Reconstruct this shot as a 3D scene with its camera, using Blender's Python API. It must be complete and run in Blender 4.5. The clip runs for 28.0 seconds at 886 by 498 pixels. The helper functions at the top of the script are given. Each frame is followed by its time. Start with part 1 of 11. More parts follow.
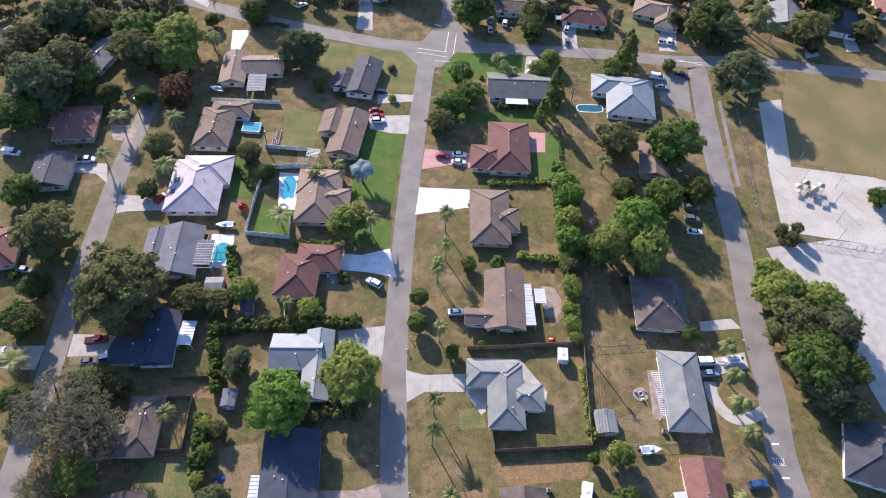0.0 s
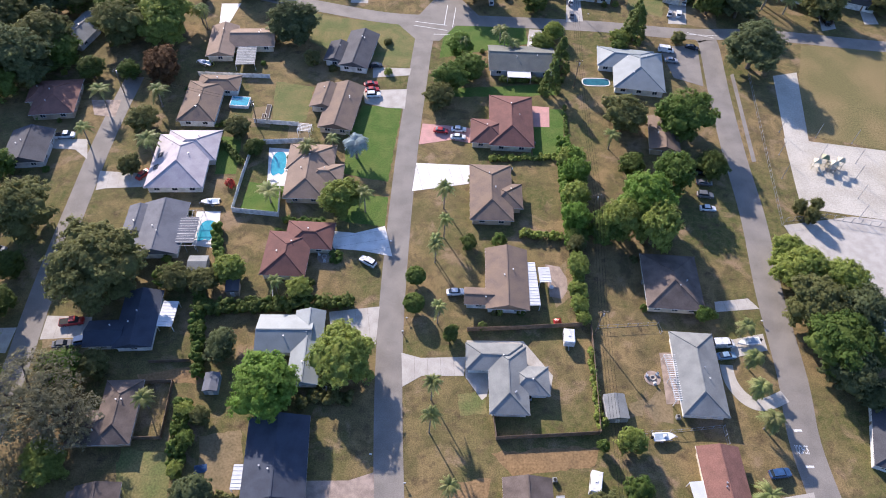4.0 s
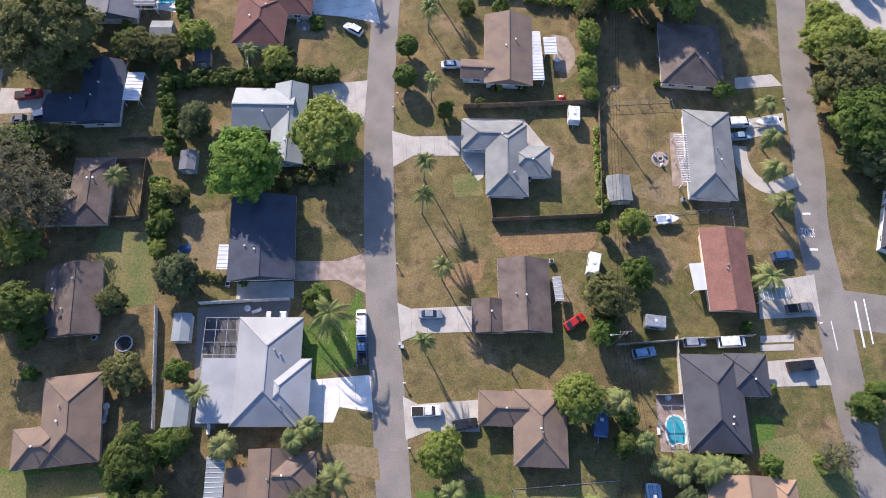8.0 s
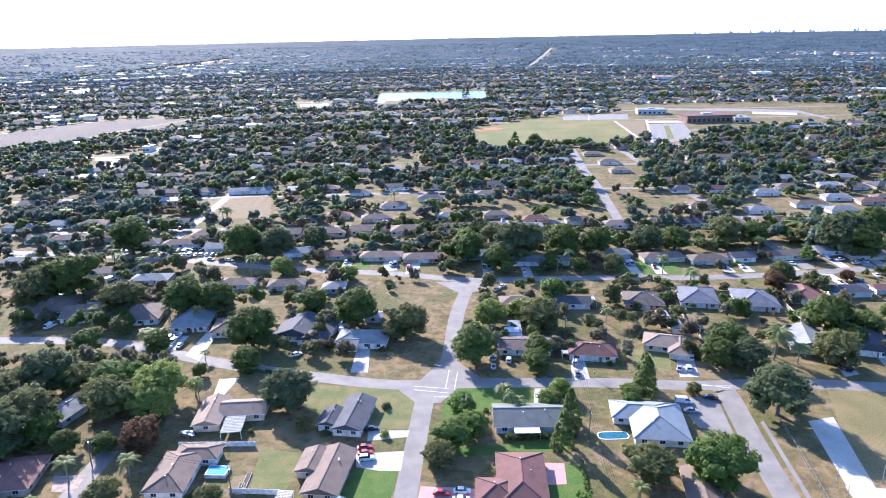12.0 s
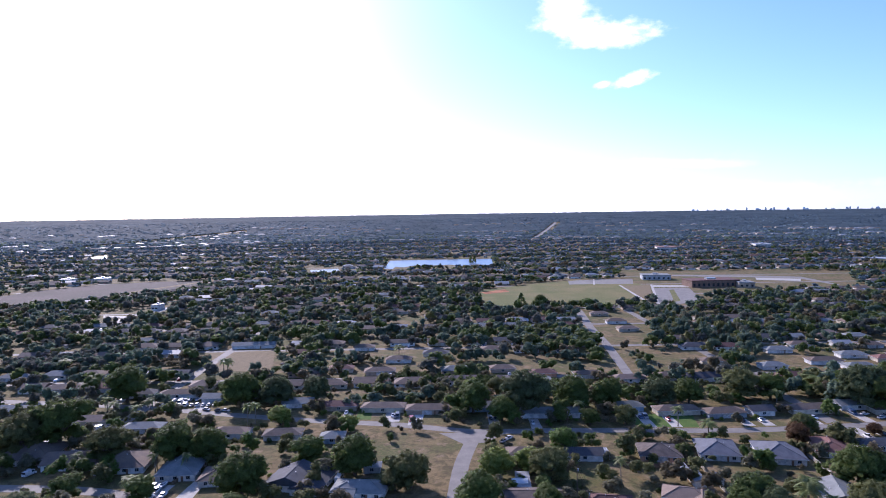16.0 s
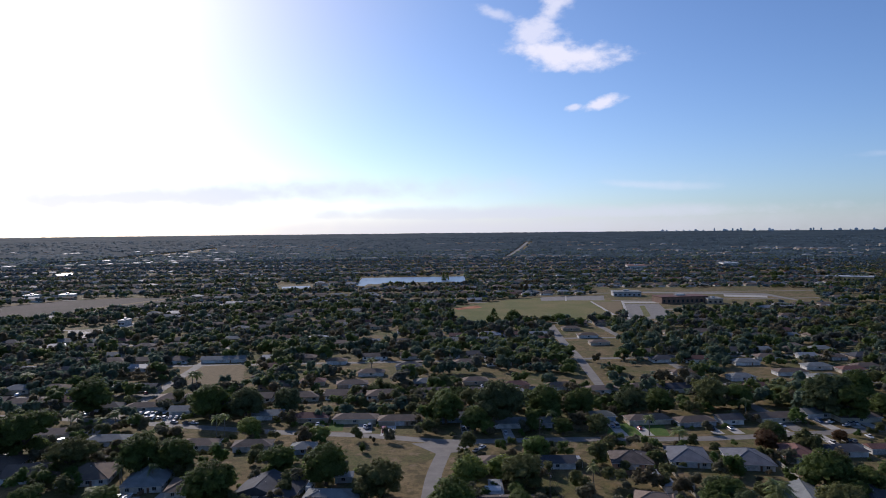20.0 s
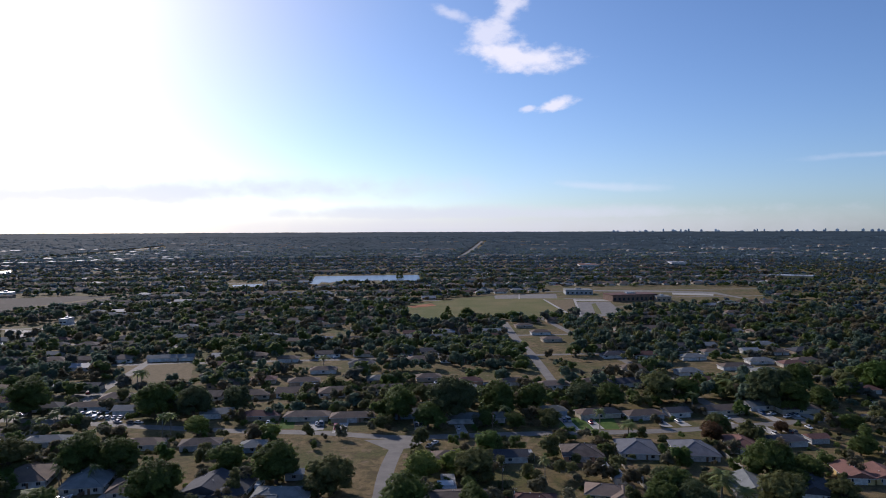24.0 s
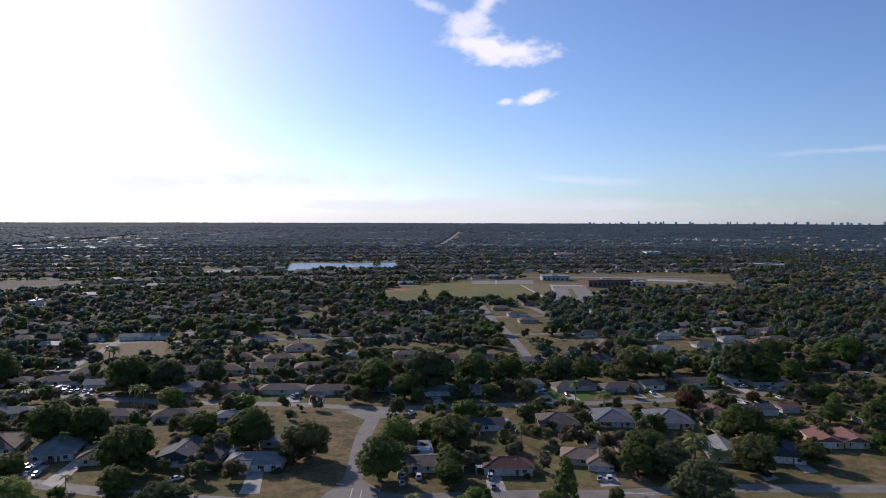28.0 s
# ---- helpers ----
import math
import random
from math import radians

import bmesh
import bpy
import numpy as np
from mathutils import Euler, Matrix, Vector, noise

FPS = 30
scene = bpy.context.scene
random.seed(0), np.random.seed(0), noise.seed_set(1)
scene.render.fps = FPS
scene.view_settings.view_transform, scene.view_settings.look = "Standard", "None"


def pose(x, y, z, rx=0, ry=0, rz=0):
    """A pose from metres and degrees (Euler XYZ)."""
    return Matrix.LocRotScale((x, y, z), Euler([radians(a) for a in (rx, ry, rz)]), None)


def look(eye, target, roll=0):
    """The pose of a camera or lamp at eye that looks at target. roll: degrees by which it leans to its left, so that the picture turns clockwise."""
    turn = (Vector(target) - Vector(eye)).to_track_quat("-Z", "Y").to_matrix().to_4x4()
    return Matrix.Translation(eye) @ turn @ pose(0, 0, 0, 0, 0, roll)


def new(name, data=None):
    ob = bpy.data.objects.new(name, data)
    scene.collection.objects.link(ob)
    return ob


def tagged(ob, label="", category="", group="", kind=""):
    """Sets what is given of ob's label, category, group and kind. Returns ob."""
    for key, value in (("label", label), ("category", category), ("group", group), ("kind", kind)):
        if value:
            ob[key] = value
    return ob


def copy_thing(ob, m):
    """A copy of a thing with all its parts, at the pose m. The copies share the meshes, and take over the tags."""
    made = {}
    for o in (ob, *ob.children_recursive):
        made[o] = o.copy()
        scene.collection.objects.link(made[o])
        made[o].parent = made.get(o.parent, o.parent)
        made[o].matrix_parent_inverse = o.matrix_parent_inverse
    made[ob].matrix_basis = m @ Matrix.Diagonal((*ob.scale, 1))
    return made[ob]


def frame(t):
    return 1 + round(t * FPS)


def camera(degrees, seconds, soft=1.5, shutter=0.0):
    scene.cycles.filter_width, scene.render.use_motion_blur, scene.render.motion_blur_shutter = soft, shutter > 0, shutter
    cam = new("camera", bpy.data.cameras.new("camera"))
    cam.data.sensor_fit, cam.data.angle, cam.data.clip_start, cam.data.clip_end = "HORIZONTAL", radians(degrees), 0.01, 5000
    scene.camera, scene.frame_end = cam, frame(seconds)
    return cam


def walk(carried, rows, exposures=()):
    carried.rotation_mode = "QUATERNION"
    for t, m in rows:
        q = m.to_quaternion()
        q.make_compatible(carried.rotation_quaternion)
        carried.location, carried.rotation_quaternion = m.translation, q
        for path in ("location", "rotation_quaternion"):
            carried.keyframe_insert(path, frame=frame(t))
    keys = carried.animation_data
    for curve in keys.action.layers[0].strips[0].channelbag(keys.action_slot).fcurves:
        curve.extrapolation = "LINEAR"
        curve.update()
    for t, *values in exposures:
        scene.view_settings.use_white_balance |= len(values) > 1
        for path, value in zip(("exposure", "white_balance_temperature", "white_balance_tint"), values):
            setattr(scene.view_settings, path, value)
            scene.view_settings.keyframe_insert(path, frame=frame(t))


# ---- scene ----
cam = camera(65.81, 28.0, soft=1.0)
PATH = [
    (0.0, -2.15, -5.41, 151.36, 38.722, -2.177, -1.058),
    (0.5, -1.90, -5.04, 149.92, 38.719, -2.148, -1.070),
    (1.0, -1.60, -4.63, 148.50, 38.659, -2.135, -1.048),
    (1.5, -1.41, -4.26, 147.05, 38.635, -2.094, -1.055),
    (2.0, -1.22, -4.05, 145.67, 38.578, -2.065, -1.032),
    (2.5, -1.02, -3.80, 144.22, 38.544, -1.985, -1.100),
    (3.0, -0.93, -3.55, 142.64, 38.528, -1.979, -1.129),
    (3.5, -0.82, -3.20, 141.04, 38.525, -1.970, -1.076),
    (5.5, 0.17, -1.83, 134.88, 38.567, -1.873, -1.035),
    (6.0, 0.45, -1.71, 133.33, 37.931, -1.866, -1.021),
    (6.5, 0.66, -1.59, 131.72, 36.437, -1.848, -1.026),
    (7.0, 0.70, -1.57, 130.27, 34.233, -1.889, -1.079),
    (7.5, 0.47, -1.21, 129.15, 28.046, -2.086, -1.260),
    (8.0, 0.00, 0.00, 128.00, 21.409, -2.454, -1.024),
    (8.5, -0.33, 1.56, 126.70, 17.885, -2.644, -1.070),
    (9.0, -0.21, 3.03, 125.44, 18.270, -2.574, -1.056),
    (9.5, 0.56, 4.19, 124.16, 21.174, -2.222, -1.014),
    (10.0, 2.00, 4.74, 122.98, 28.364, -1.519, -1.074),
    (10.5, 3.52, 4.95, 121.48, 39.350, -0.987, -0.601),
    (11.0, 4.76, 4.25, 119.32, 50.866, 0.113, -1.101),
    (11.5, 5.82, 3.42, 117.14, 62.278, 0.560, -0.969),
    (12.0, 6.60, 2.64, 114.96, 72.391, 1.153, -0.915),
    (12.5, 6.75, 2.22, 113.09, 73.425, 1.151, -0.876),
    (13.0, 6.78, 2.40, 111.55, 77.470, 1.123, -0.749),
    (13.5, 6.85, 2.61, 109.71, 82.484, 1.150, -0.614),
    (15.5, 7.63, 3.93, 103.83, 85.331, 0.959, -0.250),
    (16.0, 7.76, 3.82, 102.27, 86.722, 0.855, -0.209),
    (16.5, 7.84, 3.35, 100.74, 87.947, 0.822, -0.345),
    (17.0, 7.74, 2.79, 99.53, 87.939, 0.707, -0.572),
    (17.5, 7.41, 2.42, 98.66, 88.085, 0.691, -0.933),
    (18.0, 7.06, 2.54, 98.07, 88.066, 0.666, -1.155),
    (18.5, 6.90, 2.88, 97.59, 88.155, 0.623, -1.571),
    (19.0, 6.99, 3.19, 97.35, 88.250, 0.635, -1.665),
    (19.5, 7.19, 3.28, 97.25, 88.338, 0.665, -1.944),
    (20.0, 7.37, 3.16, 97.28, 88.362, 0.557, -2.483),
    (20.5, 7.53, 2.96, 97.21, 88.392, 0.509, -3.014),
    (21.0, 7.57, 2.88, 97.05, 88.424, 0.358, -3.522),
    (21.5, 7.65, 3.02, 96.90, 88.433, 0.280, -4.021),
    (23.5, 7.78, 4.26, 95.86, 88.349, 0.034, -5.877),
    (24.0, 7.91, 4.32, 95.25, 88.293, 0.192, -6.256),
    (24.5, 7.95, 4.29, 94.40, 88.274, 0.185, -6.584),
    (25.0, 8.00, 4.23, 93.38, 88.186, 0.179, -7.082),
    (25.5, 8.06, 4.16, 92.01, 88.135, 0.152, -7.479),
    (26.0, 8.05, 4.24, 90.64, 88.047, 0.079, -7.811),
    (26.5, 7.93, 4.42, 89.25, 87.927, -0.056, -7.943),
    (27.0, 7.84, 4.61, 87.85, 87.847, -0.117, -8.028),
    (27.5, 7.80, 4.86, 86.54, 87.732, -0.185, -8.057),
    (28.0, 7.80, 4.94, 85.30, 87.667, -0.166, -8.152),
]
walk(cam, [(t, pose(*p)) for t, *p in PATH], exposures=[
    (0.0, 1.03, 6000, 24), (8.0, 1.0, 6150, 23), (10.0, 0.92, 6150, 21), (11.0, 1.06, 5950, 23), (12.0, 1.68, 5450, 24), (13.5, 1.75, 5350, 28), (15.5, 0.76, 5350, 33), (17.0, 0.03, 5550, 28), (18.0, -0.42, 5600, 23), (20.0, -0.5, 5800, 21), (25.0, -0.47, 5850, 21), (28.0, -0.37, 5950, 23),
])

# ---- light ----
SUN_EL, SUN_AZ = radians(25.5), radians(27)      # height of the sun, and its bearing from +y towards -x
SUN_DIR = Vector((-math.sin(SUN_AZ) * math.cos(SUN_EL), math.cos(SUN_AZ) * math.cos(SUN_EL), math.sin(SUN_EL)))
sun = new("sun", bpy.data.lights.new("sun", "SUN"))
sun.data.energy, sun.data.angle, sun.data.color = 5.0, radians(0.6), (1.0, 0.90, 0.73)
sun.matrix_world = look((0, 0, 300), Vector((0, 0, 300)) - SUN_DIR)


def build_world():
    """Clear hazy winter sky with a few torn clouds."""
    w = bpy.data.worlds.new("sky")
    scene.world = w
    w.use_nodes = True
    nt = w.node_tree
    nt.nodes.clear()
    N, L = nt.nodes.new, nt.links.new
    sky = N("ShaderNodeTexSky")
    sky.sky_type, sky.sun_disc = "NISHITA", False
    sky.sun_elevation, sky.sun_rotation = SUN_EL, -SUN_AZ
    sky.altitude, sky.air_density, sky.dust_density, sky.ozone_density = 100, 0.85, 0.7, 1.5
    co = N("ShaderNodeTexCoord")
    noise_n = N("ShaderNodeTexNoise")
    noise_n.inputs["Scale"].default_value, noise_n.inputs["Detail"].default_value = 17.0, 9.0
    noise_n.inputs["Roughness"].default_value = 0.6
    stretch = N("ShaderNodeMapping")
    stretch.inputs["Scale"].default_value = (1, 1, 1.7)
    L(co.outputs["Generated"], stretch.inputs[0])
    L(stretch.outputs[0], noise_n.inputs["Vector"])
    total = bank = None

    def math_n(op, a, b=None):
        n = N("ShaderNodeMath")
        n.operation = op
        for i, v in enumerate((a, b)):
            if v is None:
                continue
            if isinstance(v, (int, float)):
                n.inputs[i].default_value = v
            else:
                L(v, n.inputs[i])
        return n.outputs[0]

    def cloud(az, el, wide, high, lean, dense, torn=1.0, soft=0.42):
        """A cloud's mask: az to the left of +y and el up in degrees."""
        turn = N("ShaderNodeMapping")
        turn.vector_type = "POINT"
        turn.inputs["Rotation"].default_value = (0, 0, -radians(az))
        L(co.outputs["Generated"], turn.inputs[0])
        sep = N("ShaderNodeSeparateXYZ")
        L(turn.outputs[0], sep.inputs[0])
        x, z = sep.outputs[0], math_n("SUBTRACT", sep.outputs[2], math.sin(radians(el)))
        zz = math_n("SUBTRACT", z, math_n("MULTIPLY", x, lean))
        a = math_n("POWER", math_n("ABSOLUTE", math_n("DIVIDE", x, math.sin(radians(wide)))), 2.0)
        b = math_n("POWER", math_n("ABSOLUTE", math_n("DIVIDE", zz, math.sin(radians(high)))), 2.0)
        ahead = math_n("GREATER_THAN", sep.outputs[1], 0.0)
        near = math_n("SUBTRACT", 1.0, math_n("SQRT", math_n("ADD", a, b)))
        m = math_n("ADD", math_n("MULTIPLY", near, 0.5), math_n("MULTIPLY", math_n("SUBTRACT", noise_n.outputs[0], 0.5), torn))
        ramp = N("ShaderNodeMapRange")
        ramp.interpolation_type = "SMOOTHSTEP"
        ramp.inputs["From Min"].default_value, ramp.inputs["From Max"].default_value = 0.0, soft
        ramp.inputs["To Max"].default_value = dense
        L(m, ramp.inputs["Value"])
        return math_n("MULTIPLY", ramp.outputs[0], ahead)

    for spec in (
        (-12.34, 14.02, 5.2, 1.25, -0.14, 1.0, 1.3),
        (-15.63, 10.06, 1.9, 0.55, 0.16, 0.95, 1.7),
        (-13.35, 9.80, 0.8, 0.32, 0.1, 0.7, 1.5),
        (-10.77, 16.10, 2.6, 2.4, 0.35, 0.8, 1.5),
        (-11.68, 17.30, 2.0, 1.8, 0.2, 0.8, 1.4),
        (-6.89, 17.27, 1.9, 0.6, -0.25, 0.55, 1.2),
        (22.74, 2.59, 44, 1.8, 0.035, 0.8, 0.5, 0.45),
        (41.13, 3.26, 26, 2.5, 0, 0.8, 0.45, 0.45),
        (-6.05, 1.22, 34, 1.0, 0.0, 0.7, 0.5, 0.4),
        (-0.57, -0.03, 89, 2.4, 0.0, 0.75, 0.2, 0.5),
        (-19.09, 3.41, 6, 0.5, -0.06, 0.3, 0.8),
        (-39.13, 5.18, 7, 0.36, 0.02, 0.22, 0.9),
    ):
        m = cloud(*spec)
        if spec[2] > 20:
            bank = m if bank is None else math_n("MAXIMUM", bank, m)
        else:
            total = m if total is None else math_n("MAXIMUM", total, m)
    mix = N("ShaderNodeMix")
    mix.data_type = "RGBA"
    L(total, mix.inputs["Factor"])
    tint = N("ShaderNodeMix")
    tint.data_type, tint.blend_type = "RGBA", "MULTIPLY"
    toward = N("ShaderNodeVectorMath")
    toward.operation = "DOT_PRODUCT"
    toward.inputs[1].default_value = SUN_DIR
    L(co.outputs["Generated"], toward.inputs[0])
    clear = N("ShaderNodeMapRange")
    clear.interpolation_type = "SMOOTHSTEP"
    clear.inputs["From Min"].default_value, clear.inputs["From Max"].default_value = 0.86, 0.985
    clear.inputs["To Min"].default_value, clear.inputs["To Max"].default_value = 1.0, 0.15
    L(toward.outputs["Value"], clear.inputs["Value"])
    L(clear.outputs[0], tint.inputs["Factor"])
    tint.inputs["B"].default_value = (0.81, 0.98, 1.13, 1)
    L(sky.outputs[0], tint.inputs["A"])
    L(tint.outputs["Result"], mix.inputs["A"])
    mix.inputs["B"].default_value = (9.4, 9.3, 9.3, 1)
    far_bank = N("ShaderNodeMix")
    far_bank.data_type = "RGBA"
    L(bank, far_bank.inputs["Factor"])
    L(mix.outputs["Result"], far_bank.inputs["A"])
    far_bank.inputs["B"].default_value = (7.9, 8.05, 8.2, 1)
    bg = N("ShaderNodeBackground")
    bg.inputs["Strength"].default_value = 0.129
    L(far_bank.outputs["Result"], bg.inputs["Color"])
    out = N("ShaderNodeOutputWorld")
    L(bg.outputs[0], out.inputs["Surface"])


build_world()


# ---- materials ----
def material(name, color, rough=0.8, vary=0.25, grain=6.0, stain=0.12, bump=0.0, metal=0.0, second=None, by_object=0.0, through_light=0.0, spec=0.3, stretch=(1, 1, 1)):
    """A procedural surface: colour broken by fine grain and by wide stains, with optional relief, a second colour and a shift per object."""
    m = bpy.data.materials.new(name)
    m.use_nodes = True
    nt = m.node_tree
    N, L = nt.nodes.new, nt.links.new
    bsdf = nt.nodes["Principled BSDF"]
    bsdf.inputs["Roughness"].default_value = rough
    bsdf.inputs["Metallic"].default_value = metal
    bsdf.inputs["Specular IOR Level"].default_value = spec
    geo = N("ShaderNodeNewGeometry")
    mp = N("ShaderNodeMapping")
    mp.inputs["Scale"].default_value = stretch
    L(geo.outputs["Position"], mp.inputs[0])
    fine = N("ShaderNodeTexNoise")
    fine.inputs["Scale"].default_value, fine.inputs["Detail"].default_value = grain, 5.0
    wide = N("ShaderNodeTexNoise")
    wide.inputs["Scale"].default_value, wide.inputs["Detail"].default_value = stain, 4.0
    L(mp.outputs[0], fine.inputs["Vector"])
    L(mp.outputs[0], wide.inputs["Vector"])
    col = N("ShaderNodeMix")
    col.data_type = "RGBA"
    a = tuple(color)
    b = tuple(second) if second else tuple(c * 0.62 for c in color)
    col.inputs["A"].default_value, col.inputs["B"].default_value = (*a, 1), (*b, 1)
    r = N("ShaderNodeMapRange")
    r.inputs["From Min"].default_value, r.inputs["From Max"].default_value = 0.38, 0.66
    L(wide.outputs[0], r.inputs["Value"])
    L(r.outputs[0], col.inputs["Factor"])
    val = N("ShaderNodeHueSaturation")
    v = N("ShaderNodeMapRange")
    v.inputs["From Min"].default_value, v.inputs["From Max"].default_value = 0.3, 0.7
    v.inputs["To Min"].default_value, v.inputs["To Max"].default_value = 1 - vary, 1 + vary
    L(fine.outputs[0], v.inputs["Value"])
    last = v.outputs[0]
    if by_object:
        info = N("ShaderNodeObjectInfo")
        o = N("ShaderNodeMapRange")
        o.inputs["To Min"].default_value, o.inputs["To Max"].default_value = 1 - by_object, 1 + by_object
        L(info.outputs["Random"], o.inputs["Value"])
        mu = N("ShaderNodeMath")
        mu.operation = "MULTIPLY"
        L(last, mu.inputs[0])
        L(o.outputs[0], mu.inputs[1])
        last = mu.outputs[0]
    L(last, val.inputs["Value"])
    L(col.outputs["Result"], val.inputs["Color"])
    L(val.outputs[0], bsdf.inputs["Base Color"])
    if bump:
        bn = N("ShaderNodeBump")
        bn.inputs["Strength"].default_value, bn.inputs["Distance"].default_value = bump, 0.05
        L(fine.outputs[0], bn.inputs["Height"])
        L(bn.outputs[0], bsdf.inputs["Normal"])
    if through_light:
        tr = N("ShaderNodeBsdfTranslucent")
        bright = N("ShaderNodeHueSaturation")
        bright.inputs["Value"].default_value, bright.inputs["Saturation"].default_value = 1.7, 0.9
        L(val.outputs[0], bright.inputs["Color"])
        L(bright.outputs[0], tr.inputs["Color"])
        mx = N("ShaderNodeMixShader")
        mx.inputs[0].default_value = through_light
        L(bsdf.outputs[0], mx.inputs[1])
        L(tr.outputs[0], mx.inputs[2])
        L(mx.outputs[0], nt.nodes["Material Output"].inputs["Surface"])
    return m


def ground_material():
    """Dry winter grass over sand: tan, brown and green in patches, thatch and fine tufts."""
    m = bpy.data.materials.new("dry_grass")
    m.use_nodes = True
    nt = m.node_tree
    N, L = nt.nodes.new, nt.links.new
    bsdf = nt.nodes["Principled BSDF"]
    bsdf.inputs["Roughness"].default_value, bsdf.inputs["Specular IOR Level"].default_value = 0.95, 0.1
    geo = N("ShaderNodeNewGeometry")
    layers = []
    for scale, detail, warp in ((0.03, 4.0, 0.6), (0.16, 6.0, 0.9), (0.7, 6.0, 0.5), (3.2, 8.0, 0.0), (0.11, 6.0, 0.4), (0.33, 8.0, 0.0)):
        n = N("ShaderNodeTexNoise")
        n.inputs["Scale"].default_value, n.inputs["Detail"].default_value, n.inputs["Distortion"].default_value = scale, detail, warp
        n.inputs["Roughness"].default_value = 0.62
        L(geo.outputs["Position"], n.inputs["Vector"])
        layers.append(n.outputs[0])

    def mixed(fac, lo, hi, a, b):
        r = N("ShaderNodeMapRange")
        r.inputs["From Min"].default_value, r.inputs["From Max"].default_value = lo, hi
        L(fac, r.inputs["Value"])
        x = N("ShaderNodeMix")
        x.data_type = "RGBA"
        L(r.outputs[0], x.inputs["Factor"])
        for key, v in (("A", a), ("B", b)):
            if isinstance(v, tuple):
                x.inputs[key].default_value = (*v, 1)
            else:
                L(v, x.inputs[key])
        return x.outputs["Result"]

    dry = mixed(layers[1], 0.38, 0.62, (0.116, 0.093, 0.043), (0.232, 0.166, 0.080))
    green = mixed(layers[2], 0.35, 0.65, (0.070, 0.084, 0.026), (0.150, 0.128, 0.052))
    base = mixed(layers[0], 0.39, 0.58, green, dry)
    worn = mixed(layers[4], 0.55, 0.66, base, (0.235, 0.168, 0.100))
    litter = mixed(layers[5], 0.52, 0.72, worn, (0.082, 0.060, 0.035))
    hv = N("ShaderNodeHueSaturation")
    r = N("ShaderNodeMapRange")
    r.inputs["From Min"].default_value, r.inputs["From Max"].default_value = 0.3, 0.7
    r.inputs["To Min"].default_value, r.inputs["To Max"].default_value = 0.58, 1.36
    L(layers[3], r.inputs["Value"])
    L(r.outputs[0], hv.inputs["Value"])
    L(litter, hv.inputs["Color"])
    L(hv.outputs[0], bsdf.inputs["Base Color"])
    bn = N("ShaderNodeBump")
    bn.inputs["Strength"].default_value, bn.inputs["Distance"].default_value = 0.6, 0.1
    L(layers[3], bn.inputs["Height"])
    L(bn.outputs[0], bsdf.inputs["Normal"])
    return m


GRASS = ground_material()
LAWN = material("lawn_green", (0.068, 0.122, 0.026), 0.95, 0.35, 2.5, 0.25, 0.4, second=(0.10, 0.14, 0.035), spec=0.1)
LAWN_PALE = material("lawn_pale", (0.115, 0.132, 0.048), 0.95, 0.3, 2.5, 0.2, 0.4, second=(0.19, 0.16, 0.07), spec=0.1)
TURF = material("dry_turf", (0.148, 0.130, 0.056), 0.95, 0.30, 2.2, 0.075, 0.4, second=(0.208, 0.160, 0.076), spec=0.1)
EARTH = material("orange_brown_soil", (0.238, 0.155, 0.078), 0.95, 0.28, 2.0, 0.3, 0.3, second=(0.178, 0.120, 0.062), spec=0.1)
FIELD = material("field_turf", (0.128, 0.136, 0.046), 0.95, 0.2, 0.5, 0.02, second=(0.200, 0.165, 0.070), spec=0.1)
BARE = material("bare_soil", (0.115, 0.092, 0.078), 0.95, 0.2, 0.3, 0.012, second=(0.085, 0.075, 0.058), spec=0.1)
DIRT = material("sandy_dirt", (0.215, 0.162, 0.092), 0.95, 0.25, 2.0, 0.3, 0.3, second=(0.165, 0.13, 0.072), spec=0.1)
CLAY = material("red_clay", (0.42, 0.18, 0.09), 0.95, 0.2, 1.0, 0.05, spec=0.1)
ASPHALT = material("worn_asphalt", (0.225, 0.205, 0.178), 0.85, 0.14, 4.0, 0.18, 0.2, second=(0.170, 0.155, 0.136))
# near-black deck tone with the screen cage's shade put into it
DECK_SHADE = material("deck_shade", (0.09, 0.09, 0.092), 0.85, 0.15, 5.0, 0.2)
CONCRETE = material("concrete", (0.42, 0.395, 0.35), 0.85, 0.1, 4.0, 0.4, 0.15, second=(0.34, 0.315, 0.275))
CONCRETE_WHITE = material("white_concrete", (0.68, 0.66, 0.62), 0.8, 0.08, 4.0, 0.4, second=(0.55, 0.53, 0.49))
PAVER_PINK = material("pink_pavers", (0.5, 0.27, 0.24), 0.85, 0.15, 6.0, 0.5, second=(0.42, 0.24, 0.21))
PAVER_TAN = material("tan_pavers", (0.35, 0.275, 0.225), 0.85, 0.15, 6.0, 0.5)
SAND = material("pale_sand", (0.46, 0.43, 0.365), 0.95, 0.16, 2.0, 0.12, 0.3, second=(0.375, 0.345, 0.285))
PAINT_WHITE = material("road_paint", (0.75, 0.75, 0.72), 0.7, 0.15, 8.0, 2.0)
# dark copy of the pool water, planting's shade put into its colour
WATER_SHADED = material("shaded_pool_water", (0.02, 0.10, 0.13), 0.12, 0.1, 1.5, 0.4, second=(0.03, 0.14, 0.17), spec=0.25)
WATER = material("pool_water", (0.035, 0.28, 0.36), 0.05, 0.1, 1.5, 0.4, second=(0.045, 0.33, 0.42), spec=0.5)
POND = material("lake_water", (0.05, 0.10, 0.17), 0.3, 0.05, 0.5, 0.02, 0.6, spec=0.5)
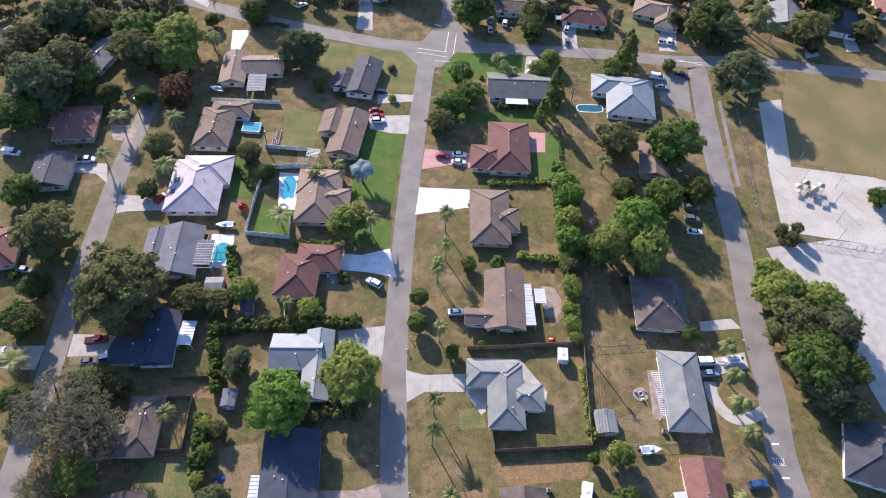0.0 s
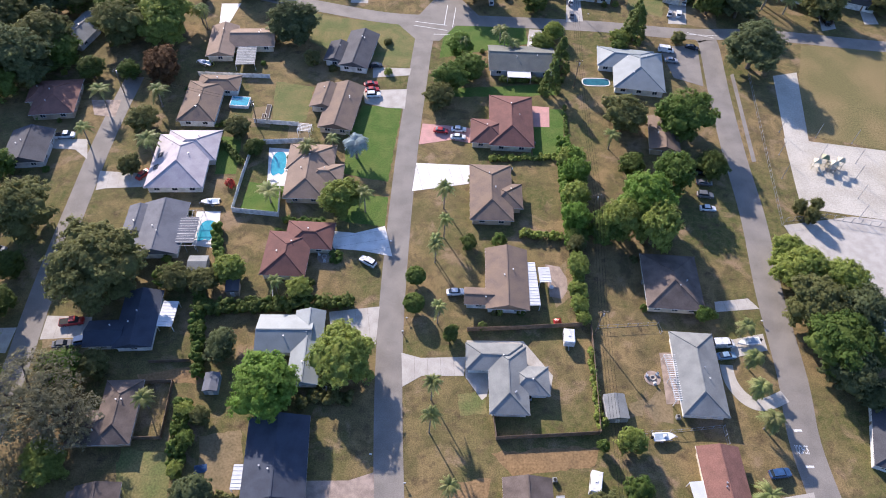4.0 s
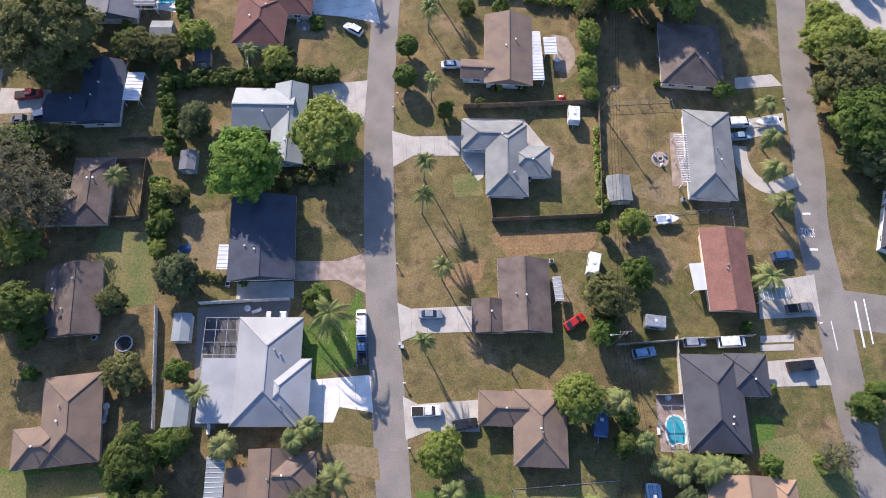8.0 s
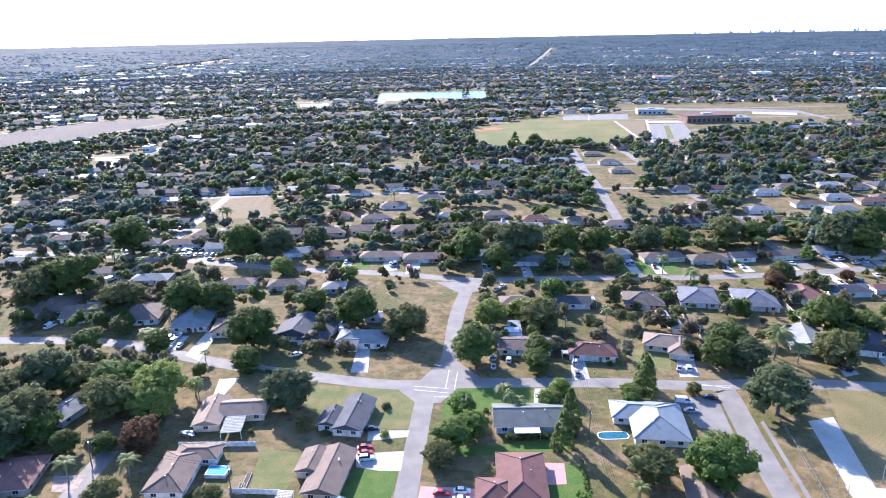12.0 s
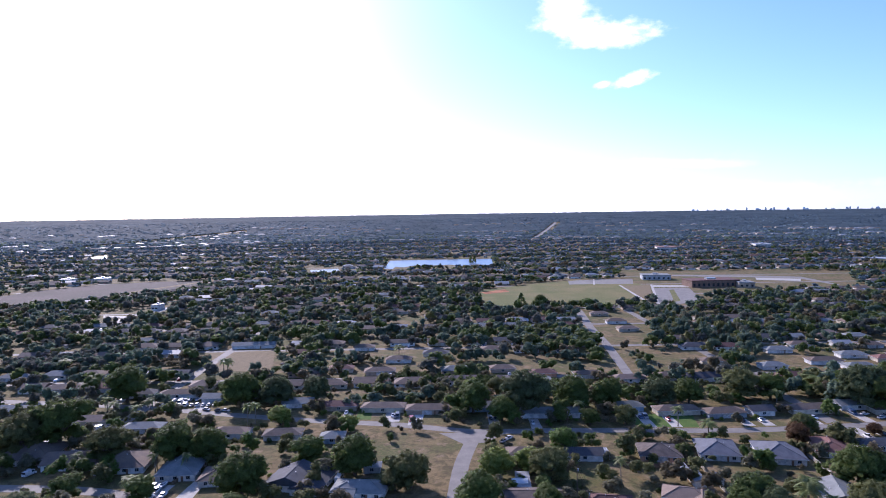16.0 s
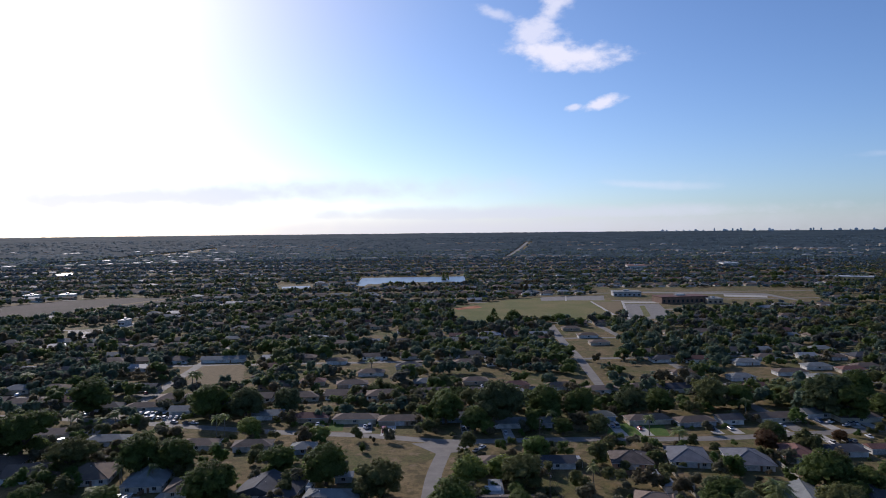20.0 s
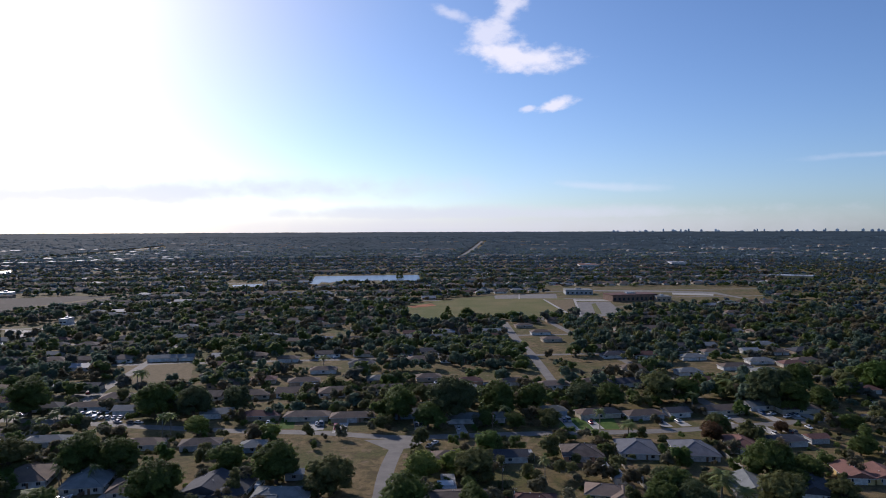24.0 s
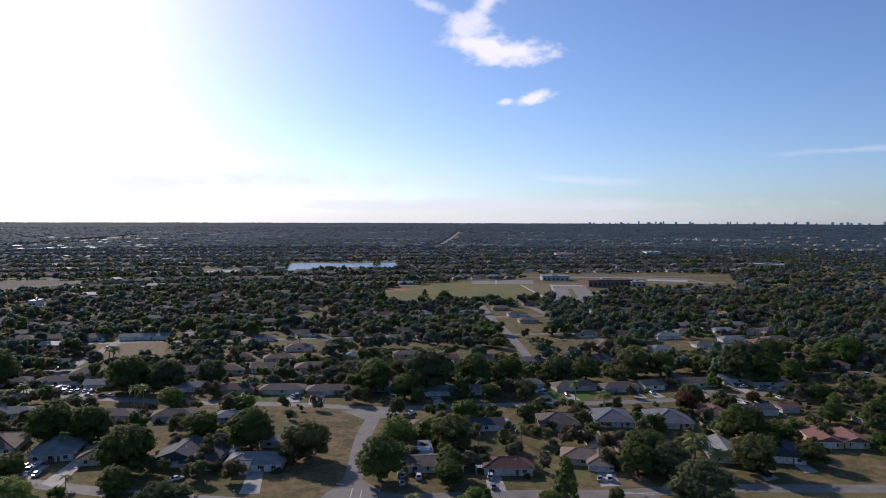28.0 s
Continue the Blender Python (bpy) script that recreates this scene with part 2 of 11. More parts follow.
WALLS = {
    "white": material("wall_white_paint", (0.74, 0.72, 0.67), 0.8, 0.06, 3.0, 0.4, by_object=0.04),
    "cream": material("wall_cream_paint", (0.62, 0.54, 0.41), 0.8, 0.06, 3.0, 0.4, by_object=0.05),
    "tan": material("wall_tan_paint", (0.46, 0.36, 0.26), 0.8, 0.08, 3.0, 0.4, by_object=0.06),
    "brick": material("wall_brown_brick", (0.22, 0.14, 0.10), 0.85, 0.15, 3.0, 0.4),
    "peach": material("wall_peach_paint", (0.62, 0.34, 0.2), 0.8, 0.08, 3.0, 0.4),
    "grey": material("wall_grey_paint", (0.45, 0.46, 0.46), 0.8, 0.06, 3.0, 0.4, by_object=0.06),
    "blue": material("wall_blue_paint", (0.30, 0.38, 0.46), 0.8, 0.06, 3.0, 0.4),
    "yellow": material("wall_yellow_paint", (0.62, 0.46, 0.2), 0.8, 0.06, 3.0, 0.4),
}
ROOFS = {
    "brown": material("roof_brown_shingle", (0.182, 0.132, 0.096), 0.9, 0.2, 7.0, 0.35, 0.3, second=(0.14, 0.105, 0.085), by_object=0.1),
    "tan": material("roof_tan_shingle", (0.232, 0.172, 0.130), 0.9, 0.18, 7.0, 0.35, 0.3, second=(0.195, 0.145, 0.110), by_object=0.08),
    "sand": material("roof_orange_tan_shingle", (0.335, 0.225, 0.145), 0.9, 0.18, 7.0, 0.35, 0.3, second=(0.275, 0.185, 0.12)),
    "darkbrown": material("roof_dark_brown_shingle", (0.14, 0.11, 0.093), 0.9, 0.2, 7.0, 0.35, 0.3, by_object=0.1),
    "grey": material("roof_grey_shingle", (0.222, 0.230, 0.218), 0.9, 0.15, 7.0, 0.35, 0.3, second=(0.168, 0.175, 0.170), by_object=0.06),
    "dark": material("roof_charcoal_shingle", (0.075, 0.077, 0.085), 0.9, 0.2, 7.0, 0.35, 0.3, second=(0.06, 0.06, 0.068), by_object=0.1),
    "slate": material("roof_slate_shingle", (0.150, 0.155, 0.172), 0.9, 0.18, 7.0, 0.35, 0.3, second=(0.115, 0.12, 0.135)),
    "navy": material("roof_navy_shingle", (0.050, 0.060, 0.082), 0.85, 0.2, 7.0, 0.35, 0.3, second=(0.038, 0.046, 0.064)),
    "red": material("roof_red_brown_shingle", (0.155, 0.075, 0.062), 0.9, 0.2, 7.0, 0.35, 0.3, second=(0.12, 0.06, 0.052), by_object=0.08),
    "tile": material("roof_red_tile", (0.215, 0.105, 0.08), 0.85, 0.25, 5.0, 0.5, 0.5, second=(0.17, 0.085, 0.065)),
    "white": material("roof_white_coating", (0.30, 0.31, 0.315), 0.6, 0.05, 5.0, 0.2, second=(0.245, 0.255, 0.26), by_object=0.08),
    "metal": material("roof_pale_metal", (0.225, 0.255, 0.26), 0.55, 0.07, 4.0, 0.3, second=(0.19, 0.215, 0.22), spec=0.35),
    "bright": material("roof_bright_white_metal", (0.60, 0.61, 0.60), 0.5, 0.06, 4.0, 0.3, second=(0.50, 0.51, 0.51), spec=0.35),
    "lavender": material("roof_pale_lavender_tile", (0.42, 0.38, 0.385), 0.75, 0.12, 6.0, 0.4, second=(0.34, 0.305, 0.32)),
    "olive": material("roof_olive_shingle", (0.16, 0.165, 0.14), 0.9, 0.15, 7.0, 0.3, second=(0.13, 0.135, 0.12)),
}
TRIM = material("white_trim", (0.72, 0.71, 0.68), 0.6, 0.05, 4.0, 1.0)
GLASS_DARK = material("window_glass", (0.03, 0.04, 0.05), 0.08, 0.1, 2.0, 1.0, spec=0.5)
DOOR = material("door_paint", (0.25, 0.15, 0.09), 0.6, 0.1, 4.0, 1.0)
GARAGE = material("garage_door_paint", (0.66, 0.64, 0.6), 0.6, 0.05, 4.0, 1.0)
WOOD = material("weathered_wood", (0.20, 0.145, 0.10), 0.9, 0.25, 5.0, 0.8, 0.3)
WOOD_PALE = material("pale_fence_boards", (0.50, 0.46, 0.38), 0.85, 0.15, 5.0, 0.8)
METAL = material("galvanised_metal", (0.45, 0.46, 0.47), 0.45, 0.1, 4.0, 1.0, metal=0.6)
BARK = material("bark", (0.13, 0.105, 0.08), 0.95, 0.3, 4.0, 0.6, 0.6)
PALM_BARK = material("palm_bark", (0.24, 0.21, 0.17), 0.95, 0.3, 5.0, 0.8, 0.5)
RUBBER = material("rubber", (0.02, 0.02, 0.02), 0.8, 0.1)
WIRE = material("black_wire", (0.02, 0.02, 0.02), 0.95, 0.1, spec=0.0)
LEAVES = {
    "green": material("leaves_green", (0.125, 0.172, 0.042), 0.7, 0.35, 1.2, 0.15, second=(0.083, 0.139, 0.031), by_object=0.12, through_light=0.5, spec=0.12),
    "bright": material("leaves_bright_green", (0.122, 0.208, 0.036), 0.65, 0.35, 1.2, 0.15, second=(0.155, 0.232, 0.048), by_object=0.1, through_light=0.5, spec=0.12),
    "lime": material("leaves_yellow_green", (0.235, 0.270, 0.068), 0.7, 0.35, 1.2, 0.15, second=(0.175, 0.225, 0.055), by_object=0.1, through_light=0.5, spec=0.12),
    "dark": material("leaves_dark_green", (0.116, 0.151, 0.040), 0.7, 0.35, 1.2, 0.15, second=(0.090, 0.120, 0.033), by_object=0.15, through_light=0.5, spec=0.12),
    "olive": material("leaves_olive", (0.156, 0.160, 0.061), 0.8, 0.35, 1.2, 0.15, second=(0.127, 0.137, 0.054), by_object=0.15, through_light=0.5, spec=0.12),
    "grey": material("leaves_grey_green", (0.165, 0.158, 0.098), 0.85, 0.35, 1.2, 0.15, second=(0.125, 0.122, 0.075), by_object=0.12, through_light=0.5, spec=0.12),
    "silver": material("leaves_silver_blue", (0.28, 0.36, 0.38), 0.6, 0.25, 1.2, 0.15, through_light=0.5, spec=0.12),
    # greyed leaf tone for distant crowns, with haze put into it
    "dusky": material("leaves_haze_grey_green", (0.116, 0.119, 0.094), 0.85, 0.35, 1.2, 0.2, second=(0.096, 0.101, 0.080), through_light=0.5, spec=0.12),
    # far foliage paled and blued: distance haze put into the leaf colour
    "hazed": material("leaves_haze_blue", (0.104, 0.152, 0.180), 0.9, 0.22, 0.4, 0.009, second=(0.076, 0.114, 0.140), through_light=0.5, spec=0.1),
    # blue-green tone for distant crowns, haze put into the colour
    "mist": material("leaves_haze_green", (0.118, 0.158, 0.104), 0.85, 0.3, 1.2, 0.05, second=(0.088, 0.126, 0.088), through_light=0.5, spec=0.12),
    "sage": material("leaves_sage_green", (0.118, 0.142, 0.066), 0.85, 0.32, 1.2, 0.15, second=(0.094, 0.116, 0.056), by_object=0.1, through_light=0.5, spec=0.12),
    # brown leaf tone carries the warm glare veil lying over the suburb
    "brown": material("leaves_brown_glare_tint", (0.150, 0.122, 0.070), 0.8, 0.35, 1.2, 0.2, second=(0.120, 0.105, 0.058), through_light=0.5, spec=0.12),
    "rust": material("leaves_rust", (0.15, 0.088, 0.045), 0.8, 0.35, 1.2, 0.2, through_light=0.5, spec=0.12),
    "palm": material("palm_fronds", (0.185, 0.225, 0.080), 0.5, 0.3, 1.5, 0.2, second=(0.225, 0.235, 0.095), by_object=0.15, through_light=0.5, spec=0.12),
    "flower": material("red_flowers", (0.45, 0.05, 0.03), 0.7, 0.3, 2.0, 0.3),
}


# ---- mesh helpers ----
def mesh_from(name, verts, faces, mat, smooth=False):
    me = bpy.data.meshes.new(name)
    me.from_pydata([tuple(v) for v in verts], [], faces)
    for m in (mat if isinstance(mat, (list, tuple)) else [mat]):
        me.materials.append(m)
    if smooth:
        me.polygons.foreach_set("use_smooth", [True] * len(me.polygons))
    me.update()
    return me


def part_of(name, me, parent=None, label="", at=None):
    ob = new(name, me)
    if at is not None:
        ob.matrix_basis = at
    if parent is not None:
        ob.parent = parent
    if label:
        ob["label"] = label
    return ob


def box_data(x0, y0, z0, x1, y1, z1, bevel=0.0):
    """Corners and faces of a box; with a bevel its top edges are chamfered."""
    if not bevel:
        v = [(x0, y0, z0), (x1, y0, z0), (x1, y1, z0), (x0, y1, z0), (x0, y0, z1), (x1, y0, z1), (x1, y1, z1), (x0, y1, z1)]
        return v, [(0, 3, 2, 1), (4, 5, 6, 7), (0, 1, 5, 4), (1, 2, 6, 5), (2, 3, 7, 6), (3, 0, 4, 7)]
    b = bevel
    v = [(x0, y0, z0), (x1, y0, z0), (x1, y1, z0), (x0, y1, z0), (x0, y0, z1 - b), (x1, y0, z1 - b), (x1, y1, z1 - b), (x0, y1, z1 - b),
         (x0 + b, y0 + b, z1), (x1 - b, y0 + b, z1), (x1 - b, y1 - b, z1), (x0 + b, y1 - b, z1)]
    f = [(0, 3, 2, 1), (8, 9, 10, 11)]
    for i in range(4):
        j = (i + 1) % 4
        f += [(i, j, 4 + j, 4 + i), (4 + i, 4 + j, 8 + j, 8 + i)]
    return v, f


def join_data(*pieces):
    V, F = [], []
    for v, f in pieces:
        n = len(V)
        V += list(v)
        F += [tuple(i + n for i in q) for q in f]
    return V, F


def tube_data(points, radii, sides=7, cap=True):
    """A tapered round tube along points."""
    V, F = [], []
    pts = [Vector(p) for p in points]
    for i, p in enumerate(pts):
        d = (pts[min(i + 1, len(pts) - 1)] - pts[max(i - 1, 0)]).normalized()
        a = d.orthogonal().normalized()
        b = d.cross(a)
        for k in range(sides):
            t = 2 * math.pi * k / sides
            V.append(p + radii[i] * (math.cos(t) * a + math.sin(t) * b))
    for i in range(len(pts) - 1):
        for k in range(sides):
            F.append((i * sides + k, i * sides + (k + 1) % sides, (i + 1) * sides + (k + 1) % sides, (i + 1) * sides + k))
    if cap:
        F += [tuple(range(sides))[::-1], tuple(range((len(pts) - 1) * sides, len(pts) * sides))]
    return V, F


# ---- ground ----
def far_rise(r):
    """The flat land lifts very gently towards the far woods."""
    t = max(0.0, (r - 2100) / 2800)
    return 66 * t * t * (3 - 2 * t) if t < 1 else 66


def build_ground():
    rings = [0, 60, 150, 300, 600, 1000, 1600, 2100, 2500, 2900, 3300, 3700, 4100, 4500, 4900]
    V, F, n = [(0, 0, 0)], [], 72
    for r in rings[1:]:
        V += [(r * math.sin(2 * math.pi * k / n), r * math.cos(2 * math.pi * k / n), far_rise(r)) for k in range(n)]
    F += [(0, 1 + (k + 1) % n, 1 + k) for k in range(n)]
    for i in range(len(rings) - 2):
        for k in range(n):
            a, b = 1 + i * n + k, 1 + i * n + (k + 1) % n
            F.append((a, b, b + n, a + n))
    tagged(new("ground", mesh_from("ground", V, F, GRASS)), "dry brown and green winter grass on flat sandy land", "ground", kind="structure")


build_ground()
FOOTPRINTS = []


SOFT_EDGED = (LAWN, LAWN_PALE, DIRT, FIELD, BARE)


def ragged(pts, step=1.4, amount=0.45):
    """An outline with grown-in, uneven edges."""
    out, n = [], len(pts)
    for i in range(n):
        a, b = Vector(pts[i]), Vector(pts[(i + 1) % n])
        m = max(1, min(24, int((b - a).length / step)))
        side = Vector((b.y - a.y, a.x - b.x)).normalized()
        for k in range(m):
            q = a.lerp(b, k / m)
            w = noise.noise(Vector((q.x * 0.6, q.y * 0.6, 3.0))) + 0.5 * noise.noise(Vector((q.x * 1.7, q.y * 1.7, 9.0)))
            out.append(q + side * w * amount * min(1.0, (b - a).length / 12))
    return out


def slab_joints(ob, pts, z, step=3.0, width=0.05):
    """Dark joints across a poured driveway, square to its longest side."""
    n = len(pts)
    p = [Vector((x, y)) for x, y in pts]
    a, c = max(((p[k], p[(k + 1) % n]) for k in range(n)), key=lambda e: (e[1] - e[0]).length)
    u = (c - a).normalized()
    v = Vector((-u.y, u.x))
    lo, hi = min(q.dot(u) for q in p), max(q.dot(u) for q in p)
    s = lo + step
    while s < hi - 1.0:
        cuts = []
        for k in range(n):
            q, r = p[k], p[(k + 1) % n]
            d0, d1 = q.dot(u) - s, r.dot(u) - s
            if d0 * d1 < 0:
                cuts.append((q + (r - q) * (d0 / (d0 - d1))).dot(v))
        if len(cuts) == 2:
            lo_v, hi_v = sorted(cuts)
            corners = [u * (s + e) + v * f for e, f in ((-width / 2, lo_v), (width / 2, lo_v), (width / 2, hi_v), (-width / 2, hi_v))]
            part_of("joint", mesh_from("joint", [(q.x, q.y, z + 0.004) for q in corners], [(0, 1, 2, 3)], ASPHALT), ob)
        s += step


def sheet(name, pts, mat, z, label, category, kind="structure", thick=0.0, parent=None, height=None):
    """A flat slab with the given outline on the ground; its top is z above it."""
    if mat in SOFT_EDGED:
        pts = ragged(pts)
    n = len(pts)
    FOOTPRINTS.append([(float(x), float(y)) for x, y in pts])
    area = sum(pts[i][0] * pts[(i + 1) % n][1] - pts[(i + 1) % n][0] * pts[i][1] for i in range(n))
    if area < 0:
        pts = pts[::-1]
    V = [(x, y, z) for x, y in pts] + [(x, y, -0.05) for x, y in pts]
    F = [tuple(range(n))] + [(i, n + i, n + (i + 1) % n, (i + 1) % n) for i in range(n)]
    ob = part_of(name, mesh_from(name, V, F, mat), parent)
    if parent is None:
        tagged(ob, label, category, kind=kind)
    if name == "driveway" and mat in (CONCRETE, CONCRETE_WHITE) and pts[0][1] < 140:
        slab_joints(ob, pts, z)
    return ob


def strip_points(pts, width):
    left, right = [], []
    p = [Vector(q) for q in pts]
    for i, q in enumerate(p):
        d = (p[min(i + 1, len(p) - 1)] - p[max(i - 1, 0)]).normalized()
        s = Vector((-d.y, d.x)) * width / 2
        left.append(q + s)
        right.append(q - s)
    return left, right


def smooth_line(pts, steps=6):
    """A soft curve through the points."""
    p = [Vector(q) for q in pts]
    p = [2 * p[0] - p[1]] + p + [2 * p[-1] - p[-2]]
    out = []
    for i in range(1, len(p) - 2):
        for s in range(steps):
            t = s / steps
            out.append(0.5 * (2 * p[i] + (p[i + 1] - p[i - 1]) * t + (2 * p[i - 1] - 5 * p[i] + 4 * p[i + 1] - p[i + 2]) * t * t
                              + (3 * p[i] - p[i - 1] - 3 * p[i + 1] + p[i + 2]) * t ** 3))
    return out + [p[-2]]


def road(name, width, pts, z=0.03, mat=None, label="worn pale grey asphalt residential street", edge=True, category="road"):
    line = smooth_line(pts)
    left, right = strip_points(line, width)
    FOOTPRINTS.append([tuple(q) for q in left + right[::-1]])
    V, F = [], []
    for a, b in zip(left, right):
        V += [(a.x, a.y, z), (b.x, b.y, z), (a.x, a.y, -0.05), (b.x, b.y, -0.05)]
    for i in range(len(line) - 1):
        a = 4 * i
        F += [(a, a + 1, a + 5, a + 4), (a, a + 4, a + 6, a + 2), (a + 1, a + 3, a + 7, a + 5)]
    return tagged(new(name, mesh_from(name, V, F, mat or ASPHALT)), label, category, kind="structure")


road('road_main', 6.2, [(0.5, -58.8), (-0.9, -27.9), (-2.2, -6.6), (-3.1, 3.4), (-4.3, 21.1), (-5.7, 38.5), (-6.8, 68.1), (-6.5, 95.0), (-4.1, 139.4), (-1.1, 174.6), (2.6, 207.9), (9.7, 227.1), (14.8, 273.8), (23.4, 315.8)])
road('road_cross', 6.6, [(-204.0, 258.0), (-156.1, 256.4), (-120.7, 251.8), (-94.6, 240.9), (-66.0, 228.9), (-36.1, 219.3), (-8.5, 212.4), (19.8, 212.1), (62.9, 210.0), (93.5, 206.5), (121.5, 206.7), (149.0, 203.0), (180.3, 198.6)], z=0.034)
road('road_north', 6.6, [(-278.7, 384.8), (-190.0, 369.6), (-138.5, 357.6), (-95.5, 344.9), (-55.3, 333.9), (-14.7, 325.9), (21.2, 314.3), (53.7, 313.7), (94.1, 312.5), (133.8, 309.8), (175.3, 311.8), (222.0, 316.9), (265.0, 322.5)], z=0.034)
road('road_east', 7.0, [(100.0, 204.3), (100.6, 199.3), (96.8, 171.3), (93.9, 144.6), (91.9, 119.3), (88.3, 93.8), (86.2, 70.6), (83.7, 55.2), (83.7, 38.0), (83.4, 20.1), (84.1, 3.9), (84.9, -5.6), (86.2, -26.3), (89.2, -55.7)])
road('road_side', 8.0, [(84.7, 37.4), (90.3, 36.6), (98.2, 35.6), (116.6, 34.3)], z=0.034)
road('road_west', 5.8, [(-90.5, 177.4), (-91.5, 161.2), (-92.0, 143.5), (-91.8, 125.3), (-91.6, 109.0), (-91.1, 90.9), (-90.1, 73.4), (-89.9, 57.9), (-89.1, 44.2)])
sheet('road_corner', [(5.6, 312.6), (16.6, 297.0), (26.4, 299.0), (36.0, 311.4)], ASPHALT, 0.038, 'flared asphalt corners of a street junction', 'road')
sheet('road_corner', [(-8.6, 210.4), (-1.4, 200.0), (6.6, 199.6), (13.0, 209.6)], ASPHALT, 0.039, 'flared asphalt corners of a street junction', 'road')
sheet('road_corner', [(-0.6, 214.6), (4.6, 224.4), (13.6, 228.4), (21.4, 214.6)], ASPHALT, 0.037, 'flared asphalt corners of a street junction', 'road')
sheet('driveway', [(-1.0, 139.9), (14.9, 139.2), (13.9, 131.8), (-2.1, 128.8)], CONCRETE_WHITE, 0.045, 'white concrete driveway', 'driveway')
sheet('driveway', [(0.8, 157.0), (9.5, 156.1), (15.8, 155.2), (15.5, 148.5), (9.3, 149.9), (-0.3, 147.7)], PAVER_PINK, 0.045, 'pink paver driveway', 'driveway')
sheet('patio', [(35.0, 165.9), (40.6, 165.4), (39.6, 156.2), (34.1, 156.1)], PAVER_PINK, 0.05, 'pink paver patio behind a house', 'patio')
sheet('driveway', [(-4.1, 77.4), (0.4, 76.0), (10.9, 76.3), (10.2, 71.4), (0.6, 71.4), (-3.7, 68.7)], CONCRETE, 0.045, 'pale concrete driveway', 'driveway')
sheet('driveway', [(-21.7, 88.6), (-9.6, 90.2), (-10.1, 79.4), (-15.3, 82.6), (-21.1, 84.3)], CONCRETE, 0.045, 'pale concrete driveway', 'driveway')
sheet('driveway', [(-20.2, 26.5), (-18.4, 24.1), (-7.7, 24.9), (-7.0, 18.0), (-13.2, 19.1), (-14.2, 16.3), (-19.8, 16.4)], CONCRETE_WHITE, 0.045, 'bright concrete driveway', 'driveway')
sheet('driveway', [(-2.7, 38.9), (0.0, 37.7), (11.9, 38.2), (11.7, 33.0), (1.8, 32.8), (-2.0, 31.1)], CONCRETE, 0.045, 'pale concrete driveway', 'driveway')
sheet('driveway', [(-1.6, 20.9), (1.2, 19.4), (12.3, 20.1), (12.5, 14.3), (2.9, 14.5), (-1.0, 13.0)], CONCRETE, 0.045, 'pale concrete driveway', 'driveway')
sheet('driveway', [(-23.2, 47.6), (-14.3, 47.6), (-9.2, 49.3), (-8.8, 40.8), (-13.0, 43.1), (-14.1, 43.6), (-22.9, 43.4)], PAVER_TAN, 0.045, 'wide tan paver driveway', 'driveway')
sheet('patio', [(-33.8, 43.2), (-22.9, 43.4), (-22.7, 39.9), (-33.7, 39.8)], CONCRETE, 0.05, 'concrete walk behind a blue-roofed house', 'patio')
sheet('driveway', [(-19.0, 11.2), (-13.0, 12.6), (-6.1, 11.8), (-5.6, 6.2), (-12.8, 7.8), (-18.8, 7.6)], DIRT, 0.042, 'sandy dirt driveway', 'driveway')
sheet('driveway', [(-23.7, 114.1), (-17.0, 113.4), (-9.2, 115.9), (-7.0, 105.7), (-15.1, 107.5), (-22.3, 108.2)], CONCRETE_WHITE, 0.045, 'concrete driveway dappled with tree shade', 'driveway')
sheet('driveway', [(-18.0, 172.4), (-4.1, 173.3), (-4.7, 163.8), (-10.6, 164.2), (-17.2, 166.2)], CONCRETE, 0.045, 'concrete driveway', 'driveway')
sheet('driveway', [(-15.5, 184.3), (-2.9, 184.0), (-3.4, 180.4), (-15.3, 178.9)], CONCRETE, 0.045, 'concrete driveway', 'driveway')
road('driveway', 3.0, [(71.6, 74.2), (71.4, 71.0), (72.0, 68.2), (73.6, 65.6), (76.0, 64.2), (79.0, 64.6), (82.9, 66.2)], z=0.045, mat=CONCRETE, label='curved pale concrete driveway round a grass island', category='driveway')
sheet('driveway', [(74.2, 80.9), (83.0, 82.7), (82.7, 78.1), (73.6, 76.0)], CONCRETE, 0.045, 'concrete driveway', 'driveway')
sheet('driveway', [(69.6, 42.6), (81.7, 44.5), (81.1, 35.7), (68.7, 35.2)], CONCRETE, 0.045, 'concrete driveway with parked cars', 'driveway')
sheet('driveway', [(68.6, 26.8), (79.6, 27.6), (80.3, 22.1), (68.1, 21.9)], CONCRETE, 0.045, 'concrete driveway', 'driveway')
sheet('driveway', [(68.1, 31.8), (74.9, 32.0), (74.6, 30.6), (67.9, 30.4)], CONCRETE, 0.045, 'concrete parking strip', 'driveway')
sheet('driveway', [(67.7, 30.0), (74.5, 30.2), (74.3, 28.9), (67.6, 28.8)], CONCRETE, 0.045, 'concrete parking strip', 'driveway')
sheet('driveway', [(73.6, 91.9), (82.4, 93.0), (84.4, 89.9), (73.1, 88.9)], CONCRETE, 0.045, 'concrete driveway in tree shade', 'driveway')
sheet('driveway', [(-89.4, 135.3), (-83.9, 135.0), (-74.7, 134.4), (-75.2, 129.5), (-86.0, 128.7), (-88.5, 128.0)], CONCRETE, 0.045, 'concrete driveway', 'driveway')
sheet('driveway', [(-96.7, 148.2), (-109.0, 148.5), (-108.2, 144.4), (-98.8, 143.8), (-94.3, 139.9)], CONCRETE, 0.045, 'concrete driveway', 'driveway')
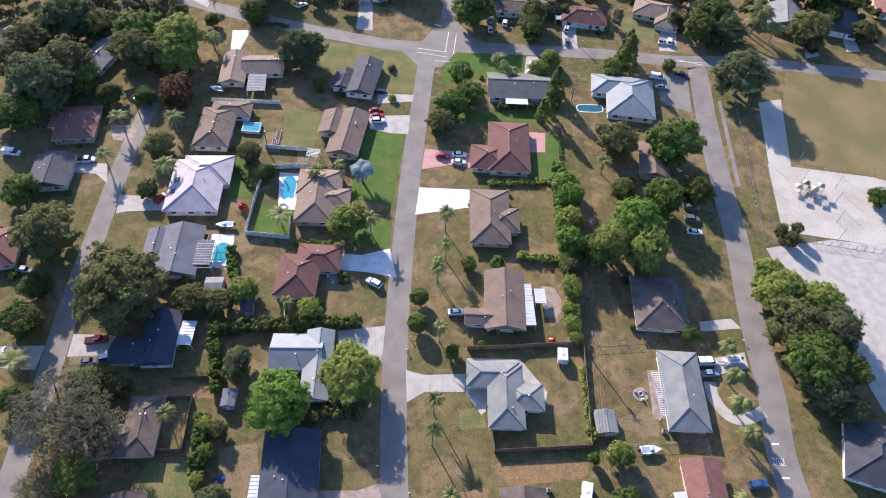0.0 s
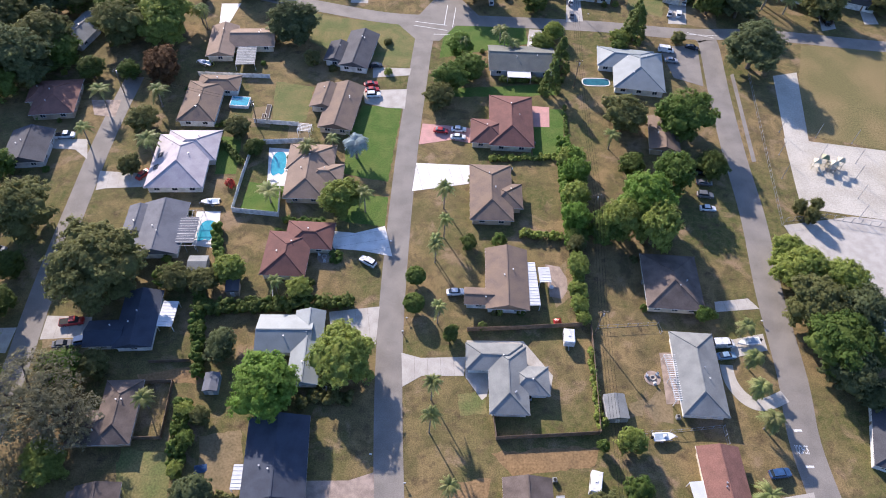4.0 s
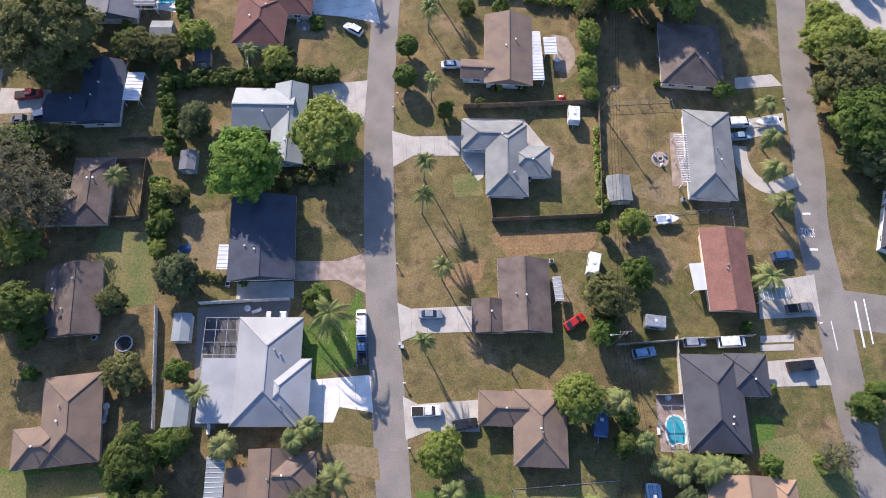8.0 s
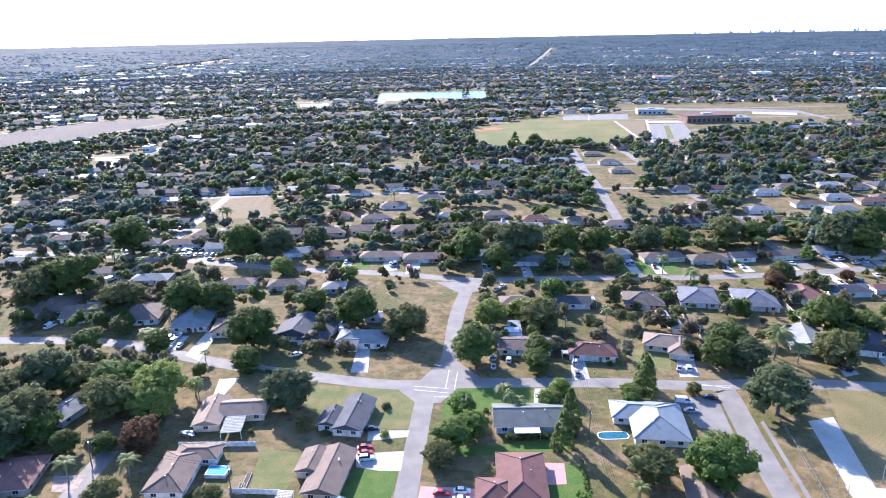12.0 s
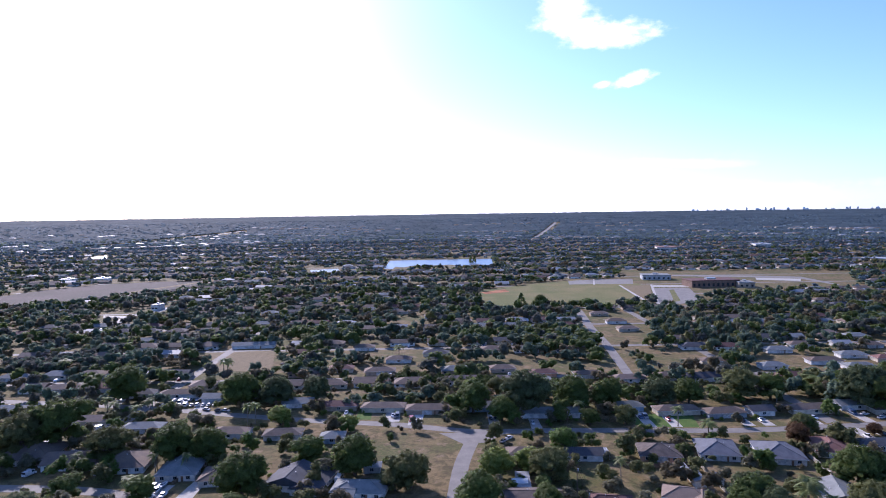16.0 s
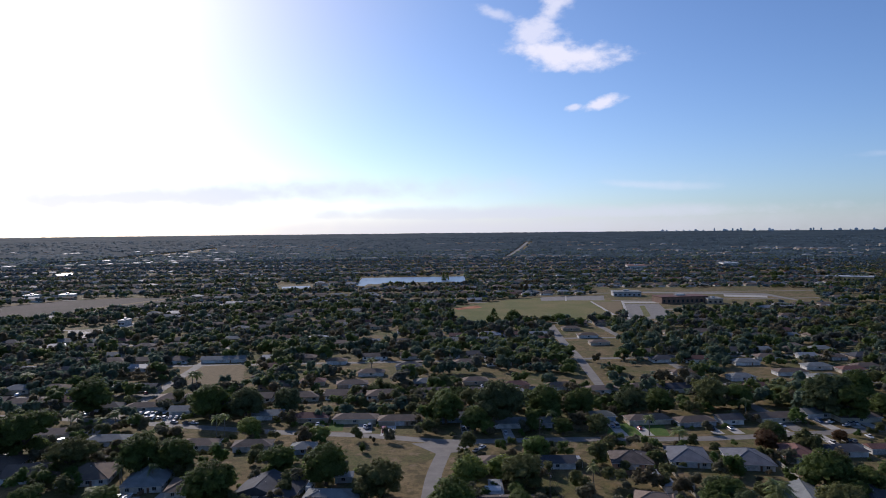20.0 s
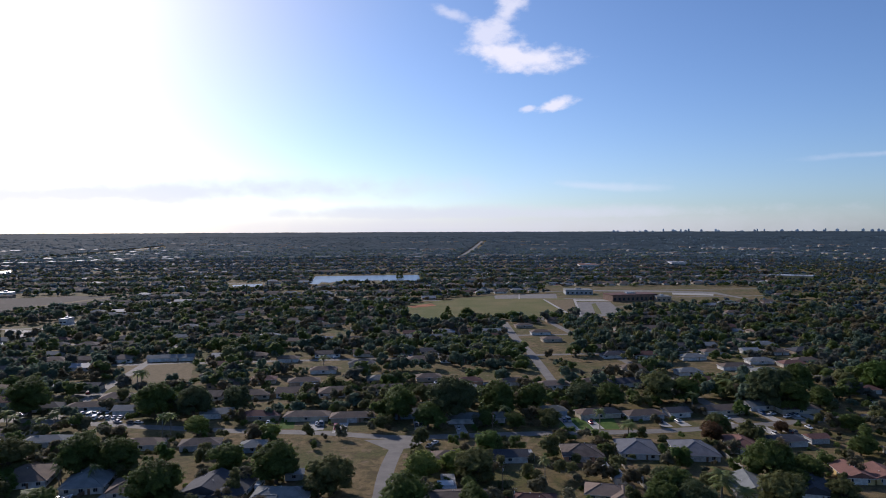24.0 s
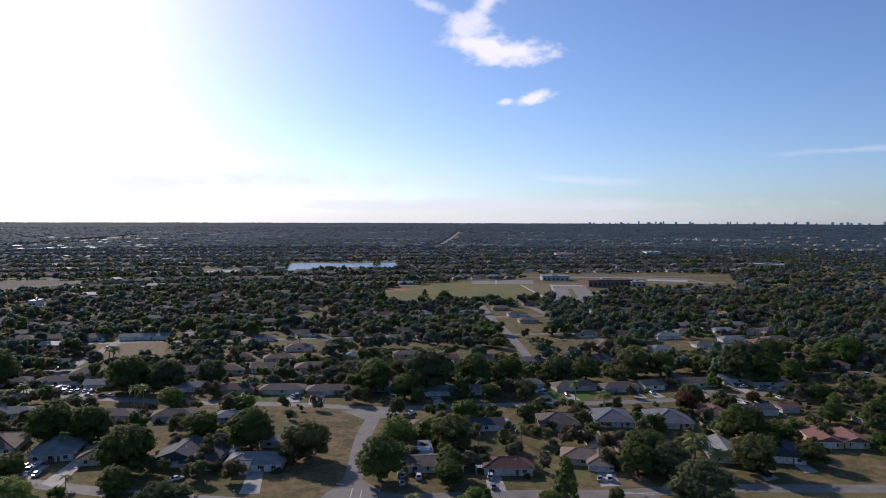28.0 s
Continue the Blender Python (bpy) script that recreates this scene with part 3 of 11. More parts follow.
sheet('driveway', [(-100.7, 165.8), (-91.8, 166.0), (-91.5, 158.0), (-97.9, 158.9)], PAVER_TAN, 0.045, 'worn tan paver driveway', 'driveway')
sheet('driveway', [(-87.8, 87.3), (-77.3, 87.0), (-76.4, 81.5), (-87.4, 80.8)], CONCRETE, 0.045, 'concrete driveway', 'driveway')
sheet('driveway', [(-104.5, 83.6), (-93.7, 84.0), (-93.8, 77.2), (-102.2, 77.6)], CONCRETE, 0.045, 'concrete driveway', 'driveway')
sheet('driveway', [(-70.9, 219.7), (-64.2, 220.0), (-66.2, 207.9), (-69.6, 207.7)], CONCRETE_WHITE, 0.045, 'bright concrete driveway', 'driveway')
sheet('driveway', [(-24.8, 243.9), (-19.9, 243.7), (-18.9, 221.8), (-25.2, 222.1)], CONCRETE, 0.045, 'concrete driveway', 'driveway')
sheet('driveway', [(-5.5, 348.8), (-1.6, 348.5), (-3.0, 325.9), (-8.6, 326.3)], CONCRETE_WHITE, 0.045, 'bright concrete driveway', 'driveway')
sheet('driveway', [(-21.1, 345.2), (-16.0, 348.6), (-17.3, 330.3), (-23.0, 330.7)], CONCRETE, 0.045, 'concrete driveway', 'driveway')
sheet('driveway', [(38.4, 207.4), (42.7, 207.2), (42.2, 194.1), (36.1, 194.4)], CONCRETE, 0.045, 'concrete driveway', 'driveway')
sheet('driveway', [(92.3, 225.0), (98.6, 224.6), (95.7, 212.2), (89.2, 212.6)], CONCRETE, 0.045, 'concrete driveway', 'driveway')
sheet('driveway', [(54.5, 229.2), (59.5, 228.9), (58.3, 212.9), (52.1, 212.5)], CONCRETE, 0.045, 'concrete driveway', 'driveway')
sheet('driveway', [(149.4, 231.0), (153.6, 232.2), (150.6, 211.4), (144.8, 209.8)], CONCRETE, 0.045, 'concrete driveway', 'driveway')
sheet('driveway', [(-87.8, 262.2), (-83.2, 262.0), (-82.9, 234.3), (-89.8, 239.3)], CONCRETE, 0.045, 'concrete driveway', 'driveway')
sheet('driveway', [(-100.9, 257.5), (-94.0, 257.1), (-95.4, 242.9), (-102.3, 244.2)], CONCRETE, 0.045, 'concrete driveway crowded with parked cars', 'driveway')
sheet('driveway', [(82.7, 198.8), (96.4, 199.2), (92.9, 177.1), (84.0, 181.4)], ASPHALT, 0.045, 'grey asphalt drive beside a house', 'driveway')
sheet('lawn', [(-18.0, 165.1), (-5.5, 164.3), (-9.0, 132.1), (-21.6, 135.3), (-21.5, 147.3)], LAWN, 0.02, 'lush green lawn', 'lawn')
sheet('lawn', [(-20.3, 127.5), (-8.7, 126.5), (-9.2, 115.5), (-20.1, 117.5)], LAWN, 0.02, 'lush green lawn', 'lawn')
sheet('lawn', [(-47.5, 131.5), (-37.5, 131.0), (-38.0, 120.8), (-48.5, 120.6)], LAWN, 0.02, 'green fenced back lawn', 'lawn')
sheet('lawn', [(-59.3, 150.3), (-52.3, 149.7), (-51.7, 134.8), (-57.5, 134.7)], LAWN, 0.02, 'green lawn strip', 'lawn')
sheet('lawn', [(35.3, 164.8), (45.2, 164.4), (42.1, 142.4), (33.2, 142.9)], LAWN, 0.02, 'lush green back lawn', 'lawn')
sheet('lawn', [(4.2, 173.3), (43.9, 177.3), (43.8, 171.4), (4.2, 169.6)], LAWN, 0.02, 'lush green back lawn', 'lawn')
sheet('lawn', [(-38.2, 213.4), (-0.6, 208.8), (-3.4, 184.9), (-19.1, 186.0), (-37.7, 198.1)], LAWN_PALE, 0.02, 'pale green corner lawn', 'lawn')
sheet('lawn', [(-46.0, 176.3), (-33.5, 173.7), (-34.7, 157.2), (-44.5, 157.0)], LAWN_PALE, 0.02, 'pale green lawn', 'lawn')
sheet('lawn', [(8.8, 209.2), (37.1, 209.1), (37.2, 198.9), (6.4, 189.9)], LAWN, 0.02, 'green front lawn', 'lawn')
sheet('lawn', [(-22.4, 34.1), (-12.8, 36.3), (-9.7, 43.1), (-8.8, 26.9), (-19.2, 24.6)], LAWN, 0.02, 'green front garden lawn', 'lawn')
sheet('lawn', ragged([(63.5, 16.4), (67.8, 16.3), (66.9, 10.8), (63.0, 10.9)], 1.0, 0.7), LAWN, 0.018, 'small green lawn patch', 'lawn')
sheet('lawn', ragged([(17.8, 4.2), (36.6, 5.2), (36.0, -6.0), (29.0, -6.0), (28.4, 1.4), (17.9, 0.6)], 1.0, 0.4), LAWN_PALE, 0.018, 'green fenced back lawn', 'lawn')
sheet('patio', [(17.4, 0.9), (28.2, 1.5), (28.0, -1.0), (17.3, -1.2)], PAVER_TAN, 0.04, 'narrow tan paver patio behind a house', 'patio')
sheet('lawn', [(69.8, 10.0), (80.7, 10.8), (80.6, 1.8), (67.1, 2.0)], LAWN_PALE, 0.018, 'pale green lawn', 'lawn')
sheet('lawn', [(-62.1, 51.5), (-51.4, 53.9), (-49.7, 41.0), (-57.5, 36.5)], LAWN_PALE, 0.018, 'pale green lawn', 'lawn')
sheet('lawn', ragged([(-75.0, 9.0), (-50.0, 9.5), (-48.0, 0.0), (-46.5, -12.0), (-52.0, -12.0), (-53.0, 4.6), (-75.0, 4.0)], 1.2, 0.5), LAWN, 0.017, 'shaded green lawn behind a house', 'lawn')
sheet('lawn', ragged([(0.7, 4.6), (15.7, 3.4), (15.9, -0.4), (14.9, -3.4), (1.3, -3.1)], 1.0, 0.6), LAWN, 0.018, 'green front lawn under small trees', 'lawn')
sheet('lawn', ragged([(68.3, 8.9), (77.9, 8.7), (77.8, -4.7), (68, -4.5), (68.9, 3.4)], 1.2, 0.6), LAWN_PALE, 0.022, 'pale green front lawn', 'lawn')
sheet('lawn', ragged([(-61.9, 54.9), (-52.6, 53.7), (-49, 39.3), (-56.9, 37.2), (-60.9, 47.3)], 1.2, 0.6), LAWN_PALE, 0.02, 'pale green back lawn in part shade', 'lawn')
sheet('lawn', [(-71.3, 8.2), (-55.1, 8.7), (-52.4, 4.0), (-70.1, 2.7)], LAWN_PALE, 0.018, 'pale green lawn', 'lawn')
sheet('lawn', ragged([(8.6, 66.8), (14.6, 67.5), (15.0, 62.2), (9.0, 61.6)], 1.0, 0.7), LAWN_PALE, 0.018, 'green patch in a dry lawn', 'lawn')
sheet('lawn', [(79.5, 234.8), (92.8, 234.1), (87.8, 216.7), (75.6, 221.5)], LAWN_PALE, 0.016, 'pale green lawn', 'lawn')
sheet('lawn', [(-35.2, 361.0), (-28.7, 357.5), (-28.1, 334.6), (-36.0, 335.2)], LAWN, 0.016, 'green lawn', 'lawn')
sheet('lawn', [(103.4, 336.1), (130.4, 338.8), (126.3, 315.2), (96.8, 317.3)], LAWN, 0.016, 'green lawn', 'lawn')
sheet('lawn', [(-38.3, 215.0), (-1.7, 205.7), (-4.5, 184.2), (-31.5, 191.7)], LAWN_PALE, 0.016, 'pale green corner lawn', 'lawn')
sheet('field', [(133.7, 200.4), (189.0, 203.9), (171.5, 143.5), (147.6, 146.1), (119.8, 154.0), (125.1, 178.0)], TURF, 0.016, 'wide dry school field', 'field')
sheet('sand_court', [(111.5, 152.5), (144.3, 147.0), (151.4, 144.1), (139.2, 113.1), (134.8, 118.5), (106.9, 123.8)], SAND, 0.03, 'pale sand playground surface', 'playground')
sheet('path', [(118.1, 183.2), (126.9, 185.3), (118.3, 148.6), (111.4, 149.9)], SAND, 0.028, 'pale sandy path', 'path')
sheet('car_park', [(99.7, 117.3), (120.3, 120.7), (157.4, 115.8), (143.3, 66.0), (113.0, 66.0), (110.0, 88.0), (102.0, 104.6)], CONCRETE, 0.026, 'pale grey concrete car park', 'car park')
sheet('path', [(10.5, 71.1), (11.2, 80.7), (24.6, 80.5), (30.6, 71.4), (29.3, 66.1), (25.0, 66.1), (24.4, 70.0), (16.0, 69.5), (15.1, 66.3), (14.0, 65.4)], CONCRETE, 0.04, 'pale concrete walk round a grey-roofed house', 'path')
sheet('patio', [(32.4, 103.4), (36.0, 102.6), (37.4, 99.0), (37.2, 95.4), (35.4, 92.6), (32.4, 93.4)], PAVER_TAN, 0.035, 'rounded tan paver patio behind a house', 'patio')
sheet('pavement', [(103.6, 183.4), (104.9, 184.0), (99.7, 142.2), (98.4, 141.9)], ASPHALT, 0.06, 'narrow concrete footpath', 'pavement')
sheet('patio', [(-43.9, 145.6), (-36.9, 145.0), (-37.0, 130.1), (-42.4, 130.4)], CONCRETE_WHITE, 0.04, 'pale pool deck', 'patio')
sheet('patio', [(-59.7, 120.5), (-53.4, 120.6), (-52.0, 107.9), (-58.6, 109.0)], CONCRETE_WHITE, 0.04, 'pale pool deck', 'patio')
sheet('patio', [(-39.3, 36.1), (-33.4, 36.0), (-32.5, 26.8), (-38.7, 26.7)], DECK_SHADE, 0.055, 'deck toned dark for the shade under a screen cage', 'patio')
sheet('patio', [(45.8, 20.5), (51.5, 21.1), (51.3, 10.2), (45.5, 10.3)], PAVER_TAN, 0.04, 'tan paver pool deck', 'patio')
sheet('patio', [(-40.8, 38.1), (-23.2, 39.7), (-23.5, 34.6), (-34.9, 32.0), (-35.3, 15.4), (-39.4, 15.9)], ASPHALT, 0.04, 'grey paved back yard', 'patio')
sheet('patio', [(56.5, 77.4), (59.7, 77.5), (58.3, 64.4), (55.3, 64.3)], PAVER_TAN, 0.04, 'tan paver patio', 'patio')
sheet('driveway', [(-87.5, 84.6), (-69.5, 82.7), (-68.9, 79.2), (-86.1, 78.4)], DIRT, 0.04, 'worn sandy drive', 'driveway')


# ---- houses ----
def roof_wing(w, d, e, kind, over, pitch):
    """Roof over a w x d wing whose eaves lie at height e: verts, faces (slopes), and the gable triangles' faces."""
    hw, hd = w / 2 + over, d / 2 + over
    along_x = w >= d
    run = (hd if along_x else hw)
    rise = run * pitch
    if kind == "flat":
        return box_data(-hw, -hd, e, hw, hd, e + 0.22), []
    inset = run if kind == "hip" else 0.0
    if along_x:
        r0, r1 = (-hw + inset, 0, e + rise), (hw - inset, 0, e + rise)
    else:
        r0, r1 = (0, -hd + inset, e + rise), (0, hd - inset, e + rise)
    t = 0.16
    V = [(-hw, -hd, e), (hw, -hd, e), (hw, hd, e), (-hw, hd, e), r0, r1]
    V += [(x, y, z - t) for x, y, z in V[:4]]
    if along_x:
        F = [(0, 1, 5, 4), (2, 3, 4, 5), (1, 2, 5), (3, 0, 4)]
    else:
        F = [(1, 2, 5, 4), (3, 0, 4, 5), (0, 1, 4), (2, 3, 5)]
    F += [(0, 6, 7, 1), (1, 7, 8, 2), (2, 8, 9, 3), (3, 9, 6, 0), (6, 9, 8, 7)]
    return (V, F), [2, 3]


HOUSE_COUNT = [0]


def window_parts(house, x, y, face, width=1.5, sill=0.9, high=1.2):
    """A framed window on a wall; face is the wall's outward angle in degrees."""
    m = pose(x, y, 0, 0, 0, face)
    fr = join_data(box_data(-width / 2 - 0.08, -0.03, sill - 0.08, width / 2 + 0.08, 0.05, sill), box_data(-width / 2 - 0.08, -0.03, sill + high, width / 2 + 0.08, 0.05, sill + high + 0.08),
                   box_data(-width / 2 - 0.08, -0.03, sill, -width / 2, 0.05, sill + high), box_data(width / 2, -0.03, sill, width / 2 + 0.08, 0.05, sill + high),
                   box_data(-0.03, -0.03, sill, 0.03, 0.045, sill + high))
    w = part_of("window", mesh_from("window_frame", *fr, TRIM), house, at=m)
    part_of("pane", mesh_from("pane", *box_data(-width / 2, -0.02, sill, width / 2, 0.025, sill + high), GLASS_DARK), w)


def house(x, y, turn, roof, wall, wings, label, front=180, eave=2.6, pitch=0.36, simple=False, door=True):
    """wings: (dx, dy, width, depth, roof kind). front: the angle of the street side, in the house's own axes (180: its -x side)."""
    rng = random.Random(1000 + HOUSE_COUNT[0])
    HOUSE_COUNT[0] += 1
    top = new("house")
    top.matrix_basis = pose(x, y, 0, 0, 0, turn)
    tagged(top, label, "house")
    for i, (dx, dy, w, d, kind) in enumerate(wings):
        e = eave + (0.0 if i == 0 else -0.05 * i)
        over = 0.72
        slopes, gables = roof_wing(w, d, e, kind, over, pitch)
        at = pose(dx, dy, 0)
        # walls, carried up into the gable ends
        V, F = box_data(-w / 2, -d / 2, -0.05, w / 2, d / 2, e - 0.05)
        if kind == "gable":
            run = (d if w >= d else w) / 2
            rise = (run + over) * pitch - 0.12
            if w >= d:
                extra = ([(-w / 2, -d / 2, e - 0.05), (-w / 2, d / 2, e - 0.05), (-w / 2, 0, e + rise), (w / 2, -d / 2, e - 0.05), (w / 2, d / 2, e - 0.05), (w / 2, 0, e + rise)], [(1, 0, 2), (3, 4, 5)])
            else:
                extra = ([(-w / 2, -d / 2, e - 0.05), (w / 2, -d / 2, e - 0.05), (0, -d / 2, e + rise), (-w / 2, d / 2, e - 0.05), (w / 2, d / 2, e - 0.05), (0, d / 2, e + rise)], [(0, 1, 2), (4, 3, 5)])
            V, F = join_data((V, F), extra)
        part_of("wall", mesh_from("wall", V, F, WALLS[wall]), top, at=at)
        me = mesh_from("roof", *slopes, [ROOFS[roof], TRIM])
        if kind != "flat":
            for p in list(me.polygons)[4:8]:
                p.material_index = 1
        r = part_of("roof", me, top, at=at)
        if kind != "flat" and not simple:
            run = min(w, d) / 2 + over
            zr = e + run * pitch
            L_ = (max(w, d) / 2 + over) - (run if kind == "hip" else 0)
            if L_ > 0.6:
                cap = box_data(-L_, -0.16, zr - 0.05, L_, 0.16, zr + 0.05) if w >= d else box_data(-0.16, -L_, zr - 0.05, 0.16, L_, zr + 0.05)
                part_of("ridge_cap", mesh_from("ridge_cap", *cap, TRIM if roof == "red" and kind == "gable" else ROOFS[roof]), r)
            if kind == "hip":
                hw, hd = w / 2 + over, d / 2 + over
                rx, ry = (hw - run, 0) if w >= d else (0, hd - run)
                for sx, sy in ((-1, -1), (1, -1), (1, 1), (-1, 1)):
                    part_of("hip_cap", mesh_from("hip_cap", *tube_data([(sx * hw, sy * hd, e + 0.02), (sx * rx, sy * ry, zr + 0.02)], [0.13, 0.13], 4), ROOFS[roof]), r)
            for k in range(2 if i == 0 else 1):
                px, py = rng.uniform(-0.28, 0.28) * w, rng.uniform(-0.28, 0.28) * d
                off = abs(py) if w >= d else abs(px)
                ends = run - max(0.0, (abs(px) + run - w / 2 - over) if w >= d else (abs(py) + run - d / 2 - over))
                pz = e + (min(run - off, ends) if kind == "hip" else run - off) * pitch
                part_of("roof_vent", mesh_from("roof_vent", *tube_data([(px, py, pz - 0.2), (px, py, pz + 0.38), (px, py, pz + 0.45)], [0.11, 0.11, 0.2], 8), TRIM if rng.random() < 0.6 else METAL), r)
        # windows on each free side
        for face, cx, cy, span in ((0, 0, d / 2, w), (90, -w / 2, 0, d), (180, 0, -d / 2, w), (270, w / 2, 0, d)):
            n = 1 if simple else max(1, int(span / 4.2))
            if simple and face not in (180,):
                continue
            for k in range(n):
                s = (k + 0.5) / n * span - span / 2
                wx, wy = (cx + s, cy) if face in (0, 180) else (cx, cy + s)
                gx, gy = dx + wx, dy + wy
                ox, oy = -math.sin(radians(face)), math.cos(radians(face))
                blocked = any(abs(gx + 0.5 * ox - a) < ww / 2 and abs(gy + 0.5 * oy - b) < dd / 2 for j, (a, b, ww, dd, _) in enumerate(wings) if j != i)
                if not blocked:
                    window_parts(top, gx, gy, face, 1.4 if span > 4 else 0.9)
    if door:
        dx, dy, w, d, kind = wings[-1]
        f = {0: (0, d / 2, w), 90: (-w / 2, 0, d), 180: (0, -d / 2, w), 270: (w / 2, 0, d)}[front]
        m = pose(dx + f[0], dy + f[1], 0, 0, 0, front)
        gw = min(4.8, f[2] * 0.7)
        panels = [box_data(-gw / 2, -0.02, 0.03 + 0.53 * k, gw / 2, 0.07, 0.53 + 0.53 * k, 0.0) for k in range(4)]
        part_of("garage_door", mesh_from("garage_door", *join_data(*panels), GARAGE), top, at=m)
        dx, dy, w, d, kind = wings[0]
        f = {0: (0.18 * w, d / 2), 90: (-w / 2, 0.18 * d), 180: (0.18 * w, -d / 2), 270: (w / 2, 0.18 * d)}[front]
        part_of("door", mesh_from("door", *box_data(-0.46, -0.02, 0, 0.46, 0.06, 2.05), DOOR), top, at=pose(dx + f[0], dy + f[1], 0, 0, 0, front))
    return top


house(21.7, 97.0, -2.8, 'brown', 'white', [(0.0, 0.0, 9.3, 17.2, 'gable'), (-6.9, -5.7, 5.9, 3.7, 'gable')], 'brown-shingled house with a white gable and patio roof', front=90)
house(19.9, 69.2, -2.1, 'grey', 'white', [(0.0, 0.0, 7.4, 15.5, 'hip'), (-2.9, 5.6, 11.8, 5.7, 'hip'), (4.7, -0.1, 7.6, 5.8, 'hip')], 'grey-shingled house with hipped wings', front=90)
house(21.8, 39.6, -1.3, 'darkbrown', 'cream', [(0.0, 0.0, 8.7, 13.4, 'gable'), (-6.9, -4.3, 5.2, 5.3, 'gable')], 'dark brown gabled house with an L-shaped plan', front=90)
house(23.2, 14.6, -2.6, 'brown', 'tan', [(0.0, 0.0, 8.3, 12.2, 'hip'), (-5.3, 3.2, 10.5, 4.9, 'hip')], 'brown hip-roofed house beside a leafy tree', front=90)
house(19.6, 126.4, -2.0, 'brown', 'tan', [(0.0, 0.0, 10.3, 19.5, 'hip'), (3.9, -1.3, 8.0, 7.8, 'hip')], 'brown hip-roofed house with a white driveway', front=90)
house(27.5, 156.0, -3.5, 'red', 'cream', [(0.0, 0.0, 11.9, 21.5, 'hip'), (-6.5, -5.3, 9.9, 9.3, 'hip')], 'red-brown hip-roofed house with pink pavers', front=90)
house(33.4, 186.9, -1.8, 'olive', 'grey', [(0.0, 0.0, 20.3, 12.4, 'gable')], 'long olive-grey gabled house on a grassy plot', front=0)
house(-23.8, 161.5, -8.4, 'brown', 'cream', [(0.0, 0.0, 9.0, 19.4, 'gable'), (-5.8, 4.0, 6.7, 9.7, 'gable')], 'brown gabled house with a low rear wing', front=270)
house(-20.2, 190.4, -9.9, 'dark', 'white', [(0.0, 0.0, 8.6, 17.9, 'gable'), (-6.6, -2.6, 5.6, 9.0, 'gable')], 'dark grey gabled house with white walls on a corner lot', front=270)
house(-31.0, 133.4, -1.5, 'tan', 'tan', [(0.0, 0.0, 10.1, 19.1, 'hip'), (4.5, -0.6, 9.2, 6.6, 'hip'), (0.2, 6.0, 12.0, 8.9, 'hip')], 'tan hip-roofed house with a back pool', front=270)
house(-33.4, 104.5, -3.2, 'red', 'cream', [(0.0, 0.0, 9.9, 12.7, 'hip'), (4.8, 6.3, 10.9, 7.7, 'hip')], 'red-brown hip-roofed house on a grassy plot', front=270)
house(-25.6, 77.6, -0.5, 'metal', 'white', [(0.0, 0.0, 5.6, 18.0, 'gable'), (-5.4, 3.4, 11.4, 8.8, 'gable')], 'pale metal-roofed house under trees', front=270)
house(-29.1, 51.6, 2.2, 'navy', 'white', [(0.0, 0.0, 11.4, 16.2, 'gable')], 'navy-shingled gabled house on a grassy plot', front=270)
house(-26.2, 25.4, -0.7, 'white', 'white', [(0.0, 0.0, 10.4, 18.6, 'hip'), (2.6, -3.7, 9.2, 10.4, 'hip'), (-7.6, -3.6, 7.0, 10.2, 'flat')], 'white-roofed house with a flat rear wing beside a screened pool', front=270)
house(-24.3, 1.6, 0.6, 'brown', 'tan', [(0.0, 0.0, 6.6, 18.6, 'gable'), (2.4, 5.4, 9.6, 6.6, 'hip'), (-4.9, -1.2, 4.0, 15.0, 'flat')], 'brown L-shaped house beside a ribbed metal carport', front=270)
house(-60.3, -4.6, 2.0, 'olive', 'white', [(0.0, 0.0, 14.6, 15.6, 'hip'), (-4.0, -6.0, 6.0, 8.0, 'hip')], 'olive-grey hip-roofed house on a green lawn', front=90)
house(21.6, -6.6, -2.0, 'brown', 'tan', [(0.0, 0.0, 11.2, 13.6, 'hip'), (-5.0, -3.0, 7.0, 6.0, 'hip')], 'brown hip-roofed house with a fenced back lawn', front=90)
house(-65.2, 84.9, 2.6, 'navy', 'white', [(0.0, 0.0, 7.4, 14.2, 'gable'), (-6.8, -3.6, 7.1, 5.6, 'gable')], 'dark blue roofed house under an oak', front=90)
house(-63.6, 61.7, 1.8, 'darkbrown', 'tan', [(0.0, 0.0, 6.6, 13.4, 'hip'), (-4.8, -3.4, 7.6, 6.4, 'hip')], 'dark brown L-shaped hip-roofed house in tree shade', front=90)
house(-62.6, 39.2, 5.0, 'darkbrown', 'tan', [(0.0, 0.0, 7.6, 12.8, 'gable'), (-3.6, 0.4, 3.0, 10.0, 'gable')], 'weathered brown gabled house on a grassy plot', front=90)
house(-59.6, 17.2, 6.2, 'brown', 'tan', [(0.0, 0.0, 8.8, 14.2, 'hip'), (-5.2, -4.2, 7.6, 5.6, 'hip')], 'brown hip-roofed house with a back terrace', front=90)
house(-66.6, 112.6, 1.3, 'slate', 'white', [(0.0, 0.0, 10.4, 16.0, 'gable'), (-6.6, 3.2, 4.6, 7.8, 'gable')], 'slate-grey gabled house with a screened porch and kidney pool', front=90)
house(-66.9, 137.4, 1.1, 'lavender', 'white', [(0.0, 0.0, 14.3, 19.9, 'hip'), (2.1, 6.2, 13.6, 11.0, 'hip')], 'pale lavender tile-roofed hipped house', front=90)
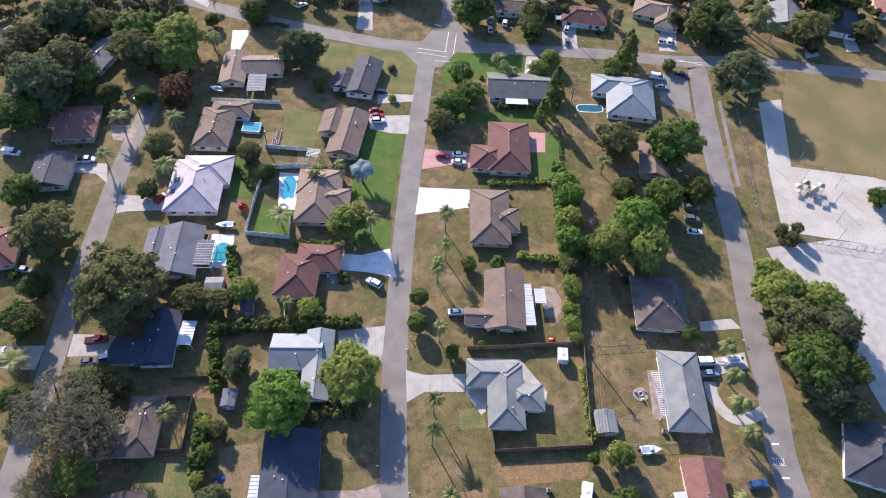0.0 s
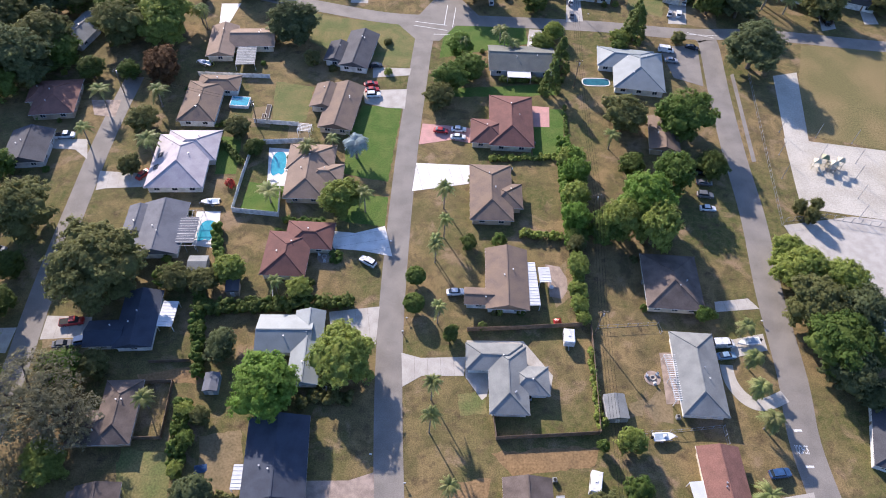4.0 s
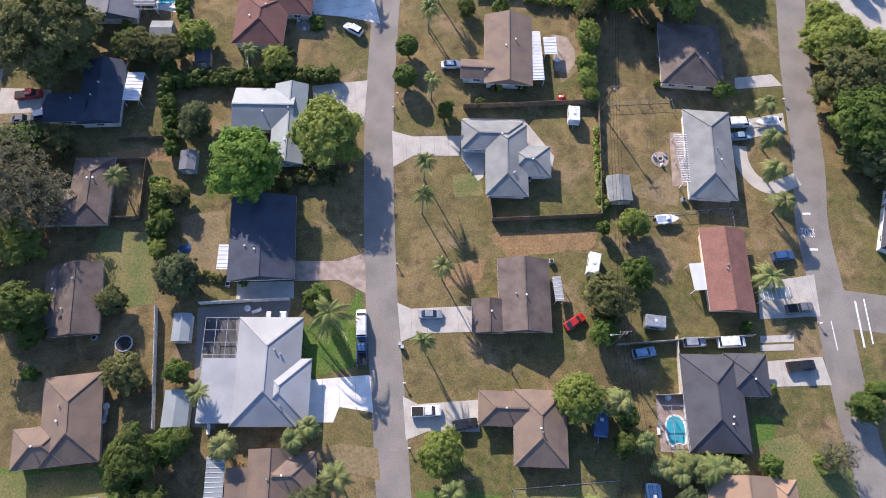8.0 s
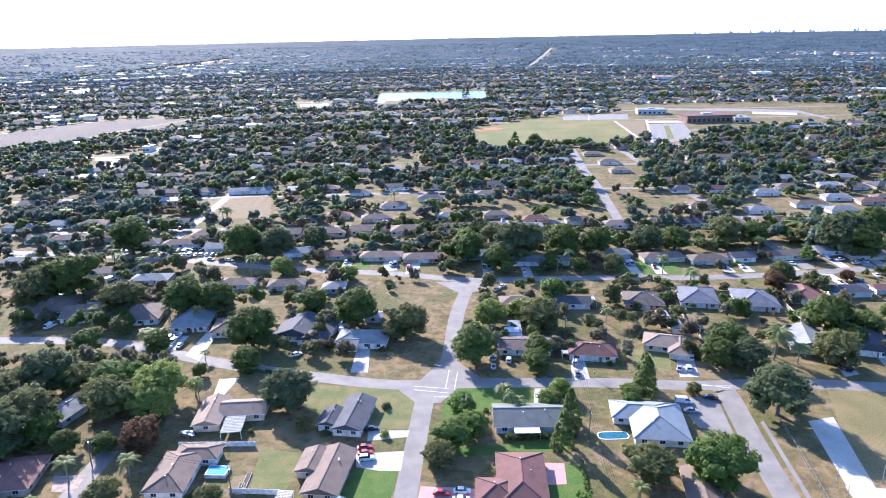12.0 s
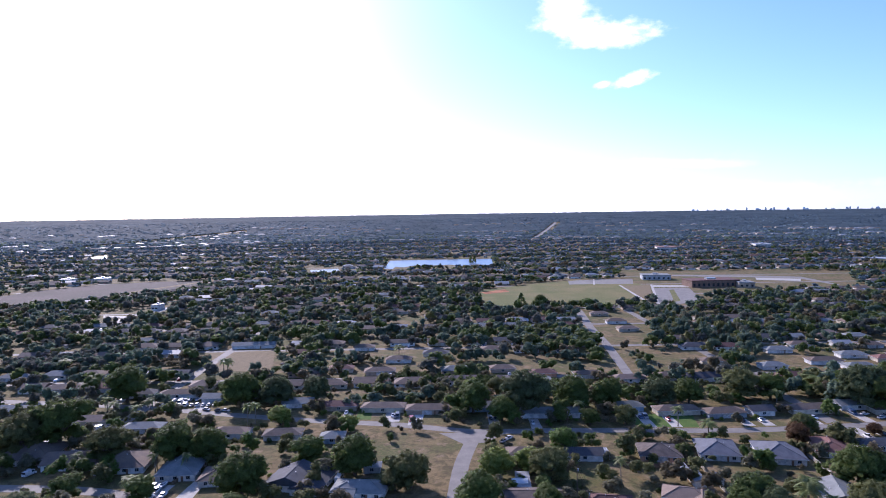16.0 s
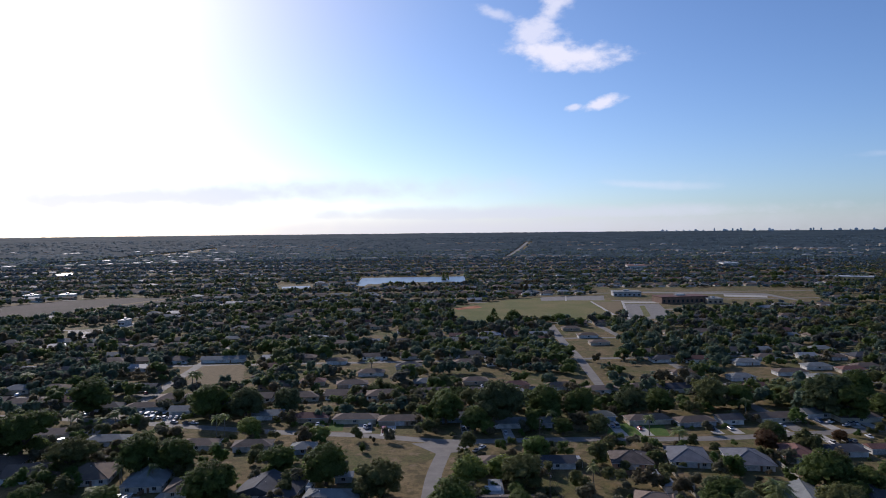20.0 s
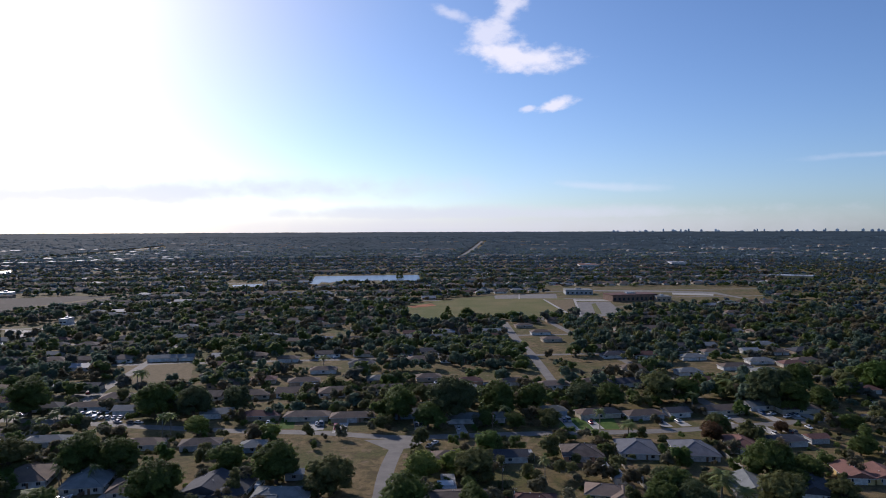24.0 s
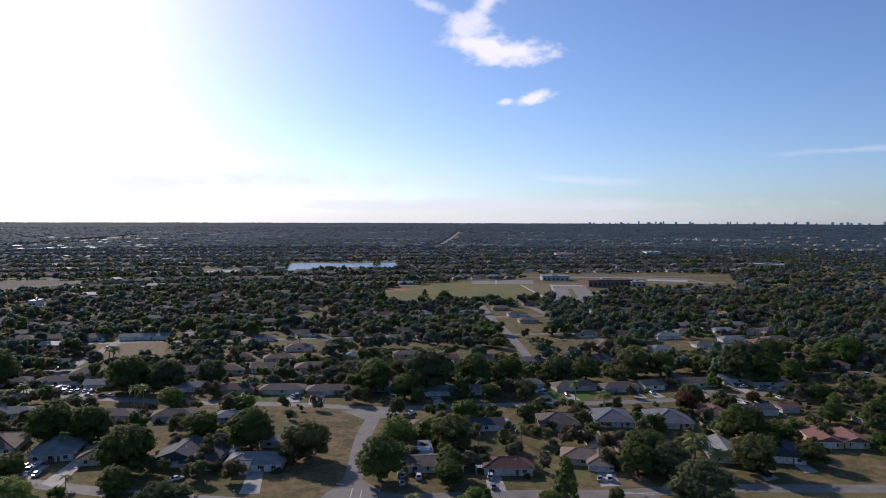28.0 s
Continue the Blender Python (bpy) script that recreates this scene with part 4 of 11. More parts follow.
house(-66.1, 163.1, -0.9, 'brown', 'white', [(0.0, 0.0, 9.9, 17.4, 'hip'), (3.4, 8.9, 11.7, 6.2, 'hip')], 'tan hip-roofed house with a blue above-ground pool', front=90)
house(-60.0, 194.2, 2.4, 'tan', 'cream', [(4.4, 1.6, 13.4, 8.8, 'gable'), (-5.4, 0.0, 7.6, 15.6, 'gable')], 'tan L-shaped gabled house with a screened porch', front=0)
house(-109.6, 164.0, 6.2, 'tile', 'tan', [(0.0, 0.0, 11.4, 14.6, 'hip'), (-5.6, 2.4, 5.0, 7.0, 'hip')], 'red-brown hip-roofed house with a roof panel', front=270)
house(-110.5, 142.4, 4.6, 'dark', 'grey', [(0.0, 0.0, 10.3, 12.2, 'gable')], 'dark grey gabled house beside a street', front=270)
house(-114.5, 113.2, 11.1, 'red', 'tan', [(0.0, 0.0, 8.4, 12.4, 'hip')], 'red-brown house under trees on a grassy plot', front=270)
house(-112.6, 199.4, -16.0, 'grey', 'grey', [(0.0, 0.0, 8.4, 16.4, 'gable')], 'pale grey gabled house hidden among trees', front=270)
house(-141.6, 211.0, 4.0, 'slate', 'white', [(0.0, 0.0, 14.0, 9.6, 'gable')], 'slate-roofed gabled house behind trees', front=0)
house(63.0, 96.3, -4.4, 'darkbrown', 'cream', [(0.0, 0.0, 12.7, 15.4, 'hip')], 'dark brown roofed house dappled by tree shade', front=270)
house(63.3, 70.8, -4.0, 'grey', 'white', [(0.0, 0.0, 8.8, 19.9, 'hip')], 'grey hip-roofed house with a white pergola', front=270)
house(62.6, 44.7, -1.6, 'tile', 'cream', [(0.0, 0.0, 7.7, 16.0, 'gable')], 'red tile-roofed gabled house on a grassy plot', front=270)
house(55.8, 18.7, -1.9, 'dark', 'grey', [(0.0, 0.0, 10.0, 16.5, 'hip'), (6.9, 5.3, 6.8, 6.7, 'hip')], 'charcoal hip-roofed house with a small pool', front=270)
house(58.3, -2.2, -2.4, 'sand', 'cream', [(0.0, 0.0, 11.6, 14.6, 'gable'), (1.6, 1.9, 6.2, 7.0, 'hip'), (7.2, 4.6, 3.6, 4.6, 'hip'), (7.0, -2.4, 3.2, 4.0, 'hip')], 'tan gabled house with white-edged roofs and small front gables', front=270)
house(71.5, 181.8, -8.4, 'metal', 'white', [(0.0, 0.0, 15.1, 19.6, 'hip'), (-3.8, 5.7, 17.7, 9.4, 'hip')], 'pale grey hip-roofed house with a back pool', front=0)
# grey-blue roof drawn in charcoal: the grove's shade is in its colour
house(104.6, 54.6, -20.1, 'dark', 'white', [(0.0, 0.0, 12.6, 15.2, 'hip')], 'building under trees, roof darkened to show their shade', front=90)
house(73.2, 150.9, -10.0, 'brown', 'tan', [(0.0, 0.0, 7.8, 13.7, 'gable')], 'brown house hidden under trees', front=270)
house(-22.8, 247.1, -7.1, 'grey', 'white', [(0.0, 0.0, 18.9, 11.6, 'hip'), (-4.2, -5.4, 6.6, 6.4, 'gable')], 'weathered grey-brown hip-roofed house with white walls', front=180)
house(-48.8, 257.2, -10.5, 'dark', 'white', [(0.0, 0.0, 16.9, 17.1, 'gable'), (8.0, 0.1, 11.0, 22.1, 'gable')], 'dark gabled house with white walls', front=180)
house(38.6, 237.4, -4.7, 'darkbrown', 'white', [(0.0, 0.0, 19.0, 11.0, 'gable')], 'brown gabled house with parked cars', front=180, pitch=0.24)
house(62.9, 231.1, -10.6, 'red', 'white', [(0.0, 0.0, 16.3, 10.6, 'hip')], 'red-roofed house with a white porch', front=180)
house(91.8, 236.5, -19.4, 'tan', 'cream', [(0.0, 0.0, 15.0, 10.7, 'hip'), (5.2, -2.5, 7.0, 15.3, 'hip')], 'tan hip-roofed house beside a drive', front=180)
house(95.9, 279.5, -10.1, 'darkbrown', 'peach', [(0.0, 0.0, 15.8, 14.8, 'hip')], 'peach house with a brown hipped roof', front=180)
house(120.4, 281.7, -11.6, 'slate', 'white', [(0.0, 0.0, 15.3, 18.7, 'hip')], 'grey hip-roofed house with white walls', front=180)
house(143.6, 276.9, -11.4, 'slate', 'white', [(0.0, 0.0, 16.3, 19.5, 'hip')], 'grey-roofed house with a white awning', front=180)
house(167.5, 282.1, -16.8, 'tile', 'cream', [(0.0, 0.0, 12.2, 18.3, 'hip')], 'red-roofed cream house behind a tree', front=180)
house(144.1, 235.4, -17.2, 'grey', 'cream', [(0.0, 0.0, 12.3, 17.5, 'gable')], 'grey-roofed cream house beside a palm', front=180)
house(165.6, 234.6, -20.4, 'dark', 'white', [(0.0, 0.0, 14.0, 22.4, 'gable')], 'dark-roofed white house beside a drive', front=180)
house(-167.0, 289.3, 5.3, 'brown', 'tan', [(0.0, 0.0, 23.3, 20.3, 'hip')], 'long brown hip-roofed house under trees', front=180)
house(-143.5, 280.8, 5.0, 'brown', 'white', [(0.0, 0.0, 21.5, 15.2, 'gable')], 'brown house with a white rear roof', front=180)
house(-122.0, 278.0, 6.0, 'brown', 'white', [(0.0, 0.0, 19.3, 18.8, 'hip'), (-4.0, 13.1, 10.5, 12.1, 'hip')], 'brown hip-roofed house with pale walls', front=180)
house(-96.0, 271.6, 3.6, 'grey', 'white', [(0.0, 0.0, 14.7, 22.5, 'hip'), (2.4, 7.6, 10.4, 13.4, 'hip')], 'pale grey gabled house behind parked cars', front=180)
house(-79.0, 261.6, 3.6, 'brown', 'white', [(0.0, 0.0, 11.4, 14.1, 'hip')], 'small brown-roofed house with white walls', front=180)
house(-22.9, 350.3, -3.0, 'brown', 'cream', [(0, 0, 21.3, 9.0, 'hip')], 'brown-roofed single-storey suburban house with cream walls', front=180, simple=True, door=False)
house(-0.3, 345.8, -2.0, 'brown', 'tan', [(0, 0, 20.9, 9.0, 'hip')], 'brown-roofed single-storey suburban house with tan walls', front=180, simple=True, door=True)
house(26.3, 348.6, 1.0, 'grey', 'blue', [(0, 0, 18.1, 9.0, 'gable')], 'grey-roofed single-storey suburban house with blue walls', front=180, simple=True, door=False)
house(60.0, 336.6, -2.0, 'grey', 'white', [(0, 0, 28.4, 9.0, 'gable')], 'grey-roofed single-storey suburban house with white walls', front=180, simple=True, door=False)
house(98.9, 345.1, 3.0, 'olive', 'blue', [(0, 0, 17.9, 9.0, 'hip')], 'olive-roofed single-storey suburban house with blue walls', front=180, simple=True, door=False)
house(122.9, 337.6, 3.0, 'brown', 'cream', [(0, 0, 21.0, 9.0, 'hip')], 'brown-roofed single-storey suburban house with cream walls', front=180, simple=True, door=False)
house(144.4, 332.3, 4.0, 'brown', 'grey', [(0, 0, 18.6, 9.0, 'hip')], 'brown-roofed single-storey suburban house with grey walls', front=180, simple=True, door=True)
house(163.1, 334.6, 3.0, 'dark', 'white', [(0, 0, 10.8, 9.0, 'gable')], 'charcoal-roofed single-storey suburban house with white walls', front=180, simple=True, door=False)
house(189.3, 336.4, 4.0, 'brown', 'cream', [(0, 0, 23.1, 9.0, 'hip')], 'brown-roofed single-storey suburban house with cream walls', front=180, simple=True, door=False)
house(214.0, 342.2, 3.0, 'grey', 'white', [(0, 0, 18.6, 9.0, 'gable')], 'grey-roofed single-storey suburban house with white walls', front=180, simple=True, door=False)
house(227.3, 333.5, -2.0, 'brown', 'cream', [(0, 0, 20.0, 9.0, 'hip')], 'brown-roofed single-storey suburban house with cream walls', front=180, simple=True, door=False)
house(-45.9, 354.0, -1.0, 'red', 'tan', [(0, 0, 17.9, 9.0, 'hip')], 'red-brown-roofed single-storey suburban house with tan walls', front=180, simple=True, door=False)
house(-68.8, 360.8, 2.0, 'grey', 'white', [(0, 0, 15.2, 9.0, 'gable')], 'grey-roofed single-storey suburban house with white walls', front=180, simple=True, door=True)
house(-116.6, 372.8, -2.0, 'grey', 'white', [(0, 0, 12.1, 9.0, 'gable')], 'grey-roofed single-storey suburban house with white walls', front=180, simple=True, door=True)
house(-139.8, 382.3, 4.0, 'brown', 'white', [(0, 0, 20.4, 9.0, 'hip')], 'brown-roofed single-storey suburban house with white walls', front=180, simple=True, door=False)
house(-163.0, 384.1, 0.0, 'dark', 'white', [(0, 0, 19.5, 9.0, 'hip')], 'charcoal-roofed single-storey suburban house with white walls', front=180, simple=True, door=False)
house(-89.7, 313.3, -3.0, 'brown', 'white', [(0, 0, 16.4, 9.0, 'hip')], 'brown-roofed single-storey suburban house with white walls', front=180, simple=True, door=False)
house(-65.1, 310.1, 3.0, 'darkbrown', 'white', [(0, 0, 16.5, 9.0, 'hip')], 'dark brown-roofed single-storey suburban house with white walls', front=180, simple=True, door=False)
house(-41.9, 304.8, 1.0, 'grey', 'blue', [(0, 0, 10.1, 9.0, 'hip')], 'grey-roofed single-storey suburban house with blue walls', front=180, simple=True, door=False)
house(41.0, 280.6, -2.0, 'brown', 'cream', [(0, 0, 14.3, 9.0, 'hip')], 'brown-roofed single-storey suburban house with cream walls', front=180, simple=True, door=False)
house(64.9, 279.1, -4.0, 'dark', 'white', [(0, 0, 14.4, 9.0, 'gable')], 'charcoal-roofed single-storey suburban house with white walls', front=180, simple=True, door=False)
house(-134.1, 322.7, 0.0, 'grey', 'tan', [(0, 0, 17.6, 9.0, 'hip')], 'grey-roofed single-storey suburban house with tan walls', front=180, simple=True, door=True)
house(-211.6, 397.3, 2.0, 'brown', 'white', [(0, 0, 22.6, 9.0, 'hip')], 'brown-roofed single-storey suburban house with white walls', front=180, simple=True, door=False)
house(-216.4, 355.0, -4.0, 'grey', 'tan', [(0, 0, 20.9, 9.0, 'hip')], 'grey-roofed single-storey suburban house with tan walls', front=180, simple=True, door=False)
house(-165.1, 334.9, 4.0, 'tan', 'cream', [(0, 0, 18.8, 9.0, 'hip')], 'tan-roofed single-storey suburban house with cream walls', front=180, simple=True, door=False)
house(188.9, 284.6, -2.0, 'dark', 'white', [(0, 0, 17.0, 9.0, 'hip')], 'charcoal-roofed single-storey suburban house with white walls', front=180, simple=True, door=False)
house(-20.7, 268.1, 2.0, 'white', 'grey', [(0, 0, 6.5, 5.0, 'gable')], 'white-roofed single-storey suburban house with grey walls', front=180, simple=True, door=False)
house(-57.2, 437.2, 2.0, 'red', 'cream', [(0, 0, 15.1, 9.0, 'hip')], 'red-brown-roofed single-storey suburban house with cream walls', front=180, simple=True, door=True)
house(-31.6, 429.1, 4.0, 'brown', 'tan', [(0, 0, 18.5, 9.0, 'hip')], 'brown-roofed single-storey suburban house with tan walls', front=180, simple=True, door=True)
house(3.2, 480.3, -4.0, 'dark', 'cream', [(0, 0, 17.3, 9.0, 'hip')], 'charcoal-roofed single-storey suburban house with cream walls', front=180, simple=True, door=True)
house(45.0, 430.9, 3.0, 'brown', 'tan', [(0, 0, 15.6, 9.0, 'hip')], 'brown-roofed single-storey suburban house with tan walls', front=180, simple=True, door=False)
house(68.4, 417.4, 4.0, 'red', 'peach', [(0, 0, 15.9, 9.0, 'hip')], 'red-brown-roofed single-storey suburban house with peach walls', front=180, simple=True, door=False)
house(95.5, 412.3, 3.0, 'brown', 'white', [(0, 0, 16.6, 9.0, 'hip')], 'brown-roofed single-storey suburban house with white walls', front=180, simple=True, door=True)
house(116.9, 401.1, 1.0, 'tan', 'white', [(0, 0, 19.3, 9.0, 'hip')], 'tan-roofed single-storey suburban house with white walls', front=180, simple=True, door=False)
house(142.7, 405.4, 4.0, 'brown', 'tan', [(0, 0, 17.6, 9.0, 'hip')], 'brown-roofed single-storey suburban house with tan walls', front=180, simple=True, door=True)
house(214.3, 427.4, 2.0, 'grey', 'white', [(0, 0, 15.5, 9.0, 'hip')], 'grey-roofed single-storey suburban house with white walls', front=180, simple=True, door=False)
house(253.3, 439.2, -1.0, 'brown', 'white', [(0, 0, 20.8, 9.0, 'hip')], 'brown-roofed single-storey suburban house with white walls', front=180, simple=True, door=False)
house(265.8, 422.6, -1.0, 'grey', 'white', [(0, 0, 17.9, 9.0, 'hip')], 'grey-roofed single-storey suburban house with white walls', front=180, simple=True, door=False)
house(296.8, 443.1, -2.0, 'tile', 'cream', [(0, 0, 17.3, 9.0, 'hip')], 'red-tiled-roofed single-storey suburban house with cream walls', front=180, simple=True, door=False)
house(-135.1, 519.0, 3.0, 'grey', 'white', [(0, 0, 31.3, 9.0, 'gable')], 'grey-roofed single-storey suburban house with white walls', front=180, simple=True, door=True)
house(-90.1, 455.5, -3.0, 'brown', 'cream', [(0, 0, 16.8, 9.0, 'hip')], 'brown-roofed single-storey suburban house with cream walls', front=180, simple=True, door=True)
house(-21.9, 462.1, 0.0, 'brown', 'white', [(0, 0, 16.7, 9.0, 'hip')], 'brown-roofed single-storey suburban house with white walls', front=180, simple=True, door=False)
house(184.0, 442.6, -2.0, 'brown', 'cream', [(0, 0, 18.0, 9.0, 'hip')], 'brown-roofed single-storey suburban house with cream walls', front=180, simple=True, door=False)
house(305.2, 534.5, -4.0, 'tan', 'yellow', [(0, 0, 20.0, 9.0, 'hip')], 'tan-roofed single-storey suburban house with yellow walls', front=180, simple=True, door=True)
house(240.6, 474.8, 0.0, 'grey', 'white', [(0, 0, 17.3, 9.0, 'hip')], 'grey-roofed single-storey suburban house with white walls', front=180, simple=True, door=True)
house(294.7, 492.3, -4.0, 'white', 'white', [(0, 0, 11.8, 9.0, 'gable')], 'white-roofed single-storey suburban house with white walls', front=180, simple=True, door=False)
house(-33.8, 679.8, 0.0, 'brown', 'cream', [(0, 0, 18.8, 9.0, 'hip')], 'brown-roofed single-storey suburban house with cream walls', front=180, simple=True, door=False)
house(0.2, 648.6, 3.0, 'brown', 'white', [(0, 0, 17.9, 9.0, 'hip')], 'brown-roofed single-storey suburban house with white walls', front=180, simple=True, door=True)
house(-60.7, 697.7, -3.0, 'grey', 'white', [(0, 0, 19.4, 9.0, 'hip')], 'grey-roofed single-storey suburban house with white walls', front=180, simple=True, door=True)
house(-90.8, 550.9, 1.0, 'red', 'cream', [(0, 0, 15.4, 9.0, 'hip')], 'red-brown-roofed single-storey suburban house with cream walls', front=180, simple=True, door=False)
house(-49.4, 504.3, 0.0, 'brown', 'white', [(0, 0, 13.9, 9.0, 'hip')], 'brown-roofed single-storey suburban house with white walls', front=180, simple=True, door=True)
house(161.2, 603.9, -1.0, 'brown', 'white', [(0, 0, 17.2, 9.0, 'hip')], 'brown-roofed single-storey suburban house with white walls', front=180, simple=True, door=False)
house(161.1, 565.9, 1.0, 'tan', 'cream', [(0, 0, 16.2, 9.0, 'hip')], 'tan-roofed single-storey suburban house with cream walls', front=180, simple=True, door=False)
house(156.1, 647.8, -1.0, 'brown', 'tan', [(0, 0, 16.1, 9.0, 'hip')], 'brown-roofed single-storey suburban house with tan walls', front=180, simple=True, door=False)
house(87.4, 579.8, 0.0, 'grey', 'white', [(0, 0, 14.1, 9.0, 'hip')], 'grey-roofed single-storey suburban house with white walls', front=180, simple=True, door=False)
house(-122.6, 618.5, -3.0, 'brown', 'white', [(0, 0, 17.5, 9.0, 'hip')], 'brown-roofed single-storey suburban house with white walls', front=180, simple=True, door=True)
house(-188.9, 672.9, -1.0, 'grey', 'white', [(0, 0, 19.4, 9.0, 'hip')], 'grey-roofed single-storey suburban house with white walls', front=180, simple=True, door=False)
house(-200.0, 562.9, 2.0, 'brown', 'white', [(0, 0, 19.6, 9.0, 'hip')], 'brown-roofed single-storey suburban house with white walls', front=180, simple=True, door=True)
house(-229.2, 543.5, 3.0, 'grey', 'white', [(0, 0, 19.4, 9.0, 'hip')], 'grey-roofed single-storey suburban house with white walls', front=180, simple=True, door=False)
house(-251.9, 524.9, 2.0, 'brown', 'cream', [(0, 0, 19.1, 9.0, 'hip')], 'brown-roofed single-storey suburban house with cream walls', front=180, simple=True, door=False)
house(-261.8, 471.3, 2.0, 'brown', 'tan', [(0, 0, 19.6, 9.0, 'hip')], 'brown-roofed single-storey suburban house with tan walls', front=180, simple=True, door=False)
house(-258.7, 426.5, -4.0, 'grey', 'white', [(0, 0, 18.1, 9.0, 'hip')], 'grey-roofed single-storey suburban house with white walls', front=180, simple=True, door=False)
house(-189.0, 789.1, -2.0, 'brown', 'white', [(0, 0, 19.9, 9.0, 'hip')], 'brown-roofed single-storey suburban house with white walls', front=180, simple=True, door=False)
house(-121.9, 736.8, 1.0, 'brown', 'cream', [(0, 0, 18.2, 9.0, 'hip')], 'brown-roofed single-storey suburban house with cream walls', front=180, simple=True, door=False)
house(-116.9, 879.2, 2.0, 'red', 'cream', [(0, 0, 18.7, 9.0, 'hip')], 'red-brown-roofed single-storey suburban house with cream walls', front=180, simple=True, door=True)
house(-75.5, 901.4, 2.0, 'brown', 'white', [(0, 0, 19.1, 9.0, 'hip')], 'brown-roofed single-storey suburban house with white walls', front=180, simple=True, door=False)
house(-14.2, 809.6, 4.0, 'grey', 'white', [(0, 0, 17.0, 9.0, 'hip')], 'grey-roofed single-storey suburban house with white walls', front=180, simple=True, door=True)
house(184.0, 520.9, 3.0, 'brown', 'tan', [(0, 0, 16.1, 9.0, 'hip')], 'brown-roofed single-storey suburban house with tan walls', front=180, simple=True, door=False)
house(235.4, 562.3, -1.0, 'grey', 'white', [(0, 0, 16.8, 9.0, 'hip')], 'grey-roofed single-storey suburban house with white walls', front=180, simple=True, door=False)
house(272.3, 570.9, -3.0, 'brown', 'cream', [(0, 0, 17.4, 9.0, 'hip')], 'brown-roofed single-storey suburban house with cream walls', front=180, simple=True, door=True)
house(265.1, 491.4, -2.0, 'brown', 'white', [(0, 0, 17.2, 9.0, 'hip')], 'brown-roofed single-storey suburban house with white walls', front=180, simple=True, door=True)
house(358.5, 547.8, -3.0, 'tile', 'cream', [(0, 0, 18.0, 9.0, 'hip')], 'red-tiled-roofed single-storey suburban house with cream walls', front=180, simple=True, door=False)
house(311.9, 486.5, 1.0, 'brown', 'white', [(0, 0, 15.9, 9.0, 'hip')], 'brown-roofed single-storey suburban house with white walls', front=180, simple=True, door=True)
house(188.9, 238, -14.0, 'tile', 'yellow', [(0.0, 6.0, 10.0, 15.0, 'gable')], 'red-tiled gabled house with yellow walls', front=180)
house(199, 235.4, -14.0, 'tile', 'yellow', [(0.0, 6.0, 9.0, 13.0, 'gable')], 'red-tiled yellow gabled house beside its twin', front=180)
house(205.2, 285.7, -1.0, 'tile', 'white', [(0, 0, 8.2, 6.0, 'gable')], 'small orange-roofed white garden building', front=180, simple=True, door=True)
house(222.9, 348.6, 1.0, 'dark', 'grey', [(0, 0, 16.7, 9.0, 'gable')], 'charcoal-roofed single-storey suburban house with grey walls', front=180, simple=True, door=True)
house(292.7, 367.6, -4.0, 'tile', 'white', [(0, 0, 12.7, 9.0, 'hip')], 'red-tiled-roofed single-storey suburban house with white walls', front=180, simple=True, door=True)
house(228.2, 264.7, -1.0, 'brown', 'white', [(0, 0, 9.3, 9.0, 'hip')], 'brown-roofed single-storey suburban house with white walls', front=180, simple=True, door=False)
house(317.0, 372.6, -3.0, 'brown', 'cream', [(0, 0, 17.4, 9.0, 'hip')], 'brown-roofed single-storey suburban house with cream walls', front=180, simple=True, door=False)
house(322.5, 424.1, 3.0, 'grey', 'white', [(0, 0, 19.0, 9.0, 'hip')], 'grey-roofed single-storey suburban house with white walls', front=180, simple=True, door=False)
house(386.4, 452.3, -1.0, 'brown', 'cream', [(0, 0, 19.3, 9.0, 'hip')], 'brown-roofed single-storey suburban house with cream walls', front=180, simple=True, door=False)
house(312.7, 452.0, -1.0, 'brown', 'tan', [(0, 0, 17.7, 9.0, 'hip')], 'brown-roofed single-storey suburban house with tan walls', front=180, simple=True, door=True)
house(280.7, 456.0, -3.0, 'grey', 'white', [(0, 0, 17.3, 9.0, 'hip')], 'grey-roofed single-storey suburban house with white walls', front=180, simple=True, door=False)


# ---- trees ----
def leaf_mass(seed, clumps, per, size, shape, spread):
    """Leaf sprays gathered in clumps; shape gives a clump's centre from three random numbers, spread its radius."""
    rng = np.random.RandomState(seed)
    V, F = [], []
    for c in range(clumps):
        centre, out = shape(rng)
        r = spread * rng.uniform(0.6, 1.25)
        d = rng.normal(size=(per, 3))
        d /= np.linalg.norm(d, axis=1)[:, None]
        pos = centre + d * (r * rng.uniform(0.35, 1.0, (per, 1)) * np.array([1, 1, 0.7]))
        nrm = d * 0.45 + out * 0.8 + rng.normal(size=(per, 3)) * 0.25 + np.array([0, 0, 0.5])
        nrm /= np.linalg.norm(nrm, axis=1)[:, None]
        ref = rng.normal(size=(per, 3))
        a = np.cross(nrm, ref)
        a /= np.linalg.norm(a, axis=1)[:, None]
        b = np.cross(nrm, a)
        s = size * rng.uniform(0.6, 1.3, (per, 1))
        quad = np.stack([pos - a * s * 1.25 - b * s * 0.75, pos + a * s * 1.25 - b * s * 0.6, pos + a * s * rng.uniform(-0.6, 0.6, (per, 1)) + b * s * 1.15], 1)
        V.append(quad.reshape(-1, 3))
    V = np.concatenate(V)
    F = np.arange(len(V)).reshape(-1, 3)
    return V, F


